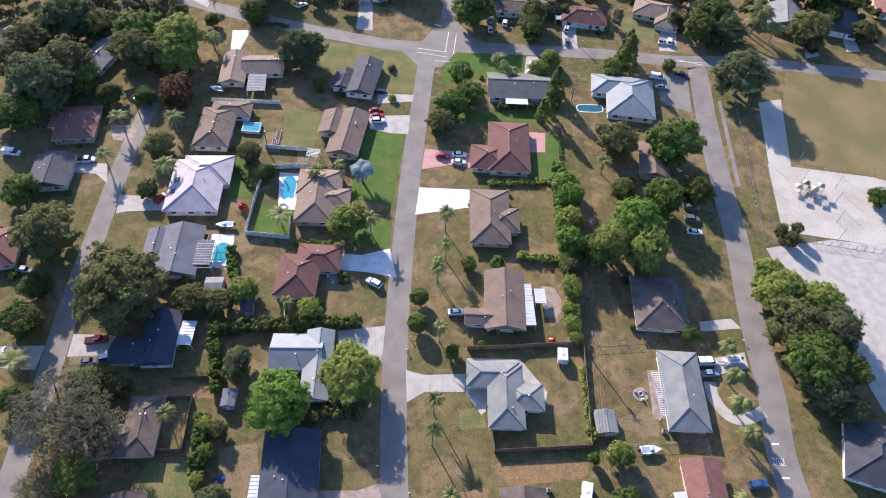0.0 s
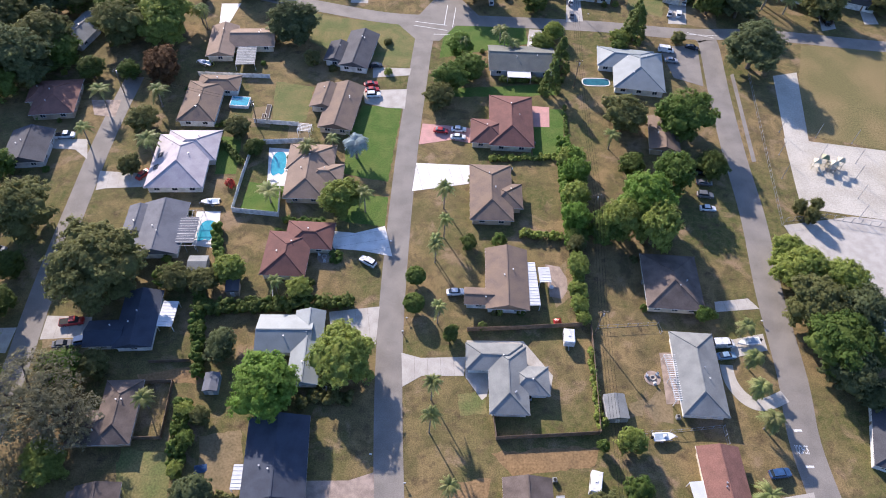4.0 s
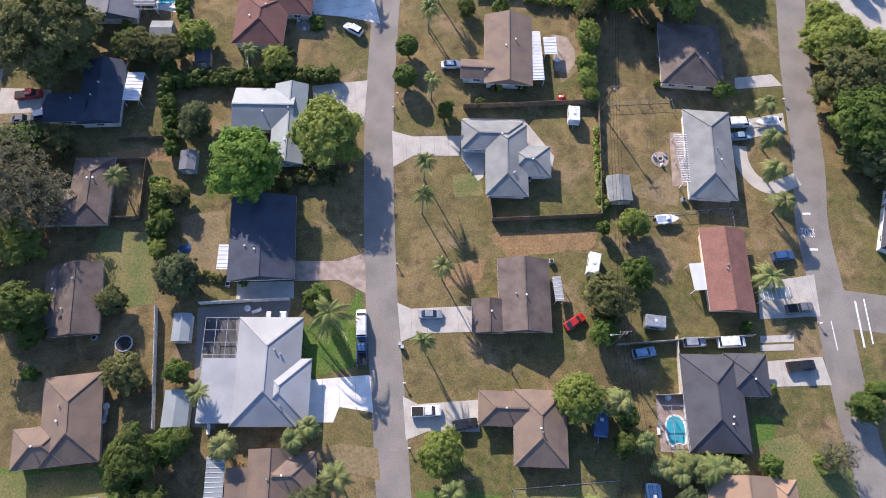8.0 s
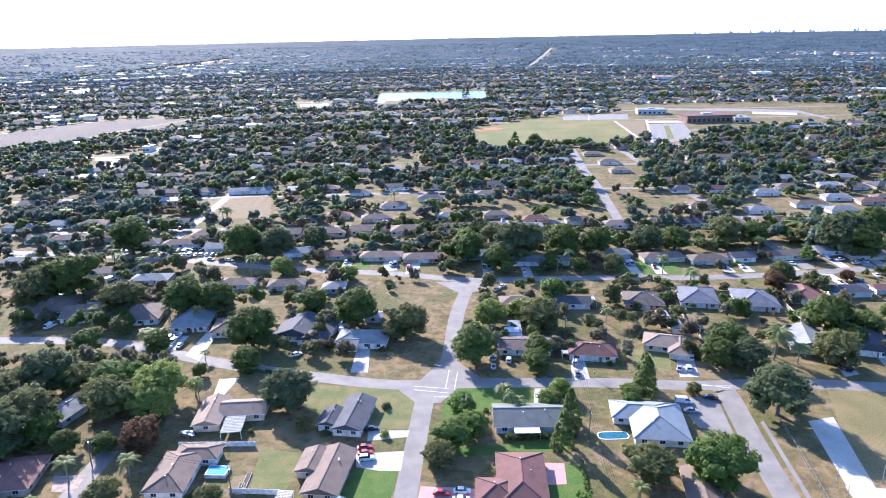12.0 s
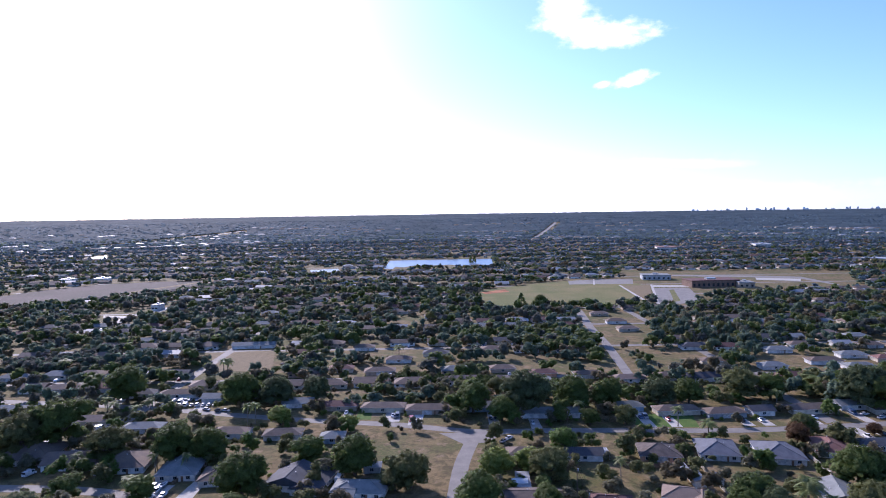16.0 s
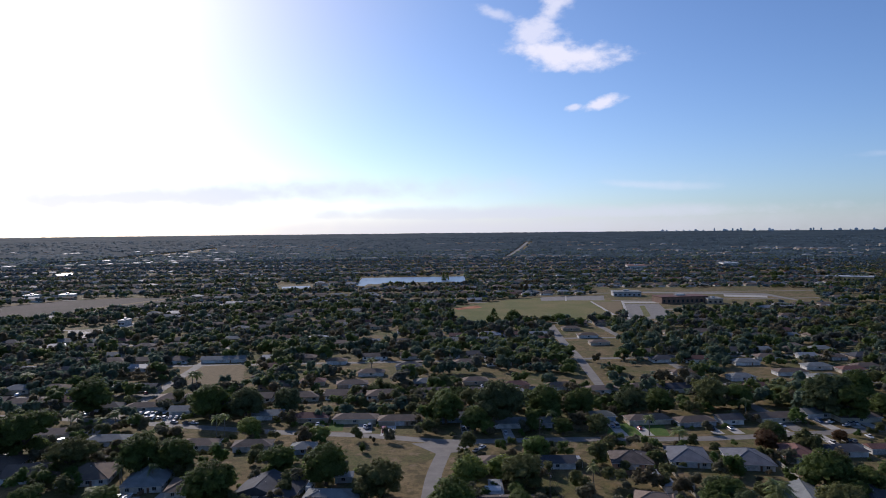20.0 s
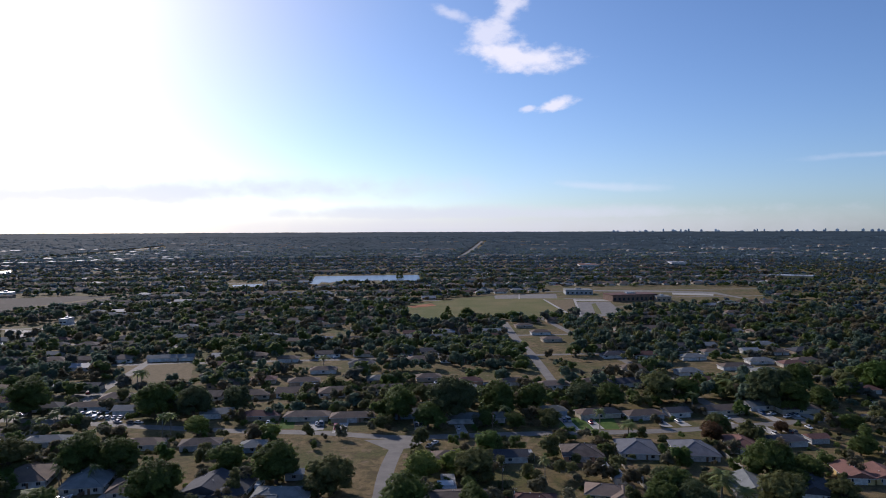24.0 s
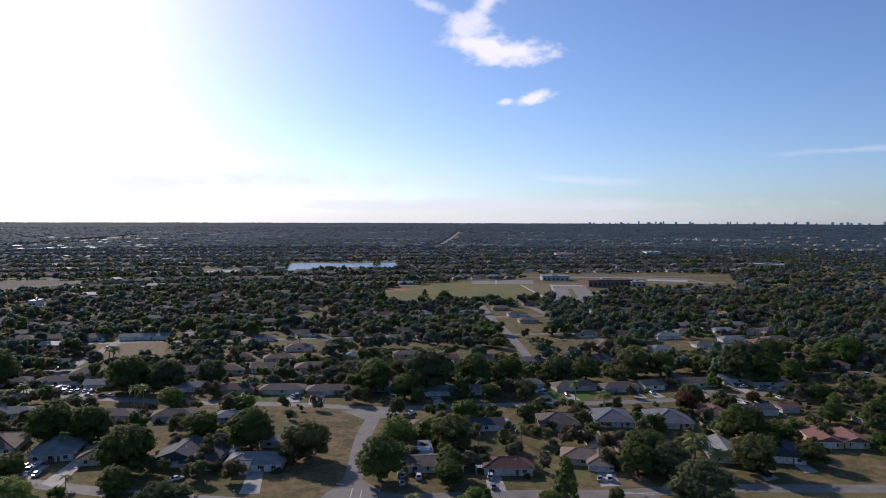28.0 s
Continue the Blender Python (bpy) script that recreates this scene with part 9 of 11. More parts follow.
car('van', 'white', -156.2, 269.2, 69.6, 'white van on a concrete drive')
car('sedan', 'white', -155.6, 278.1, 75.6)
car('van', 'white', -156.4, 326.1, 52.2)
car('sedan', 'white', -152.9, 329.2, 63.5)
car('sedan', 'silver', -165.6, 340.5, 30.5)
car('pickup', 'white', -98.5, 250.6, 90.3)
car('sedan', 'silver', -151.8, 337.3, 55.0)
boat(-97.8, 255.8, 81.1)
fence([(16.2, 61.3), (16.5, 56.2), (27.6, 56.7), (39.1, 57.3)], h=1.8, style='wood')
fence([(39.1, 57.3), (40.0, 68.3), (41.2, 84.5)], h=1.8, style='wood')
fence([(11.4, 83.2), (21.4, 83.6), (39.7, 84.7)], h=1.8, style='wood', label='dark wooden board fence')
fence([(42.8, 84.1), (57.6, 85.1), (57.9, 82.5)], h=1.3, style='chain', label='grey chain-link fence rails')
fence([(45.9, 57.3), (56.8, 57.8), (66.6, 58.8), (66.5, 54.6)], h=1.3, style='chain', label='grey chain-link fence rails')
fence([(-61.5, 69.4), (-54.5, 69.8), (-54.0, 56.6), (-60.7, 56.6)], h=1.5, style='wood')
fence([(-48.3, 38.1), (-47.1, 26.7), (-45.9, 15.5)], h=1.8, style='white', label='white vinyl board fence')
fence([(-40.3, 38.7), (-32.4, 39.1), (-23.4, 39.5)], h=1.8, style='white', label='white vinyl board fence')
fence([(-38.4, 128.7), (-37.7, 118.9), (-50.2, 120.4), (-49.5, 133.7), (-48.4, 146.8), (-33.8, 147.8)], h=1.9, style='white', label='white vinyl privacy fence')
fence([(-61.0, 74.7), (-51.9, 75.1)], h=1.2, style='wood', label='low wooden rail fence')
fence([(51.2, 31.6), (50.4, 20.5), (45.8, 20.5)], h=1.5, style='pale', label='pale board fence')
fence([(17.8, 0.0), (17.8, 4.3), (27.0, 4.8), (36.8, 5.4)], h=1.4, style='chain', label='green-grey chain-link fence rails')
fence([(39.4, 30.1), (51.7, 30.9), (66.4, 31.7)], h=1.6, style='pale', label='pale board fence')
fence([(-36.1, 95.5), (-35.5, 92.0)], h=1.6, style='white', label='short white vinyl fence')
fence([(77.7, 268.8), (93.3, 266.0), (107.0, 268.2)], h=1.8, style='wood')
fence([(110.5, 288.9), (107.7, 257.6), (107.9, 238.1)], h=1.6, style='pale', label='pale board fence between gardens')
fence([(156.3, 284.5), (153.8, 256.6)], h=1.6, style='pale', label='pale board fence between gardens')
fence([(-95.2, 257.2), (-89.3, 274.0)], h=1.6, style='wood')
fence([(109.7, 183.6), (103.1, 142.3), (99.2, 117.2)], h=1.2, style='chain', label='chain-link fence along a field')
fence([(-49.7, 156.3), (-36.3, 155.1)], h=1.6, style='white', label='white vinyl board fence')
fence([(-70.7, 178.5), (-48.0, 177.7)], h=1.6, style='white', label='white vinyl board fence')
hedge([(-52.7, 89.2), (-40.5, 89.6), (-28.3, 90.4), (-16.0, 91.0)], width=3.4, h=3.0, leaf='dark', label='long dark green hedge between gardens')
hedge([(-53.2, 94.0), (-51.6, 82.3), (-48.9, 70.4)], width=2.6, h=3.6, leaf='green')
hedge([(40.0, 78.3), (39.7, 68.3), (39.4, 58.3)], width=1.3, h=1.8, leaf='lime', label='narrow yellow-green hedge along a fence')
hedge([(40.4, 103.7), (40.0, 94.3), (39.9, 85.5)], width=2.4, h=3.2, leaf='lime', label='tall yellow-green hedge along a lane')
hedge([(-36.0, 43.4), (-42.7, 45.6)], width=1.5, h=1.2, leaf='olive', label='low dry hedge')
hedge([(-50.6, 65.0), (-49.8, 50.6)], width=3.2, h=3.4, leaf='green', label='overgrown green hedge between gardens')
hedge([(-24.0, 66.2), (-15.0, 65.2)], width=2.6, h=2.4, leaf='olive', label='olive-green hedge')
hedge([(-45.0, 13.6), (-39.2, 14.6)], width=2.4, h=2.2, leaf='dark', label='dark overgrown hedge')
hedge([(46.1, 7.2), (59.9, 8.3)], width=2.6, h=2.4, leaf='green', label='leafy green hedge behind a house')
hedge([(19.9, 141.7), (41.6, 142.6)], width=2.0, h=1.5, leaf='lime')
hedge([(26.7, 113.1), (37.8, 112.0)], width=2.0, h=2.2, leaf='lime', label='yellow-green hedge behind a house')
hedge([(25.5, 177.6), (46.9, 178.2)], width=1.8, h=2.2, leaf='dark', label='dark hedge behind a long house')
hedge([(-57.0, 146.6), (-50.5, 138.3)], width=1.6, h=1.8, leaf='dark')
hedge([(-53.3, 115.4), (-50.5, 103.7)], width=2.2, h=2.4, leaf='green', label='leafy planting beside a pool deck')
hedge([(-36.3, 117.3), (-25.1, 116.6)], width=1.6, h=1.8, leaf='green')
hedge([(45.4, 165.8), (43.5, 143.6)], width=0.9, h=1.0, leaf='green')
hedge([(-64.8, 224.5), (-50.4, 222.5)], width=1.4, h=1.6, leaf='green')
hedge([(26.0, 270.1), (50.4, 274.8)], width=4, h=4.5, leaf='lime', label='tall bright green hedge row')
hedge([(-19.5, 412.2), (77.4, 385.3)], width=12, h=5.5, leaf='dark', label='long dark belt of dense shrubs and small trees')
hedge([(-22.3, 33.2), (-21.4, 28.6)], width=1.2, h=1.0, leaf='green', label='low planting along a house')
hedge([(42.3, 148.6), (39.8, 108.5)], width=3.5, h=4.5, leaf='bright', label='tall bright green planting along a lane')
utility_pole(55.2, 243.5, 5, 10.5, False)
utility_pole(54.7, 222.3, 5, 10.5, False)
utility_pole(49.8, 175.9, 5, 10.5, False)
utility_pole(46.4, 118.7, 5, 10.5, False)
utility_pole(41.9, 82.3, 5, 10.5, False)
utility_pole(38.5, 30.3, 5, 10.5, True)
utility_pole(39.6, 0.8, 5, 10.5, False)
wire_run([(55.2, 243.5), (54.7, 222.3), (49.8, 175.9), (46.4, 118.7), (41.9, 82.3), (38.5, 30.3), (39.6, 0.8)])
wire_run([(64.4, 312.9), (55.2, 243.5)])
utility_pole(64.4, 312.9, 5)
utility_pole(-131.2, 173.9, 80, 9.5)
utility_pole(-91.8, 169.3, 80, 9.5)
utility_pole(-48.6, 154.8, 80, 9.5)
wire_run([(-131.2, 173.9), (-91.8, 169.3), (-48.6, 154.8)], 9.1, (-0.5, 0.5))
mailbox(-3.9, 82.6, 0)
mailbox(-2.8, 46.6, 0)
mailbox(-1.3, 23.1, 0)
mailbox(-0.4, 11.5, 0)
mailbox(-10.0, 52.7, 0)
mailbox(83.3, 85.7, 0)
mailbox(80.2, 34.0, 0)
mailbox(-3.0, 86.3, 0)
mailbox(-7.4, 109.9, 0)
mailbox(-26.8, 222.6, 0)
mailbox(60.5, 216.0, 0)
mailbox(-37.2, 231.8, 0)
bin_cart(-2.1, 30.6)
bin_cart(-1.7, 30.0)
bin_cart(-18.8, 17.0)
bin_cart(11.7, 92.1)
bin_cart(-23.6, 21.3)
play_post(111.0, 155.3, 5.6)
play_post(121.6, 153.0, 5.6)
play_post(132.0, 150.5, 5.6)
play_post(144.3, 148.2, 5.6)
play_post(107.6, 145.2, 5.6)
play_post(105.2, 135.3, 5.6)
play_post(129.8, 141.9, 5.6)
play_post(127.1, 135.3, 5.6)
play_post(124.8, 127.7, 5.6)
play_post(122.1, 120.2, 5.6)
play_post(139.9, 131.8, 5.6)
play_post(134.7, 117.0, 5.6)
play_post(119.7, 144.2, 5.6)
playground(119.4, 139.7, -20)
marking(3.8, 209.9, -10.4, 11.6, 0.22)
marking(3.6, 207.2, -13.5, 12.0, 0.22)
marking(9.2, 215.4, -97.0, 13.2, 0.22)
marking(12.1, 213.9, -97.1, 12.6, 0.22)
marking(6.0, 226.0, -21.2, 2.8, 0.5)
marking(83.0, 58.0, -0.4, 1.8, 0.5)
marking(82.8, 49.9, -0.5, 1.8, 0.5)
marking(88.7, 34.1, -92.3, 9.5, 0.4)
marking(90.6, 34.6, -92.2, 9.3, 0.3)
marking(83.0, 31.8, -90.0, 5.9, 0.2)
marking(99.2, 205.7, -19.0, 9.4, 0.22)
marking(99.1, 206.0, -4.3, 12.6, 0.22)
marking(7.4, 203.4, 177.2, 5.5, 0.22)
road_word('SCHOOL', 82.4, 53.8, 175.4, 0.74, 3.8)
sheet('bare_patch', ragged([(-46.3, 57.0), (-38.0, 58.7), (-36.5, 52.7), (-36.1, 44.4), (-41.2, 43.2), (-44.8, 49.1)], 1.2, 0.8), DIRT, 0.012, 'bare sandy patch worn into grass', 'ground')
sheet('bare_patch', ragged([(50.4, 64.3), (54.6, 68.4), (56.5, 64.4), (55.8, 59.7), (51.7, 60.4)], 1.2, 0.8), DIRT, 0.012, 'bare sandy patch worn into grass', 'ground')
sheet('bare_patch', ragged([(5.9, 46.6), (15.0, 47.8), (13.6, 43.0), (6.9, 41.9)], 1.2, 0.8), EARTH, 0.012, 'bare sandy patch worn into grass', 'ground')
sheet('bare_patch', ragged([(46.8, 64.3), (50.6, 65.7), (49.5, 61.7), (46.4, 61.0)], 1.2, 0.8), DIRT, 0.012, 'bare sandy patch worn into grass', 'ground')
sheet('bare_patch', ragged([(-50.7, 163.5), (-45.4, 164.4), (-45.0, 154.4), (-50.9, 154.8)], 1.2, 0.8), DIRT, 0.012, 'bare sandy patch worn into grass', 'ground')
sheet('bare_patch', ragged([(-39.1, 156.6), (-32.9, 156.7), (-33.1, 149.6), (-39.2, 149.9)], 1.2, 0.8), DIRT, 0.012, 'bare sandy patch worn into grass', 'ground')
sheet('bare_patch', ragged([(-63.1, 71.8), (-49.5, 73.9), (-46.6, 69.2), (-54.7, 69.8), (-61.6, 69.8)], 1.2, 0.8), EARTH, 0.012, 'bare sandy patch worn into grass', 'ground')
sheet('bare_patch', ragged([(32.2, 97.0), (37.7, 104.5), (37.8, 93.5), (33.6, 89.9)], 1.2, 0.8), DIRT, 0.012, 'bare sandy patch worn into grass', 'ground')
sheet('bare_patch', ragged([(15.2, 53.3), (38.6, 54.6), (36.9, 50.2), (19.5, 48.4)], 1.2, 0.8), EARTH, 0.012, 'bare sandy patch worn into grass', 'ground')
sheet('bare_patch', ragged([(98.6, 224.6), (108.5, 219.8), (106.1, 209.8), (95.7, 212.2)], 1.2, 0.8), DIRT, 0.012, 'bare sandy patch worn into grass', 'ground')
fence([(100.6, 118.6), (112.1, 120.0), (133.4, 115.6), (150.0, 112.0)], h=1.8, style='chain', label='chain-link fence between a playground and a car park')
trampoline(-53.3, 31.0, 1.5)
fire_pit(53.5, 70.8)
fire_pit(-24.3, 105.3)
cooling_unit(-23.2, 27.6)
cooling_unit(26.5, 89.5)
cooling_unit(24.6, 65.6)
cooling_unit(28.0, 47.2)
cooling_unit(57.0, 61.0)
cooling_unit(-35.4, 42.6)
cooling_unit(-22.6, 130.3)
cooling_unit(26.2, 137.3)
cooling_unit(33.9, 148.4)
cooling_unit(-58.9, 32.2)
cooling_unit(51.7, 9.7)
cooling_unit(-22.0, 106.9)
cooling_unit(-34.1, 21.4)
cooling_unit(-20.9, 68.0)
cooling_unit(56.7, 97.6)
tarp(-44.7, 50.2, 10, 2.6, 1.8)
tarp(33.4, 86.1, 10, 2.0, 1.5, 0.9, 'red')
patio_set(33.0, 95.7)
patio_set(-45.9, 12.6)
patio_set(-31.2, 37.7)
patio_set(-54.7, 19.6)
patio_set(-54.9, 17.1)
patio_set(-37.7, 136.2)
patio_set(47.9, 20.0)
patio_set(58.3, 69.8)
patio_set(-36.4, 17.9)
lounger(-29.5, 37.3, 20)
lounger(-54.8, 18.1, 80)
lounger(-41.4, 132.7, 10)
lounger(-36.3, 15.4, 90)
lounger(-54.1, 109.4, 0)
lounger(45.5, 14.3, 90)
shed(-45.4, 94.6, 4, 3.0, 3.2, 2.3, 'dark', 'tan', 'small dark-roofed garden shed beside a hedge')
sheet('lawn', [(64.5, 12.0), (71.7, 13.2), (77.0, 6.5), (76.4, -1.6), (67.6, -1.8), (66.6, 6.0)], LAWN_PALE, 0.034, 'pale green front lawn of a tan house', 'lawn')
garden_bed(-46.4, 161.3, -90.9, 6.2, 1.4)
garden_bed(-47.2, 157.9, -89.2, 4.5, 1.4)
solar_array(-72.7, 133.8, 3.32, -87.0, 19.8, 2, 1)
solar_array(-72.4, 138.4, 3.51, -87.0, 19.8, 2, 1)
sheet('driveway', [(-18.6, 345.3), (-14.0, 345.3), (-13.7, 330.7), (-18.9, 330.7)], CONCRETE, 0.04, 'pale concrete driveway of a suburban house', 'driveway')
car('sedan', 'white', -17.4, 339.3, -88.5)
car('van', 'grey', -15.2, 338.2, -88.8)
sheet('driveway', [(-9.1, 340.8), (-4.5, 340.8), (-4.2, 324.8), (-9.4, 324.8)], CONCRETE, 0.04, 'pale concrete driveway of a suburban house', 'driveway')
car('van', 'red', -7.9, 331.7, -90.3)
sheet('driveway', [(29.6, 343.6), (34.2, 343.6), (34.5, 317.0), (29.3, 317.0)], CONCRETE, 0.04, 'pale concrete driveway of a suburban house', 'driveway')
car('sedan', 'black', 30.8, 332.0, -86.8)
car('van', 'silver', 33.0, 330.8, -90.6)
sheet('driveway', [(48.9, 331.6), (53.5, 331.6), (53.8, 316.4), (48.6, 316.4)], CONCRETE, 0.04, 'pale concrete driveway of a suburban house', 'driveway')
car('sedan', 'white', 50.1, 324.0, -90.7)
sheet('driveway', [(102.2, 340.1), (106.8, 340.1), (107.1, 315.8), (101.9, 315.8)], CONCRETE, 0.04, 'pale concrete driveway of a suburban house', 'driveway')
car('sedan', 'blue', 103.4, 330.4, -92.3)
car('van', 'silver', 105.6, 330.8, -88.9)
sheet('driveway', [(114.1, 332.6), (118.7, 332.6), (119.0, 315.8), (113.8, 315.8)], CONCRETE, 0.04, 'pale concrete driveway of a suburban house', 'driveway')
car('sedan', 'red', 115.3, 325.8, -89.0)
sheet('driveway', [(147.9, 327.3), (152.5, 327.3), (152.8, 315.8), (147.6, 315.8)], CONCRETE, 0.04, 'pale concrete driveway of a suburban house', 'driveway')
car('van', 'black', 149.1, 323.1, -88.5)
sheet('driveway', [(157.3, 329.6), (161.9, 329.6), (162.2, 315.8), (157.0, 315.8)], CONCRETE, 0.04, 'pale concrete driveway of a suburban house', 'driveway')
car('sedan', 'silver', 158.5, 323.0, -89.3)
sheet('driveway', [(179.8, 331.4), (184.4, 331.4), (184.7, 316.3), (179.5, 316.3)], CONCRETE, 0.04, 'pale concrete driveway of a suburban house', 'driveway')
sheet('driveway', [(205.9, 337.2), (210.5, 337.2), (210.8, 318.8), (205.6, 318.8)], CONCRETE, 0.04, 'pale concrete driveway of a suburban house', 'driveway')
car('van', 'blue', 207.1, 331.6, -88.9)
sheet('driveway', [(218.8, 328.5), (223.4, 328.5), (223.7, 320.6), (218.5, 320.6)], CONCRETE, 0.04, 'pale concrete driveway of a suburban house', 'driveway')
car('sedan', 'silver', 220.0, 326.3, -88.8)
car('pickup', 'white', 222.2, 326.3, -91.4)
sheet('driveway', [(-42.6, 349.0), (-38.0, 349.0), (-37.7, 335.4), (-42.9, 335.4)], CONCRETE, 0.04, 'pale concrete driveway of a suburban house', 'driveway')
car('sedan', 'white', -41.4, 344.9, -89.0)
sheet('driveway', [(-75.9, 355.8), (-71.3, 355.8), (-71.0, 341.3), (-76.2, 341.3)], CONCRETE, 0.04, 'pale concrete driveway of a suburban house', 'driveway')
car('pickup', 'white', -74.7, 350.6, -91.1)
sheet('driveway', [(-122.8, 367.8), (-118.2, 367.8), (-117.9, 355.1), (-123.1, 355.1)], CONCRETE, 0.04, 'pale concrete driveway of a suburban house', 'driveway')
sheet('driveway', [(-135.7, 377.3), (-131.1, 377.3), (-130.8, 361.4), (-136.0, 361.4)], CONCRETE, 0.04, 'pale concrete driveway of a suburban house', 'driveway')
car('van', 'white', -134.5, 368.3, -87.8)
car('pickup', 'white', -132.3, 371.5, -89.1)
sheet('driveway', [(-171.4, 379.1), (-166.8, 379.1), (-166.5, 366.4), (-171.7, 366.4)], CONCRETE, 0.04, 'pale concrete driveway of a suburban house', 'driveway')
car('pickup', 'blue', -170.2, 374.5, -90.7)
car('pickup', 'white', -168.0, 375.7, -92.6)
sheet('driveway', [(-225.2, 361.0), (-220.6, 361.0), (-220.3, 371.8), (-225.5, 371.8)], CONCRETE, 0.04, 'pale concrete driveway of a suburban house', 'driveway')
car('pickup', 'silver', -224.0, 363.9, 93.2)
sheet('driveway', [(-161.5, 329.9), (-156.9, 329.9), (-156.6, 315.8), (-161.8, 315.8)], CONCRETE, 0.04, 'pale concrete driveway of a suburban house', 'driveway')
sheet('driveway', [(191.9, 290.6), (196.5, 290.6), (196.8, 310.2), (191.6, 310.2)], CONCRETE, 0.04, 'pale concrete driveway of a suburban house', 'driveway')
car('pickup', 'white', 193.1, 297.3, 90.9)
sheet('driveway', [(-28.1, 424.1), (-23.5, 424.1), (-23.2, 417.8), (-28.4, 417.8)], CONCRETE, 0.04, 'pale concrete driveway of a suburban house', 'driveway')
car('van', 'grey', -26.9, 421.0, -93.1)
car('suv', 'white', -24.7, 422.0, -93.1)
sheet('driveway', [(47.6, 425.9), (52.2, 425.9), (52.5, 417.8), (47.3, 417.8)], CONCRETE, 0.04, 'pale concrete driveway of a suburban house', 'driveway')
car('sedan', 'silver', 48.8, 421.2, -90.5)
sheet('driveway', [(120.6, 407.1), (125.2, 407.1), (125.5, 412.2), (120.3, 412.2)], CONCRETE, 0.04, 'pale concrete driveway of a suburban house', 'driveway')
sheet('driveway', [(200.2, 293.2), (204.8, 293.2), (205.1, 310.2), (199.9, 310.2)], CONCRETE, 0.04, 'pale concrete driveway of a suburban house', 'driveway')
car('suv', 'black', 201.4, 300.2, 86.2)
car('suv', 'grey', 203.6, 299.5, 86.3)
sheet('driveway', [(225.8, 343.6), (230.4, 343.6), (230.7, 320.1), (225.5, 320.1)], CONCRETE, 0.04, 'pale concrete driveway of a suburban house', 'driveway')
car('sedan', 'silver', 227.0, 337.6, -88.0)

for key in list(CARS):
    for o in (*CARS[key].children_recursive, CARS[key]):
        bpy.data.objects.remove(o)


# ---- the wide suburb and the far woods ----
def inside(x, y, poly):
    hit, n = False, len(poly)
    for i in range(n):
        (x0, y0), (x1, y1) = poly[i], poly[(i + 1) % n]
        if (y0 > y) != (y1 > y) and x < (x1 - x0) * (y - y0) / (y1 - y0) + x0:
            hit = not hit
    return hit


OPEN = []
OPEN.append([(56.5, 861.3), (119.5, 921.1), (189.5, 965.6), (257.7, 972.4), (273.3, 893.0), (248.6, 783.9), (211.9, 718.3), (142.4, 717.4), (81.4, 706.9), (50.6, 719.2)])
OPEN.append([(273.2, 858.8), (318.5, 859.4), (290.5, 742.3), (229.6, 694.2)])
OPEN.append([(289.0, 1100.9), (632.6, 1046.7), (516.6, 853.0), (314.8, 786.7), (248.2, 675.3), (252.5, 823.6)])
OPEN.append([(-89.2, 1140.0), (-102.9, 1424.0), (113.0, 1427.0), (101.0, 1200.0), (35.7, 1190.0), (-26.3, 1205.0), (-73.4, 1140.0)])
OPEN.append([(-214.0, 1136.4), (-237.2, 1256.2), (-172.5, 1245.6), (-158.7, 1149.3)])
OPEN.append([(-839.3, 1655.3), (-828.9, 1717.0), (-773.4, 1603.0), (-764.9, 1545.5)])
OPEN.append([(-565.3, 840.2), (-540.8, 932.2), (-496.9, 1005.4), (-421.9, 1035.4), (-348.2, 1042.0), (-335.0, 975.7), (-373.8, 885.3), (-419.4, 812.4), (-489.9, 729.5)])
OPEN.append([(-165.9, 504.8), (-116.3, 513.4), (-100.2, 438.7), (-138.6, 436.3)])
OPEN.append([(-22.5, 310.9), (15.2, 314.7), (5.9, 227.3), (-21.0, 223.6), (-15.2, 252.6), (-19.7, 275.9)])
OPEN.append([(-309.3, 625.7), (-290.5, 633.1), (-278.8, 771.1), (-294.9, 792.5), (-341.0, 705.2)])
OPEN.append([(-1203.3, 1819.1), (-1236.8, 1869.4), (-1157.5, 1982.7), (-876.6, 3088.9), (-834.7, 2984.4), (-1124.2, 1926.0)])
OPEN.append([(302, 2290), (470, 3000), (566, 3420), (596, 3420), (502, 3000), (332, 2290)])
OPEN.append([(148.9, 672), (196, 664), (180, 575.2), (176, 530), (149.1, 483.5), (134.3, 498.0)])
OPEN.append([(225.8, 466.9), (316.6, 457.7), (284.9, 407.9), (235.2, 399.1), (212.6, 433.0)])
OPEN.append([(-36.1, 652.5), (-8.1, 655.0), (-5.6, 598.0), (-32.8, 596.1)])
OPEN.append([(45.4, 464.7), (94.8, 455.1), (123.7, 432.6), (110.6, 423.8), (54.5, 439.0)])
OPEN.append([(152.6, 474.3), (193.2, 470.2), (184.3, 426.9), (142.5, 433.7)])
OPEN.append([(-68.4, 440.1), (-20.8, 455.1), (10.3, 479.9), (13.8, 451.9), (-15.4, 417.4), (-58.4, 421.2)])
OPEN.append([(-65.7, 505.6), (10.5, 497.7), (6.2, 462.0), (-61.8, 475.2)])
OPEN.append([(136.5, 686), (151.0, 686), (140.6, 581), (137.0, 514), (131.5, 457), (127.0, 412.0), (115.0, 412.0), (119.0, 457), (124.5, 514), (127.8, 581)])
BOXED = [(min(x for x, y in p), max(x for x, y in p), min(y for x, y in p), max(y for x, y in p), p) for p in OPEN + FOOTPRINTS]
rng_far = np.random.RandomState(77)


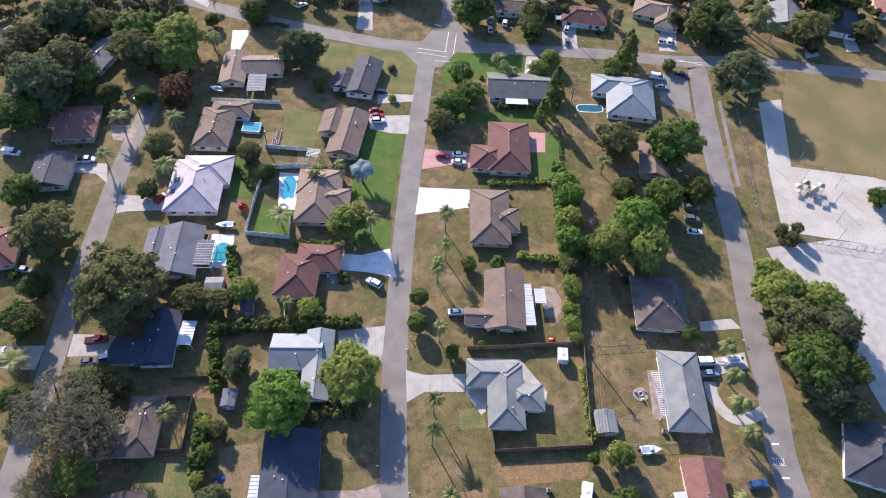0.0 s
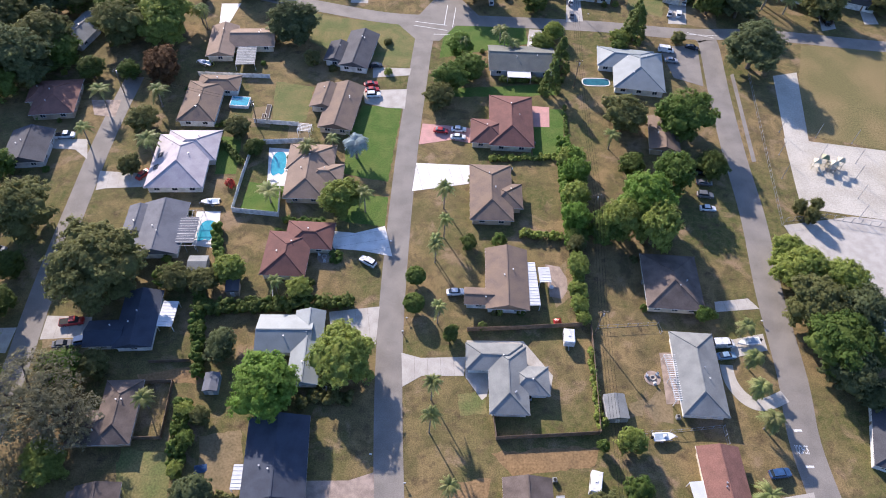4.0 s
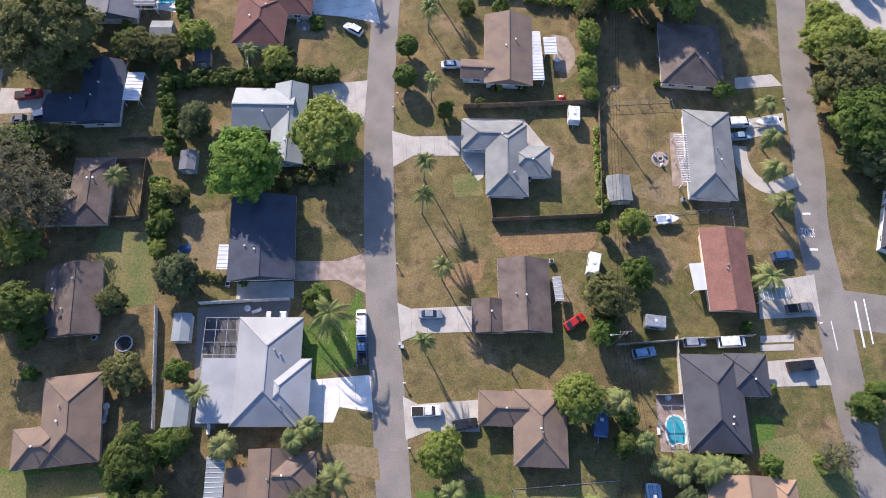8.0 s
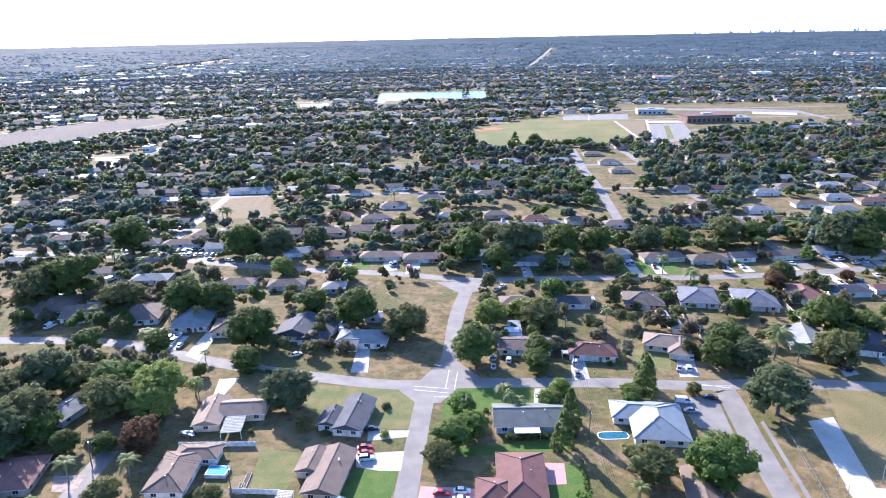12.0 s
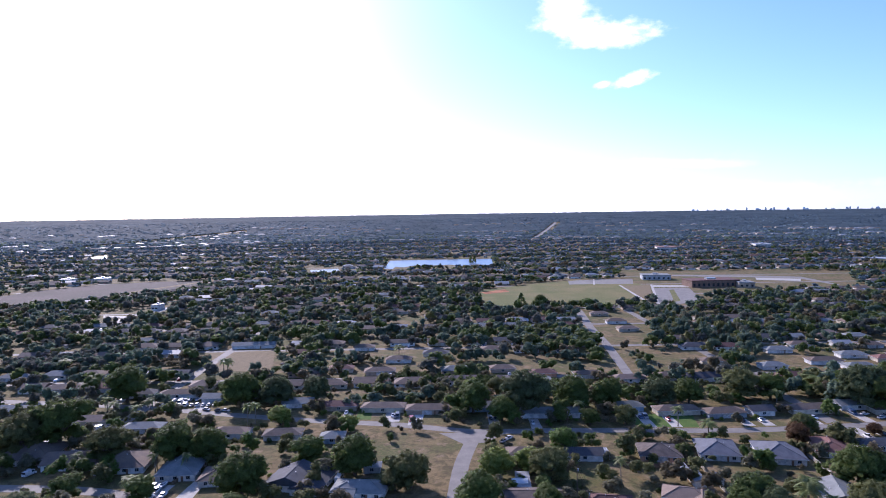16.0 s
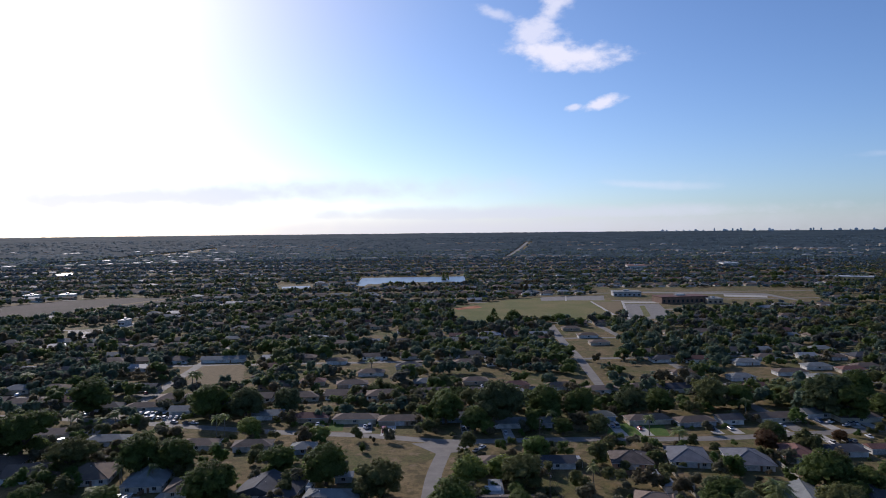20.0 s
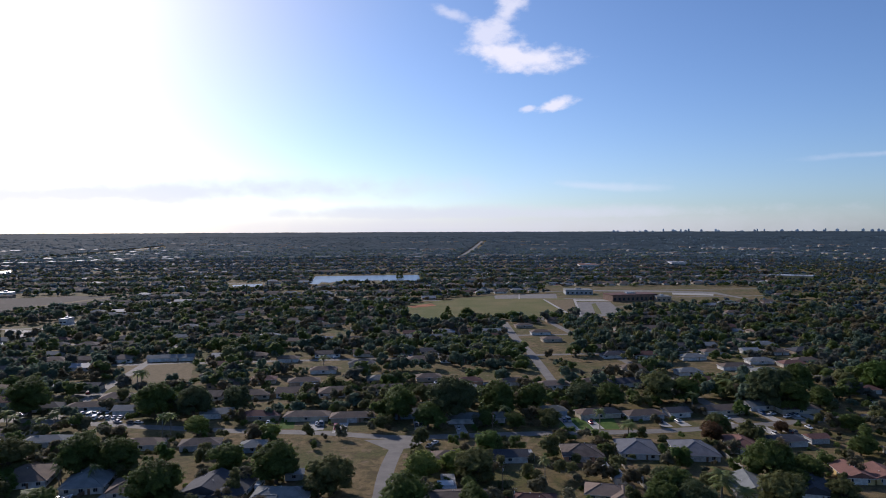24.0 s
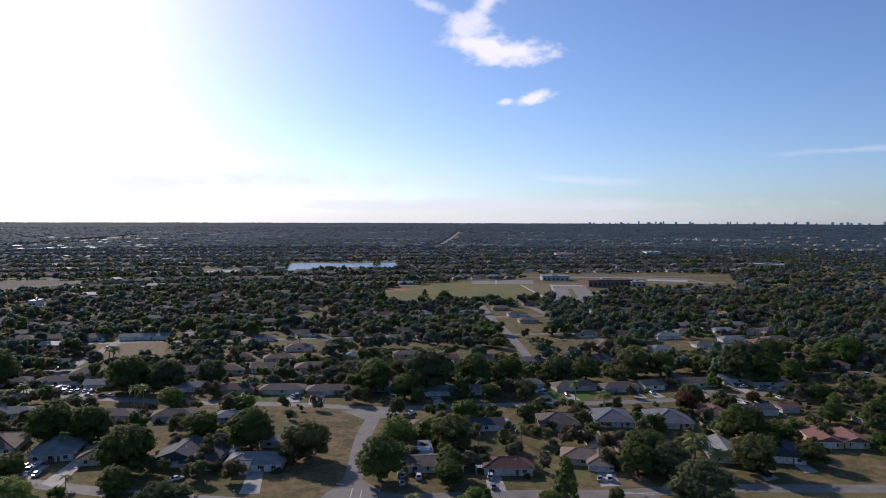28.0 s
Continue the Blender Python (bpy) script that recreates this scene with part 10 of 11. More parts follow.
def blocked(x, y, r=0.0):
    return any(x0 - r < x < x1 + r and y0 - r < y < y1 + r and (inside(x, y, p) or (r and any(inside(x + dx, y + dy, p) for dx, dy in ((r, 0), (-r, 0), (0, r), (0, -r)))))
               for x0, x1, y0, y1, p in BOXED)


STREETS_Y = [313, 415, 505, 600, 700, 800, 905, 1010, 1120, 1240, 1370, 1520, 1680, 1860, 2060]


def far_street(y, x0, x1):
    road("road_far", 6.4, [(x0, y), ((x0 + x1) / 2, y + 1), (x1, y)], label="distant pale grey asphalt residential street")


for s in STREETS_Y[1:]:
    far_street(s, -0.75 * s, 0.75 * s)
for sx in (-150, 190):
    road("road_far", 6.4, [(sx, 318), (sx + 1, 600), (sx, 900)], z=0.046, label="distant pale grey asphalt side street")

HOUSE_SPOTS = []
for i, s in enumerate(STREETS_Y):
    for side in (-1, 1):
        yy = s + side * 15
        xx = -0.62 * s
        while xx < 0.62 * s:
            xx += rng_far.uniform(21, 29)
            if yy < 335 or any(inside(xx + a, yy + b, poly) for poly in OPEN for a in (-9, 9) for b in (-9, 9)):
                continue
            HOUSE_SPOTS.append((xx, yy + rng_far.uniform(-2, 2), side))

# clusters of houses in clearings farther out
for _ in range(58):
    rr, aa = rng_far.uniform(950, 2100), rng_far.uniform(-0.6, 0.8)
    for row in range(rng_far.randint(1, 4)):
        for col in range(rng_far.randint(3, 9)):
            xx, yy = rr * math.sin(aa) + col * rng_far.uniform(24, 30), rr * math.cos(aa) + row * 55
            if yy > max(STREETS_Y) + 40 and not blocked(xx, yy, 12):
                HOUSE_SPOTS.append((xx, yy, 1 if row % 2 else -1))


def far_houses():
    """Rows of low houses too far away to be told apart one by one."""
    kinds = ["brown", "tan", "grey", "darkbrown", "white", "red", "dark", "brown"]
    walls = ["cream", "white", "tan", "white"]
    data = {}
    for n, (x, y, side) in enumerate(HOUSE_SPOTS):
        if any(math.hypot(x - hx, y - hy) < 17 for hx, hy in NEAR_SPOTS):
            continue
        k, wl = kinds[rng_far.randint(len(kinds))], walls[rng_far.randint(len(walls))]
        w, d = rng_far.uniform(14, 21), rng_far.uniform(9.5, 13)
        (V, F), _ = roof_wing(w, d, 2.6, "hip" if rng_far.rand() < 0.6 else "gable", 0.5, 0.36)
        a = radians(rng_far.uniform(-5, 5))
        ca, sa = math.cos(a), math.sin(a)
        for key, (vv, ff) in (("r" + k, (V, F)), ("w" + wl, box_data(-w / 2, -d / 2, -0.05, w / 2, d / 2, 2.5)), ("g", box_data(-w / 2 + 1, -d / 2 - 0.05, 1.0, -w / 2 + 2.6, d / 2 + 0.05, 2.1)), ("g", box_data(w / 2 - 3.2, -d / 2 - 0.05, 1.0, w / 2 - 1.4, d / 2 + 0.05, 2.1))):
            lv, lf = data.setdefault(key, ([], []))
            o = len(lv)
            lv += [(x + px * ca - py * sa, y + px * sa + py * ca, pz) for px, py, pz in vv]
            lf += [tuple(i + o for i in q) for q in ff]
        # drive to the street
        lv, lf = data.setdefault("d", ([], []))
        o = len(lv)
        dx = w * 0.28
        y0, y1 = y - side * d / 2, y - side * 12.5
        lv += [(x + dx - 2.2, y0, 0.05), (x + dx + 2.2, y0, 0.05), (x + dx + 2.2, y1, 0.05), (x + dx - 2.2, y1, 0.05)]
        lf.append((o, o + 1, o + 2, o + 3) if side < 0 else (o + 3, o + 2, o + 1, o))
        if rng_far.rand() < 0.75:
            key = "c" + ("white", "silver", "grey", "red", "blue", "white")[rng_far.randint(6)]
            cv, cf = loft([ring(px, 0.9, 0.2, pz) for px, pz in ((-2.2, 0.8), (-1.6, 1.0), (-1.0, 1.45), (0.3, 1.48), (1.0, 0.95), (2.2, 0.7))])
            lv, lf = data.setdefault(key, ([], []))
            o = len(lv)
            cy = y0 + (y1 - y0) * rng_far.uniform(0.3, 0.6)
            lv += [(x + dx - py, cy + px, pz + 0.03) for px, py, pz in cv]
            lf += [tuple(i + o for i in q) for q in cf]
    names = {"r": "far_roof", "w": "far_wall", "g": "far_window", "d": "far_driveway", "c": "far_car"}
    labels = {"r": "rows of distant shingled house roofs", "w": "painted walls of distant suburban houses", "g": "dark windows of distant suburban houses", "d": "pale concrete driveways of distant houses", "c": "small distant cars on driveways"}
    for key, (lv, lf) in data.items():
        mat = {"r": lambda: ROOFS[key[1:]], "w": lambda: WALLS[key[1:]], "g": lambda: GLASS_DARK, "d": lambda: ASPHALT, "c": lambda: CAR_PAINT[key[1:]]}[key[0]]()
        tagged(new(names[key[0]], mesh_from(names[key[0]], lv, lf, mat)), labels[key[0]], {"r": "roof", "w": "wall", "g": "window", "d": "driveway", "c": "car"}[key[0]], kind="stuff")


NEAR_SPOTS = [(o.matrix_basis.translation.x, o.matrix_basis.translation.y) for o in scene.objects if o.name.startswith("house")]
far_houses()
TAKEN = np.array(NEAR_SPOTS + [(a, b) for a, b, _ in HOUSE_SPOTS])


def clear_of_houses(x, y, r):
    """Whether a crown leaves the roofs and the open front yards (on the near side) free."""
    dx, dy = TAKEN[:, 0] - x, TAKEN[:, 1] - y
    if y > 800:
        return np.min(np.abs(dx) / (7.5 + 0.3 * r) + np.abs(dy) / (5.4 + 0.3 * r)) > 1.0
    return np.min(np.abs(dx) / (8.0 + 0.3 * r) + np.abs(dy - 1.5) / (7.2 + 0.4 * r)) > 1.0


def scatter(n, r0, r1):
    """Random points of a wedge ahead, even over its area."""
    r = np.sqrt(rng_far.uniform(r0 * r0, r1 * r1, n))
    a = rng_far.uniform(-0.68, 0.84, n)
    return np.stack([r * np.sin(a), r * np.cos(a)], 1)


def canopy(name, spots, leaf, quads, label, size_k=0.30, inner=0.0):
    """Many distant trees as one mass of leaf clumps: each a rounded, broken crown."""
    m = len(spots)
    c = np.array([(x, y) for x, y, *_ in spots])
    rad = np.array([s[2] for s in spots])
    ht = np.array([s[3] for s in spots])
    base = np.array([far_rise(math.hypot(x, y)) for x, y, *_ in spots])
    d = rng_far.normal(size=(m, quads, 3))
    d /= np.linalg.norm(d, axis=2)[..., None]
    d[..., 2] = np.where(d[..., 2] < -0.55, -d[..., 2], d[..., 2])
    k = rng_far.uniform(0.55, 1.05, (m, quads, 1))
    lobe = rng_far.uniform(-0.5, 0.5, (m, 5, 3)) * np.array([1.25, 1.25, 0.9])
    lobe_r = rng_far.uniform(0.38, 0.62, (m, 5, 1))
    pick = rng_far.randint(0, 5, (m, quads))
    rows = np.arange(m)[:, None]
    pos = (lobe[rows, pick] + d * k * lobe_r[rows, pick]) * np.stack([rad, rad, ht * 0.46], 1)[:, None]
    pos += np.stack([c[:, 0], c[:, 1], base + ht * 0.5], 1)[:, None]
    nrm = d * 0.8 + rng_far.normal(size=d.shape) * 0.3 + np.array([0, 0, 0.75])
    nrm /= np.linalg.norm(nrm, axis=2)[..., None]
    a = np.cross(nrm, rng_far.normal(size=d.shape))
    a /= np.linalg.norm(a, axis=2)[..., None]
    b = np.cross(nrm, a)
    s = (rad[:, None, None] * size_k) * rng_far.uniform(0.6, 1.3, (m, quads, 1))
    q = np.stack([pos - a * s * 1.25 - b * s * 0.8, pos + a * s * 1.25 - b * s * 0.7, pos + a * s * 0.2 + b * s * 1.2], 2).reshape(-1, 3)
    F = np.arange(len(q)).reshape(-1, 3)
    core = None
    if inner:
        # the dense inside of each lobe
        scale = np.stack([rad, rad, ht * 0.46], 1)[:, None]
        mid_l = lobe * scale + np.stack([c[:, 0], c[:, 1], base + ht * 0.5], 1)[:, None]
        cv = mid_l[:, :, None] + CORE_V * (lobe_r * inner * scale)[:, :, None] * rng_far.uniform(0.8, 1.15, (m, 5, len(CORE_V), 1))
        cf = CORE_F + (np.arange(m * 5) * len(CORE_V))[:, None, None]
        core = cv.reshape(-1, 3), cf.reshape(-1, 3)
    tagged(new(name, mesh_np(name, q, F, LEAVES[leaf], core)), label, "trees", kind="stuff")


# mist, dusky and brown put haze and glare tints into distant crowns
LEAF_MIX = ["mist", "mist", "olive", "dusky", "dark", "mist", "dusky", "dark", "brown", "mist"]
STOOD = np.array([(o.matrix_basis.translation.x, o.matrix_basis.translation.y) for o in scene.objects if o.parent is None and ("tree" in o.name)])


# denser stands of trees: centre, half extents, number, leaves, crown radius, height
WOODLOTS = [
    (98, 518, 30, 44, 62, ("dark", "mist", "dark", "olive"), 4.0, 6.8, 8, 12),
    (214, 545, 36, 64, 130, ("grey", "mist", "mist", "olive"), 2.4, 5.6, 7, 15),
    (376, 588, 22, 42, 45, ("dark", "mist"), 3.6, 6.4, 7, 11),
    (66, 535, 11, 32, 20, ("dark", "mist"), 3.6, 6.0, 8, 11),
    (-180, 415, 12, 19, 16, ("dark", "mist"), 4.0, 6.0, 9, 12),
    (-86, 557, 28, 29, 42, ("dark", "dark", "mist"), 4.0, 6.5, 9, 12),
    (-82, 440, 16, 20, 22, ("dark", "mist"), 4.0, 6.0, 8, 11),
    (-93, 385, 23, 12, 20, ("dark", "green"), 3.6, 5.6, 8, 11),
    (31, 533, 11, 36, 24, ("dark", "mist"), 3.6, 5.8, 9, 12),
    (-177, 618, 16, 20, 18, ("dark", "mist"), 3.6, 5.6, 8, 11),
    (291, 530, 8, 30, 14, ("dark", "mist"), 3.4, 5.4, 8, 11),
    (240, 383, 10, 12, 12, ("green", "dark"), 4.0, 6.0, 8, 10),
    (-178, 530, 10, 30, 16, ("dusky", "mist"), 3.4, 5.4, 8, 10),
    (-258, 455, 22, 27, 34, ("mist", "dusky"), 3.4, 5.6, 7, 10),
    (-234, 480, 13, 34, 24, ("mist", "dusky"), 3.4, 5.6, 7, 10),
    (108, 700, 6, 4, 5, ("dark",), 4.2, 5.8, 8, 10),
    (150, 701, 12, 4, 7, ("dark",), 3.4, 4.8, 7, 9),
    (84, 684, 3, 4, 4, ("dark",), 2.4, 3.2, 12, 15),
    (48, 740, 5, 5, 6, ("dark",), 1.8, 2.6, 12, 16),
]


def plant_far():
    close, near, mid, far = {}, {}, {}, {}
    for x, y in scatter(1100, 235, 420):
        r = 1.6 + 3.6 * rng_far.rand() ** 1.5
        if y < 222 or blocked(x, y, r * 0.7) or not clear_of_houses(x, y, r) or np.min(np.hypot(STOOD[:, 0] - x, STOOD[:, 1] - y)) < r + 2.0:
            continue
        close.setdefault(("dark", "olive", "grey", "olive", "brown", "brown", "green", "olive", "grey", "dark")[rng_far.randint(10)], []).append((x, y, r, r * rng_far.uniform(1.6, 2.3)))
    for x, y, wide, deep, count, kinds, r0, r1, h0, h1 in WOODLOTS:
        for _ in range(count):
            a, k = rng_far.uniform(0, 2 * math.pi), rng_far.rand() ** 0.5
            xx, yy = x + wide * k * math.cos(a), y + deep * k * math.sin(a)
            if not blocked(xx, yy, 1.5) and np.min(np.abs(TAKEN[:, 0] - xx) / 9.0 + np.abs(TAKEN[:, 1] - yy) / 6.5) > 1.0:
                near.setdefault(kinds[rng_far.randint(len(kinds))], []).append((xx, yy, rng_far.uniform(r0, r1), rng_far.uniform(h0, h1)))
    for x, y in scatter(6000, 415, 900):
        r = 1.5 + 5.4 * rng_far.rand() ** 1.6
        if blocked(x, y, r * 0.4) or not clear_of_houses(x, y, r):
            continue
        near.setdefault(LEAF_MIX[rng_far.randint(10)], []).append((x, y, r, r * rng_far.uniform(1.5, 2.2)))
    # tall belts of trees along the back fences between the streets
    for s0, s1 in zip(STREETS_Y, STREETS_Y[1:12]):
        mid_y, x = (s0 + s1) / 2, -0.7 * s0
        while x < 0.85 * s0:
            run = rng_far.uniform(15, 70)
            tall = rng_far.uniform(6.5, 12.5)
            kind = LEAF_MIX[rng_far.randint(10)]
            end = x + run
            while x < end:
                x += rng_far.uniform(3.0, 6.0)
                r, yy = rng_far.uniform(2.8, 5.8), mid_y + rng_far.normal() * 5.5
                if yy < 335 or blocked(x, yy, r * 0.4) or not clear_of_houses(x, yy, r):
                    continue
                near.setdefault(kind if rng_far.rand() < 0.6 else LEAF_MIX[rng_far.randint(10)], []).append((x, yy, r, tall * rng_far.uniform(0.7, 1.15)))
            x += rng_far.uniform(4, 38)
    for x, y in scatter(15000, 880, 2450):
        r = 2.4 + 5.2 * rng_far.rand() ** 1.5
        if blocked(x, y) or not clear_of_houses(x, y, r):
            continue
        # more crowns take the haze-tinted leaves the farther off they stand
        mid.setdefault("hazed" if rng_far.rand() < (x * x + y * y) ** 0.5 / 2000 - 0.3 else LEAF_MIX[rng_far.randint(10)], []).append((x, y, r, rng_far.uniform(5.0, 8.5)))
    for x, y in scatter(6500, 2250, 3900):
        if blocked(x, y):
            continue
        far.setdefault("hazed", []).append((x, y, rng_far.uniform(4.0, 9.0), rng_far.uniform(6.5, 8.5)))
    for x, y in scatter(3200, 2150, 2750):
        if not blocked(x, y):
            far.setdefault(("hazed", "hazed", "mist")[rng_far.randint(3)], []).append((x, y, rng_far.uniform(3.5, 7.5), rng_far.uniform(8.0, 11.0)))
    for leaf, spots in close.items():
        canopy("tree_canopy", spots, leaf, 320, f"{leaf.replace('mist', 'haze-tinted green')} leafy trees between suburban houses", 0.12, inner=0.72)
    for leaf, spots in near.items():
        canopy("tree_canopy", spots, leaf, 110, f"{leaf.replace('mist', 'haze-tinted green')} leafy trees between distant houses", 0.17, inner=0.8)
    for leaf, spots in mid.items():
        canopy("tree_canopy", spots, leaf, 30, f"{leaf.replace('mist', 'haze-tinted green')} distant trees across the suburb", 0.26, inner=0.85)
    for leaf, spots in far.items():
        canopy("tree_canopy", spots, leaf, 14, f"{leaf.replace('mist', 'haze-tinted green')} crowns standing out of the far woods", 0.42)


def far_woods():
    """The unbroken roof of woods towards the horizon, with its crowns as low swells, clearings left open and haze put
    into its colour.
    """
    rings = [2180.0]
    while rings[-1] < 4900:
        rings.append(rings[-1] + max(7.0, rings[-1] * 0.0042))
    cols = 620
    ang = np.linspace(-0.72, 0.88, cols)
    V = np.zeros((len(rings), cols, 3))
    open_cell = np.zeros((len(rings), cols), bool)
    crown = rng_far.uniform(-1.9, 1.9, (len(rings), cols))
    gaps = [b for b in BOXED if b[3] > 2150]
    for i, r in enumerate(rings):
        lift = far_rise(r)
        for j, a in enumerate(ang):
            x, y = r * math.sin(a), r * math.cos(a)
            swell = 1.1 * noise.noise(Vector((x / 60, y / 60, 5))) + 1.4 * noise.noise(Vector((x / 240, y / 240, 9)))
            glade = noise.noise(Vector((x / 130, y / 85, 21))) + 0.5 * noise.noise(Vector((x / 40, y / 40, 33)))
            edge = min(1.0, (r - rings[0]) / 120)
            tall = (4.4 + crown[i, j] + swell) * edge - 0.6 * (1 - edge)
            V[i, j] = x, y, lift + (tall if glade < 0.52 else -0.6)
            open_cell[i, j] = any(x0 < x * k < x1 and y0 < y * k < y1 and inside(x * k, y * k, p) for x0, x1, y0, y1, p in gaps for k in (1.0, 1.015, 1.03, 1.045))
    idx = np.arange(len(rings) * cols).reshape(len(rings), cols)
    F = np.stack([idx[:-1, :-1], idx[1:, :-1], idx[1:, 1:], idx[:-1, 1:]], -1)[~open_cell[:-1, :-1]]
    me = mesh_np("far_woods", V.reshape(-1, 3), F[:, ::-1], LEAVES["hazed"])
    me.polygons.foreach_set("use_smooth", [True] * len(me.polygons))
    tagged(new("far_woods", me), "far woods reaching the horizon, tinted blue-grey for haze", "trees", kind="stuff")


def far_roofs():
    """Low pale halls and houses whose roofs stand out of the far woods, in broken rows."""
    rng = random.Random(31)
    data = {}
    for _ in range(70):
        r, az = rng.uniform(2150, 3300), rng.uniform(-0.62, 0.76)
        for k in range(rng.randint(2, 8)):
            a = az + k * rng.uniform(0.010, 0.017)
            rr = r + rng.uniform(-25, 25)
            x, y, z = rr * math.sin(a), rr * math.cos(a), far_rise(rr)
            if blocked(x, y, 14):
                continue
            w, d, h = rng.uniform(13, 26), rng.uniform(10, 18), rng.uniform(6.5, 8.5)
            key = rng.choice(("white", "tan", "grey", "white", "brown"))
            for name, (vv, ff) in (("far_roof", roof_wing(w, d, h, "hip", 0.5, 0.3)[0]), ("far_wall", box_data(-w / 2, -d / 2, -1.0, w / 2, d / 2, h - 0.1))):
                lv, lf = data.setdefault((name, key), ([], []))
                o = len(lv)
                lv += [(x + px, y + py, z + pz) for px, py, pz in vv]
                lf += [tuple(i + o for i in q) for q in ff]
    for (name, key), (lv, lf) in data.items():
        roof = name == "far_roof"
        tagged(new(name, mesh_from(name, lv, lf, ROOFS[key] if roof else WALLS["cream"])), f"{key} roofs standing out of far woods" if roof else f"pale walls of far {key}-roofed buildings", "roof" if roof else "wall", kind="stuff")


plant_far()
far_woods()
far_roofs()


def big_building(x, y, turn, w, d, h, roof, wall, label):
    """A large flat-roofed block with a parapet, rooftop plant and a row of windows."""
    top = new("large_building")
    top.matrix_basis = pose(x, y, 0, 0, 0, turn)
    part_of("wall", mesh_from("wall", *box_data(-w / 2, -d / 2, -0.1, w / 2, d / 2, h), WALLS[wall]), top)
    part_of("roof", mesh_from("roof", *box_data(-w / 2 - 0.6, -d / 2 - 0.6, h, w / 2 + 0.6, d / 2 + 0.6, h + 0.8, 0.5), ROOFS[roof]), top)
    part_of("roof_plant", mesh_from("roof_plant", *box_data(-w * 0.1, -d * 0.1, h + 0.7, w * 0.1, d * 0.15, h + 2.4), METAL), top)
    n = max(2, int(w / 6))
    me = mesh_from("window", *box_data(-1.4, -d / 2 - 0.06, 1.2, 1.4, -d / 2 + 0.05, h * 0.6), GLASS_DARK)
    for k in range(n):
        part_of("window", me, top, at=pose(-w / 2 + (k + 0.5) * w / n, 0, 0))
    return tagged(top, label if len(label.split()) > 4 else label + " among distant trees", "building")


def skyline():
    """Coastal towers on the horizon, their pale colour standing in for haze."""
    rng = random.Random(8)
    pale = material("haze_pale_tower", (0.78, 0.80, 0.82), 0.7, 0.05, 0.05, 0.01)
    for k in range(46):
        az = radians(20.57 + (40.78 - 20.57) * (k / 45) + rng.uniform(-0.45, 0.45))
        r = 4840
        z = far_rise(r)
        h, w = 7 + rng.choice((2, 4, 6, 8, 11, 15)) * rng.uniform(0.8, 1.1), rng.uniform(7, 20)
        top = new("tower", mesh_from("tower", *join_data(box_data(-w / 2, -8, -8, w / 2, 8, h), box_data(-w / 5, -4, h, w / 5, 4, h + 3)), pale))
        top.matrix_basis = pose(r * math.sin(az), r * math.cos(az), z, 0, 0, -math.degrees(az))
        tagged(top, "far tower block on the horizon, paled for haze", "tower", group="towers on the horizon")


skyline()
sheet('field', [(56.5, 861.3), (119.5, 921.1), (189.5, 965.6), (257.7, 972.4), (273.3, 893.0), (248.6, 783.9), (211.9, 718.3), (142.4, 717.4), (81.4, 706.9), (50.6, 719.2)], FIELD, 0.05, 'wide dry green school sports field', 'field')
sheet('infield', [(56.1, 842.8), (88.0, 870.1), (91.2, 844.4), (61.1, 824.3)], CLAY, 0.09, 'red clay baseball infield', 'field')
sheet('car_park', [(273.2, 858.8), (318.5, 859.4), (290.5, 742.3), (229.6, 694.2)], ASPHALT, 0.06, 'grey asphalt school car park', 'car park')
sheet('lawn', [(286.5, 837.7), (294.0, 843.1), (266.4, 740.3), (256.6, 731.8)], LAWN_PALE, 0.09, 'strip of pale grass in a car park', 'lawn')
sheet('infield', [(241.1, 893.8), (279.8, 892.1), (232.5, 729.9), (228.5, 735.1)], DIRT, 0.085, 'dry brown corner of a sports field', 'field')
sheet('path', [(239.8, 897.5), (242.7, 897.1), (230.2, 732.5), (226.5, 730.6)], CONCRETE, 0.1, 'pale concrete path across a sports field', 'path')
sheet('path', [(281.9, 898.9), (284.8, 898.5), (229.4, 689.9), (226.1, 690.3)], CONCRETE, 0.1, 'pale concrete path beside a car park', 'path')
sheet('sports_court', [(184.8, 958.1), (223.5, 973.1), (279.3, 973.5), (262.7, 908.9), (210.7, 916.0), (178.0, 913.1)], ASPHALT, 0.08, 'pale grey sports courts by a school', 'sports court')
sheet('path', [(224.4, 977.2), (226.0, 976.9), (211.4, 908.6), (209.2, 908.9)], CONCRETE, 0.1, 'pale path between sports courts', 'path')
sheet('road_school', [(353.6, 1025.2), (462.7, 994.8), (517.4, 968.8), (513.9, 867.2), (507.1, 864.6), (502.5, 945.4), (451.3, 969.8), (346.1, 1003.1)], ASPHALT, 0.07, 'pale asphalt school drive', 'road')
sheet('car_park', [(451.0, 965.6), (502.8, 941.2), (489.0, 915.1), (439.9, 938.0)], CONCRETE, 0.072, 'pale concrete bus loop beside a school', 'car park')
sheet('road_school', [(283.4, 891.6), (329.4, 885.3), (322.2, 865.6), (277.2, 871.6)], CONCRETE, 0.074, 'short pale drive to a school door', 'road')
sheet('water_lake', [(-94.3, 1210.5), (-97.5, 1398.2), (-6.9, 1406.4), (111.8, 1409.9), (102, 1245.9), (75.6, 1272.5), (47.3, 1241.1), (26.5, 1273.7), (2.6, 1270.5), (-22, 1253.1), (-38.9, 1277.8), (-60.4, 1231.7), (-75, 1248.1), (-78.8, 1194.9)], POND, 0.06, 'calm blue lake among trees', 'water')
sheet('water_lake', [(-223.3, 1204.8), (-176.9, 1221.3), (-165.8, 1172.5), (-212.5, 1157.6)], POND, 0.06, 'small calm lake among trees', 'water')
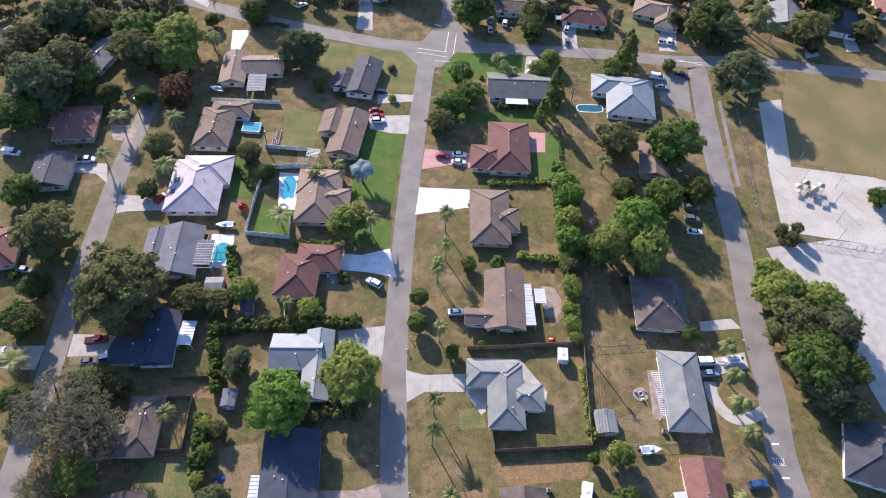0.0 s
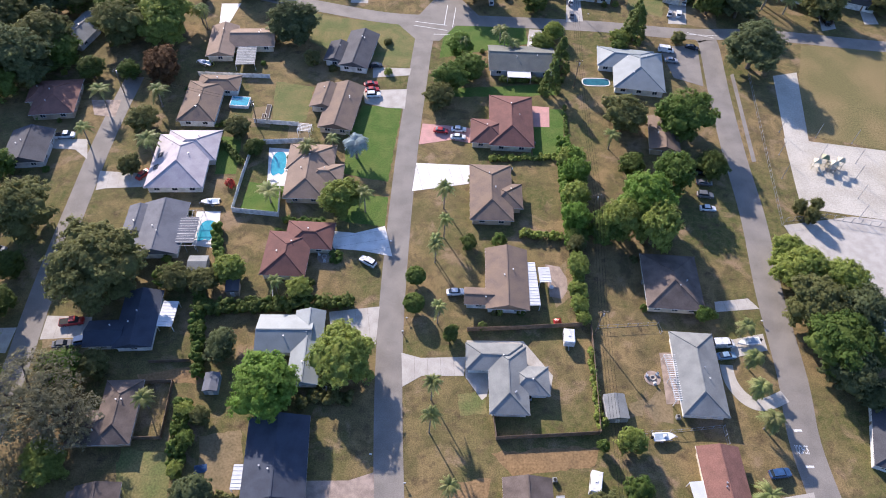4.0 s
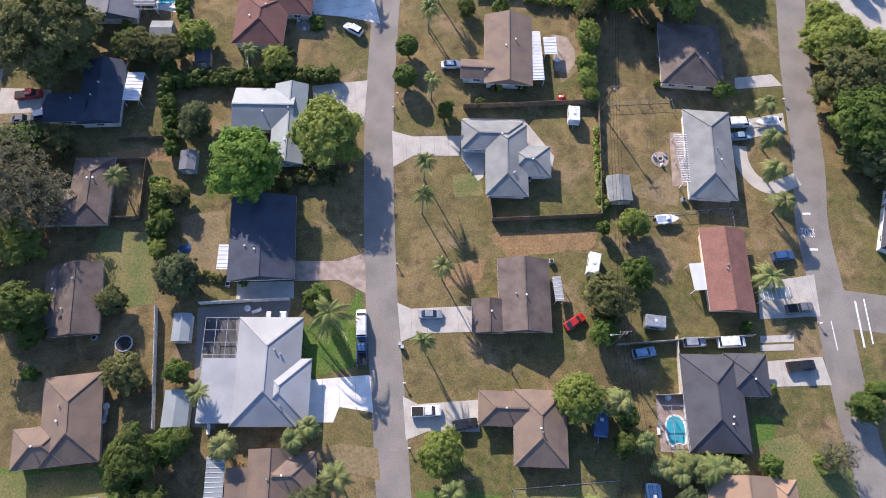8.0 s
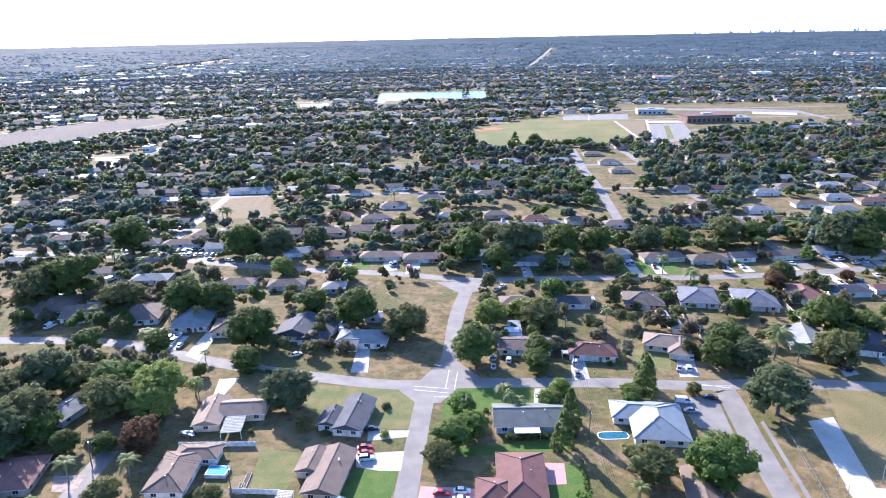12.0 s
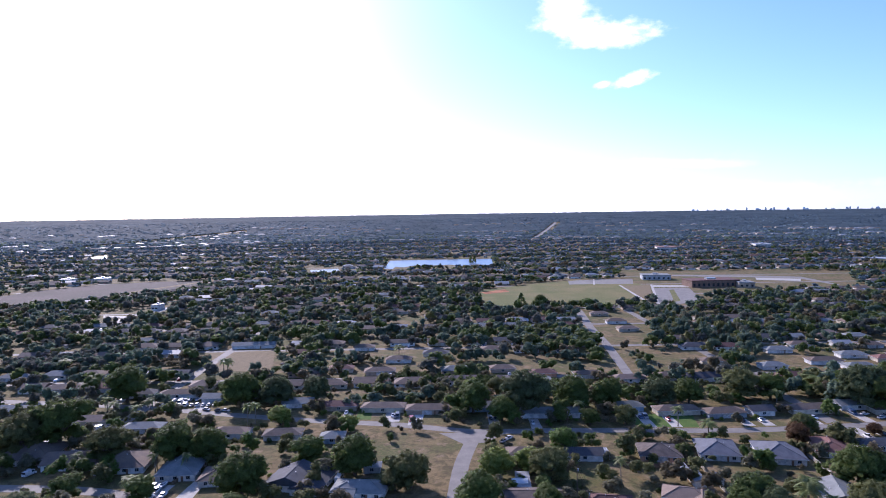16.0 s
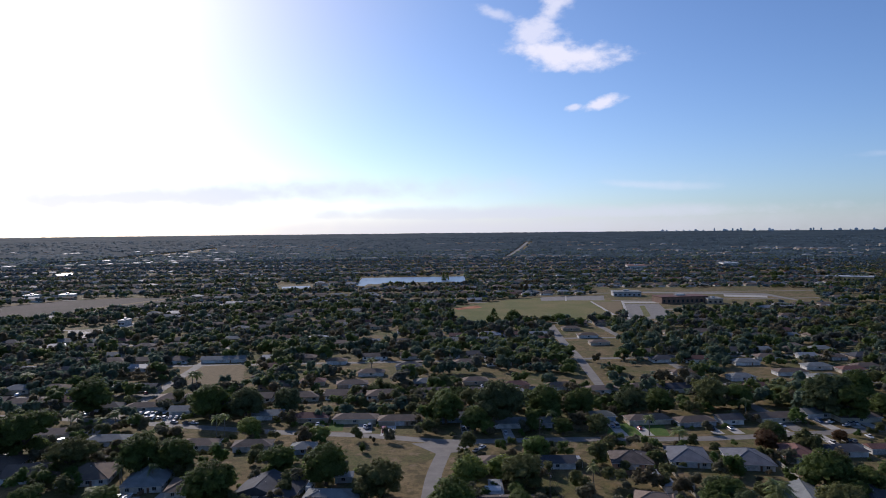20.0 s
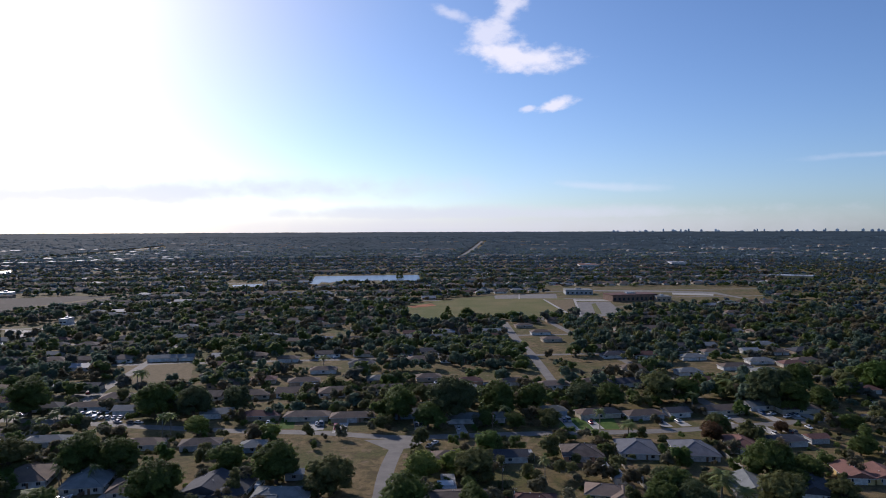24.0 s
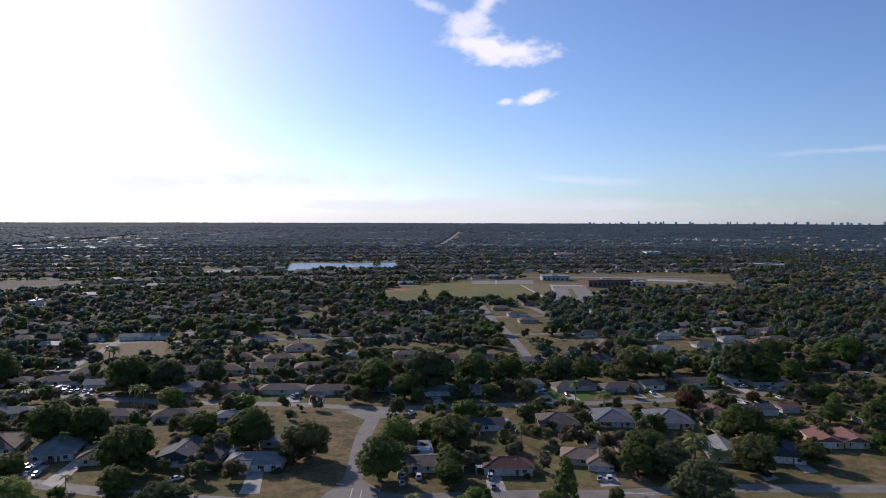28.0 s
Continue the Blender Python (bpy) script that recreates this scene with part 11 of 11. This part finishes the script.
sheet('water_lake', [(-839.3, 1655.3), (-828.9, 1717.0), (-773.4, 1603.0), (-764.9, 1545.5)], POND, 0.06, 'small bright pond', 'water')
sheet('field_bare', [(-565.3, 840.2), (-540.8, 932.2), (-496.9, 1005.4), (-421.9, 1035.4), (-348.2, 1042.0), (-335.0, 975.7), (-373.8, 885.3), (-419.4, 812.4), (-489.9, 729.5)], BARE, 0.05, 'wide bare brown farm field', 'field')
sheet('road_far', [(-313.3, 638.7), (-295.3, 643.3), (-282.0, 771.5), (-289.0, 777.1), (-309.1, 661.5)], CONCRETE, 0.08, 'pale distant road through trees', 'road')
sheet('road_far', [(-337.0, 697.0), (-261.6, 674.0), (-255.8, 659.3), (-329.3, 681.3)], CONCRETE, 0.08, 'pale distant road through trees', 'road')


def far_highway(pts, width, label):
    """A long straight road over the gently rising land."""
    line = [Vector((x0 + (x1 - x0) * k / 24, y0 + (y1 - y0) * k / 24)) for (x0, y0), (x1, y1) in zip(pts, pts[1:]) for k in range(24)]
    left, right = strip_points(line, width)
    V, F = [], []
    for a, b in zip(left, right):
        V += [(q.x, q.y, far_rise(math.hypot(q.x, q.y)) + dz) for dz in (0.9, -1.5) for q in (a, b)]
    for k in range(len(line) - 1):
        a = 4 * k
        F += [(a, a + 1, a + 5, a + 4), (a, a + 4, a + 6, a + 2), (a + 1, a + 3, a + 7, a + 5)]
    tagged(new("road_far", mesh_from("road_far", V, F, ASPHALT)), label, "road", kind="structure")


far_highway([(-1213, 1834), (-1138, 1950), (-962, 2485), (-857, 3040)], 22, 'long pale distant highway through woods')
far_highway([(317, 2290), (484, 3000), (578, 3400)], 15, 'pale straight highway through distant woods')
sheet('road_far', [(139.5, 684), (148.0, 684), (137.6, 581), (134.0, 514), (128.5, 457), (124.0, 414.0), (118.0, 414.0), (122.0, 457), (127.5, 514), (130.8, 581)], ASPHALT, 0.07, 'grey street leading to a school', 'road')
sheet('field_dry', [(-162.9, 500.7), (-116.7, 507.5), (-102.4, 441.9), (-138.6, 442.1)], DIRT, 0.037, 'dry empty grass lot', 'field')
big_building(310.4, 969.0, -8.1, 38.3, 25, 6, 'grey', 'grey', 'long low grey-roofed school building')
big_building(352.4, 876.6, 4.7, 62.5, 30, 8, 'red', 'brick', 'red-brown school building with a flat roof')
big_building(389.3, 861.9, -7.6, 18.7, 24, 6, 'grey', 'tan', 'low grey school wing')
big_building(533.7, 1602.7, -11.9, 43.2, 60, 8, 'tile', 'white', 'large distant red-roofed building')
big_building(800.0, 1691.4, -12.8, 39.5, 60, 7, 'white', 'white', 'large distant white-roofed building')
big_building(786.7, 1181.6, -35.8, 58.8, 40, 7, 'white', 'yellow', 'long distant commercial building')
big_building(-562.5, 1048.5, -7.9, 17.8, 20, 5, 'white', 'white', 'distant farm building')
big_building(-513.0, 1054.0, 15.3, 21.0, 20, 5, 'white', 'white', 'distant farm shed')
big_building(-297.3, 736.1, -6.4, 7.3, 15, 5, 'white', 'white', 'distant roadside building')
sheet('path', [(-433.3, 789.2), (-405.2, 908.2), (-350.6, 1029.6), (-344.3, 1016.3), (-397.6, 894.5), (-425.0, 776.4)], DIRT, 0.09, 'sandy track across a bare field', 'path')
sheet('path', [(-579.4, 881.0), (-555.9, 958.0), (-507.6, 1026.8), (-424.3, 1061.6), (-420.5, 1052.3), (-501.2, 1013.8), (-547.2, 943.1), (-566.9, 862.3)], DIRT, 0.09, 'sandy track along a bare field', 'path')
sheet('driveway', [(166.0, 232.2), (169.7, 232.9), (167.9, 214.8), (162.4, 214.5)], CONCRETE, 0.045, 'pale concrete driveway of a suburban house', 'driveway')
sheet('driveway', [(153.6, 238.8), (156.1, 238.5), (151.0, 214.0), (146.1, 214.7)], CONCRETE, 0.045, 'long pale driveway between houses', 'driveway')
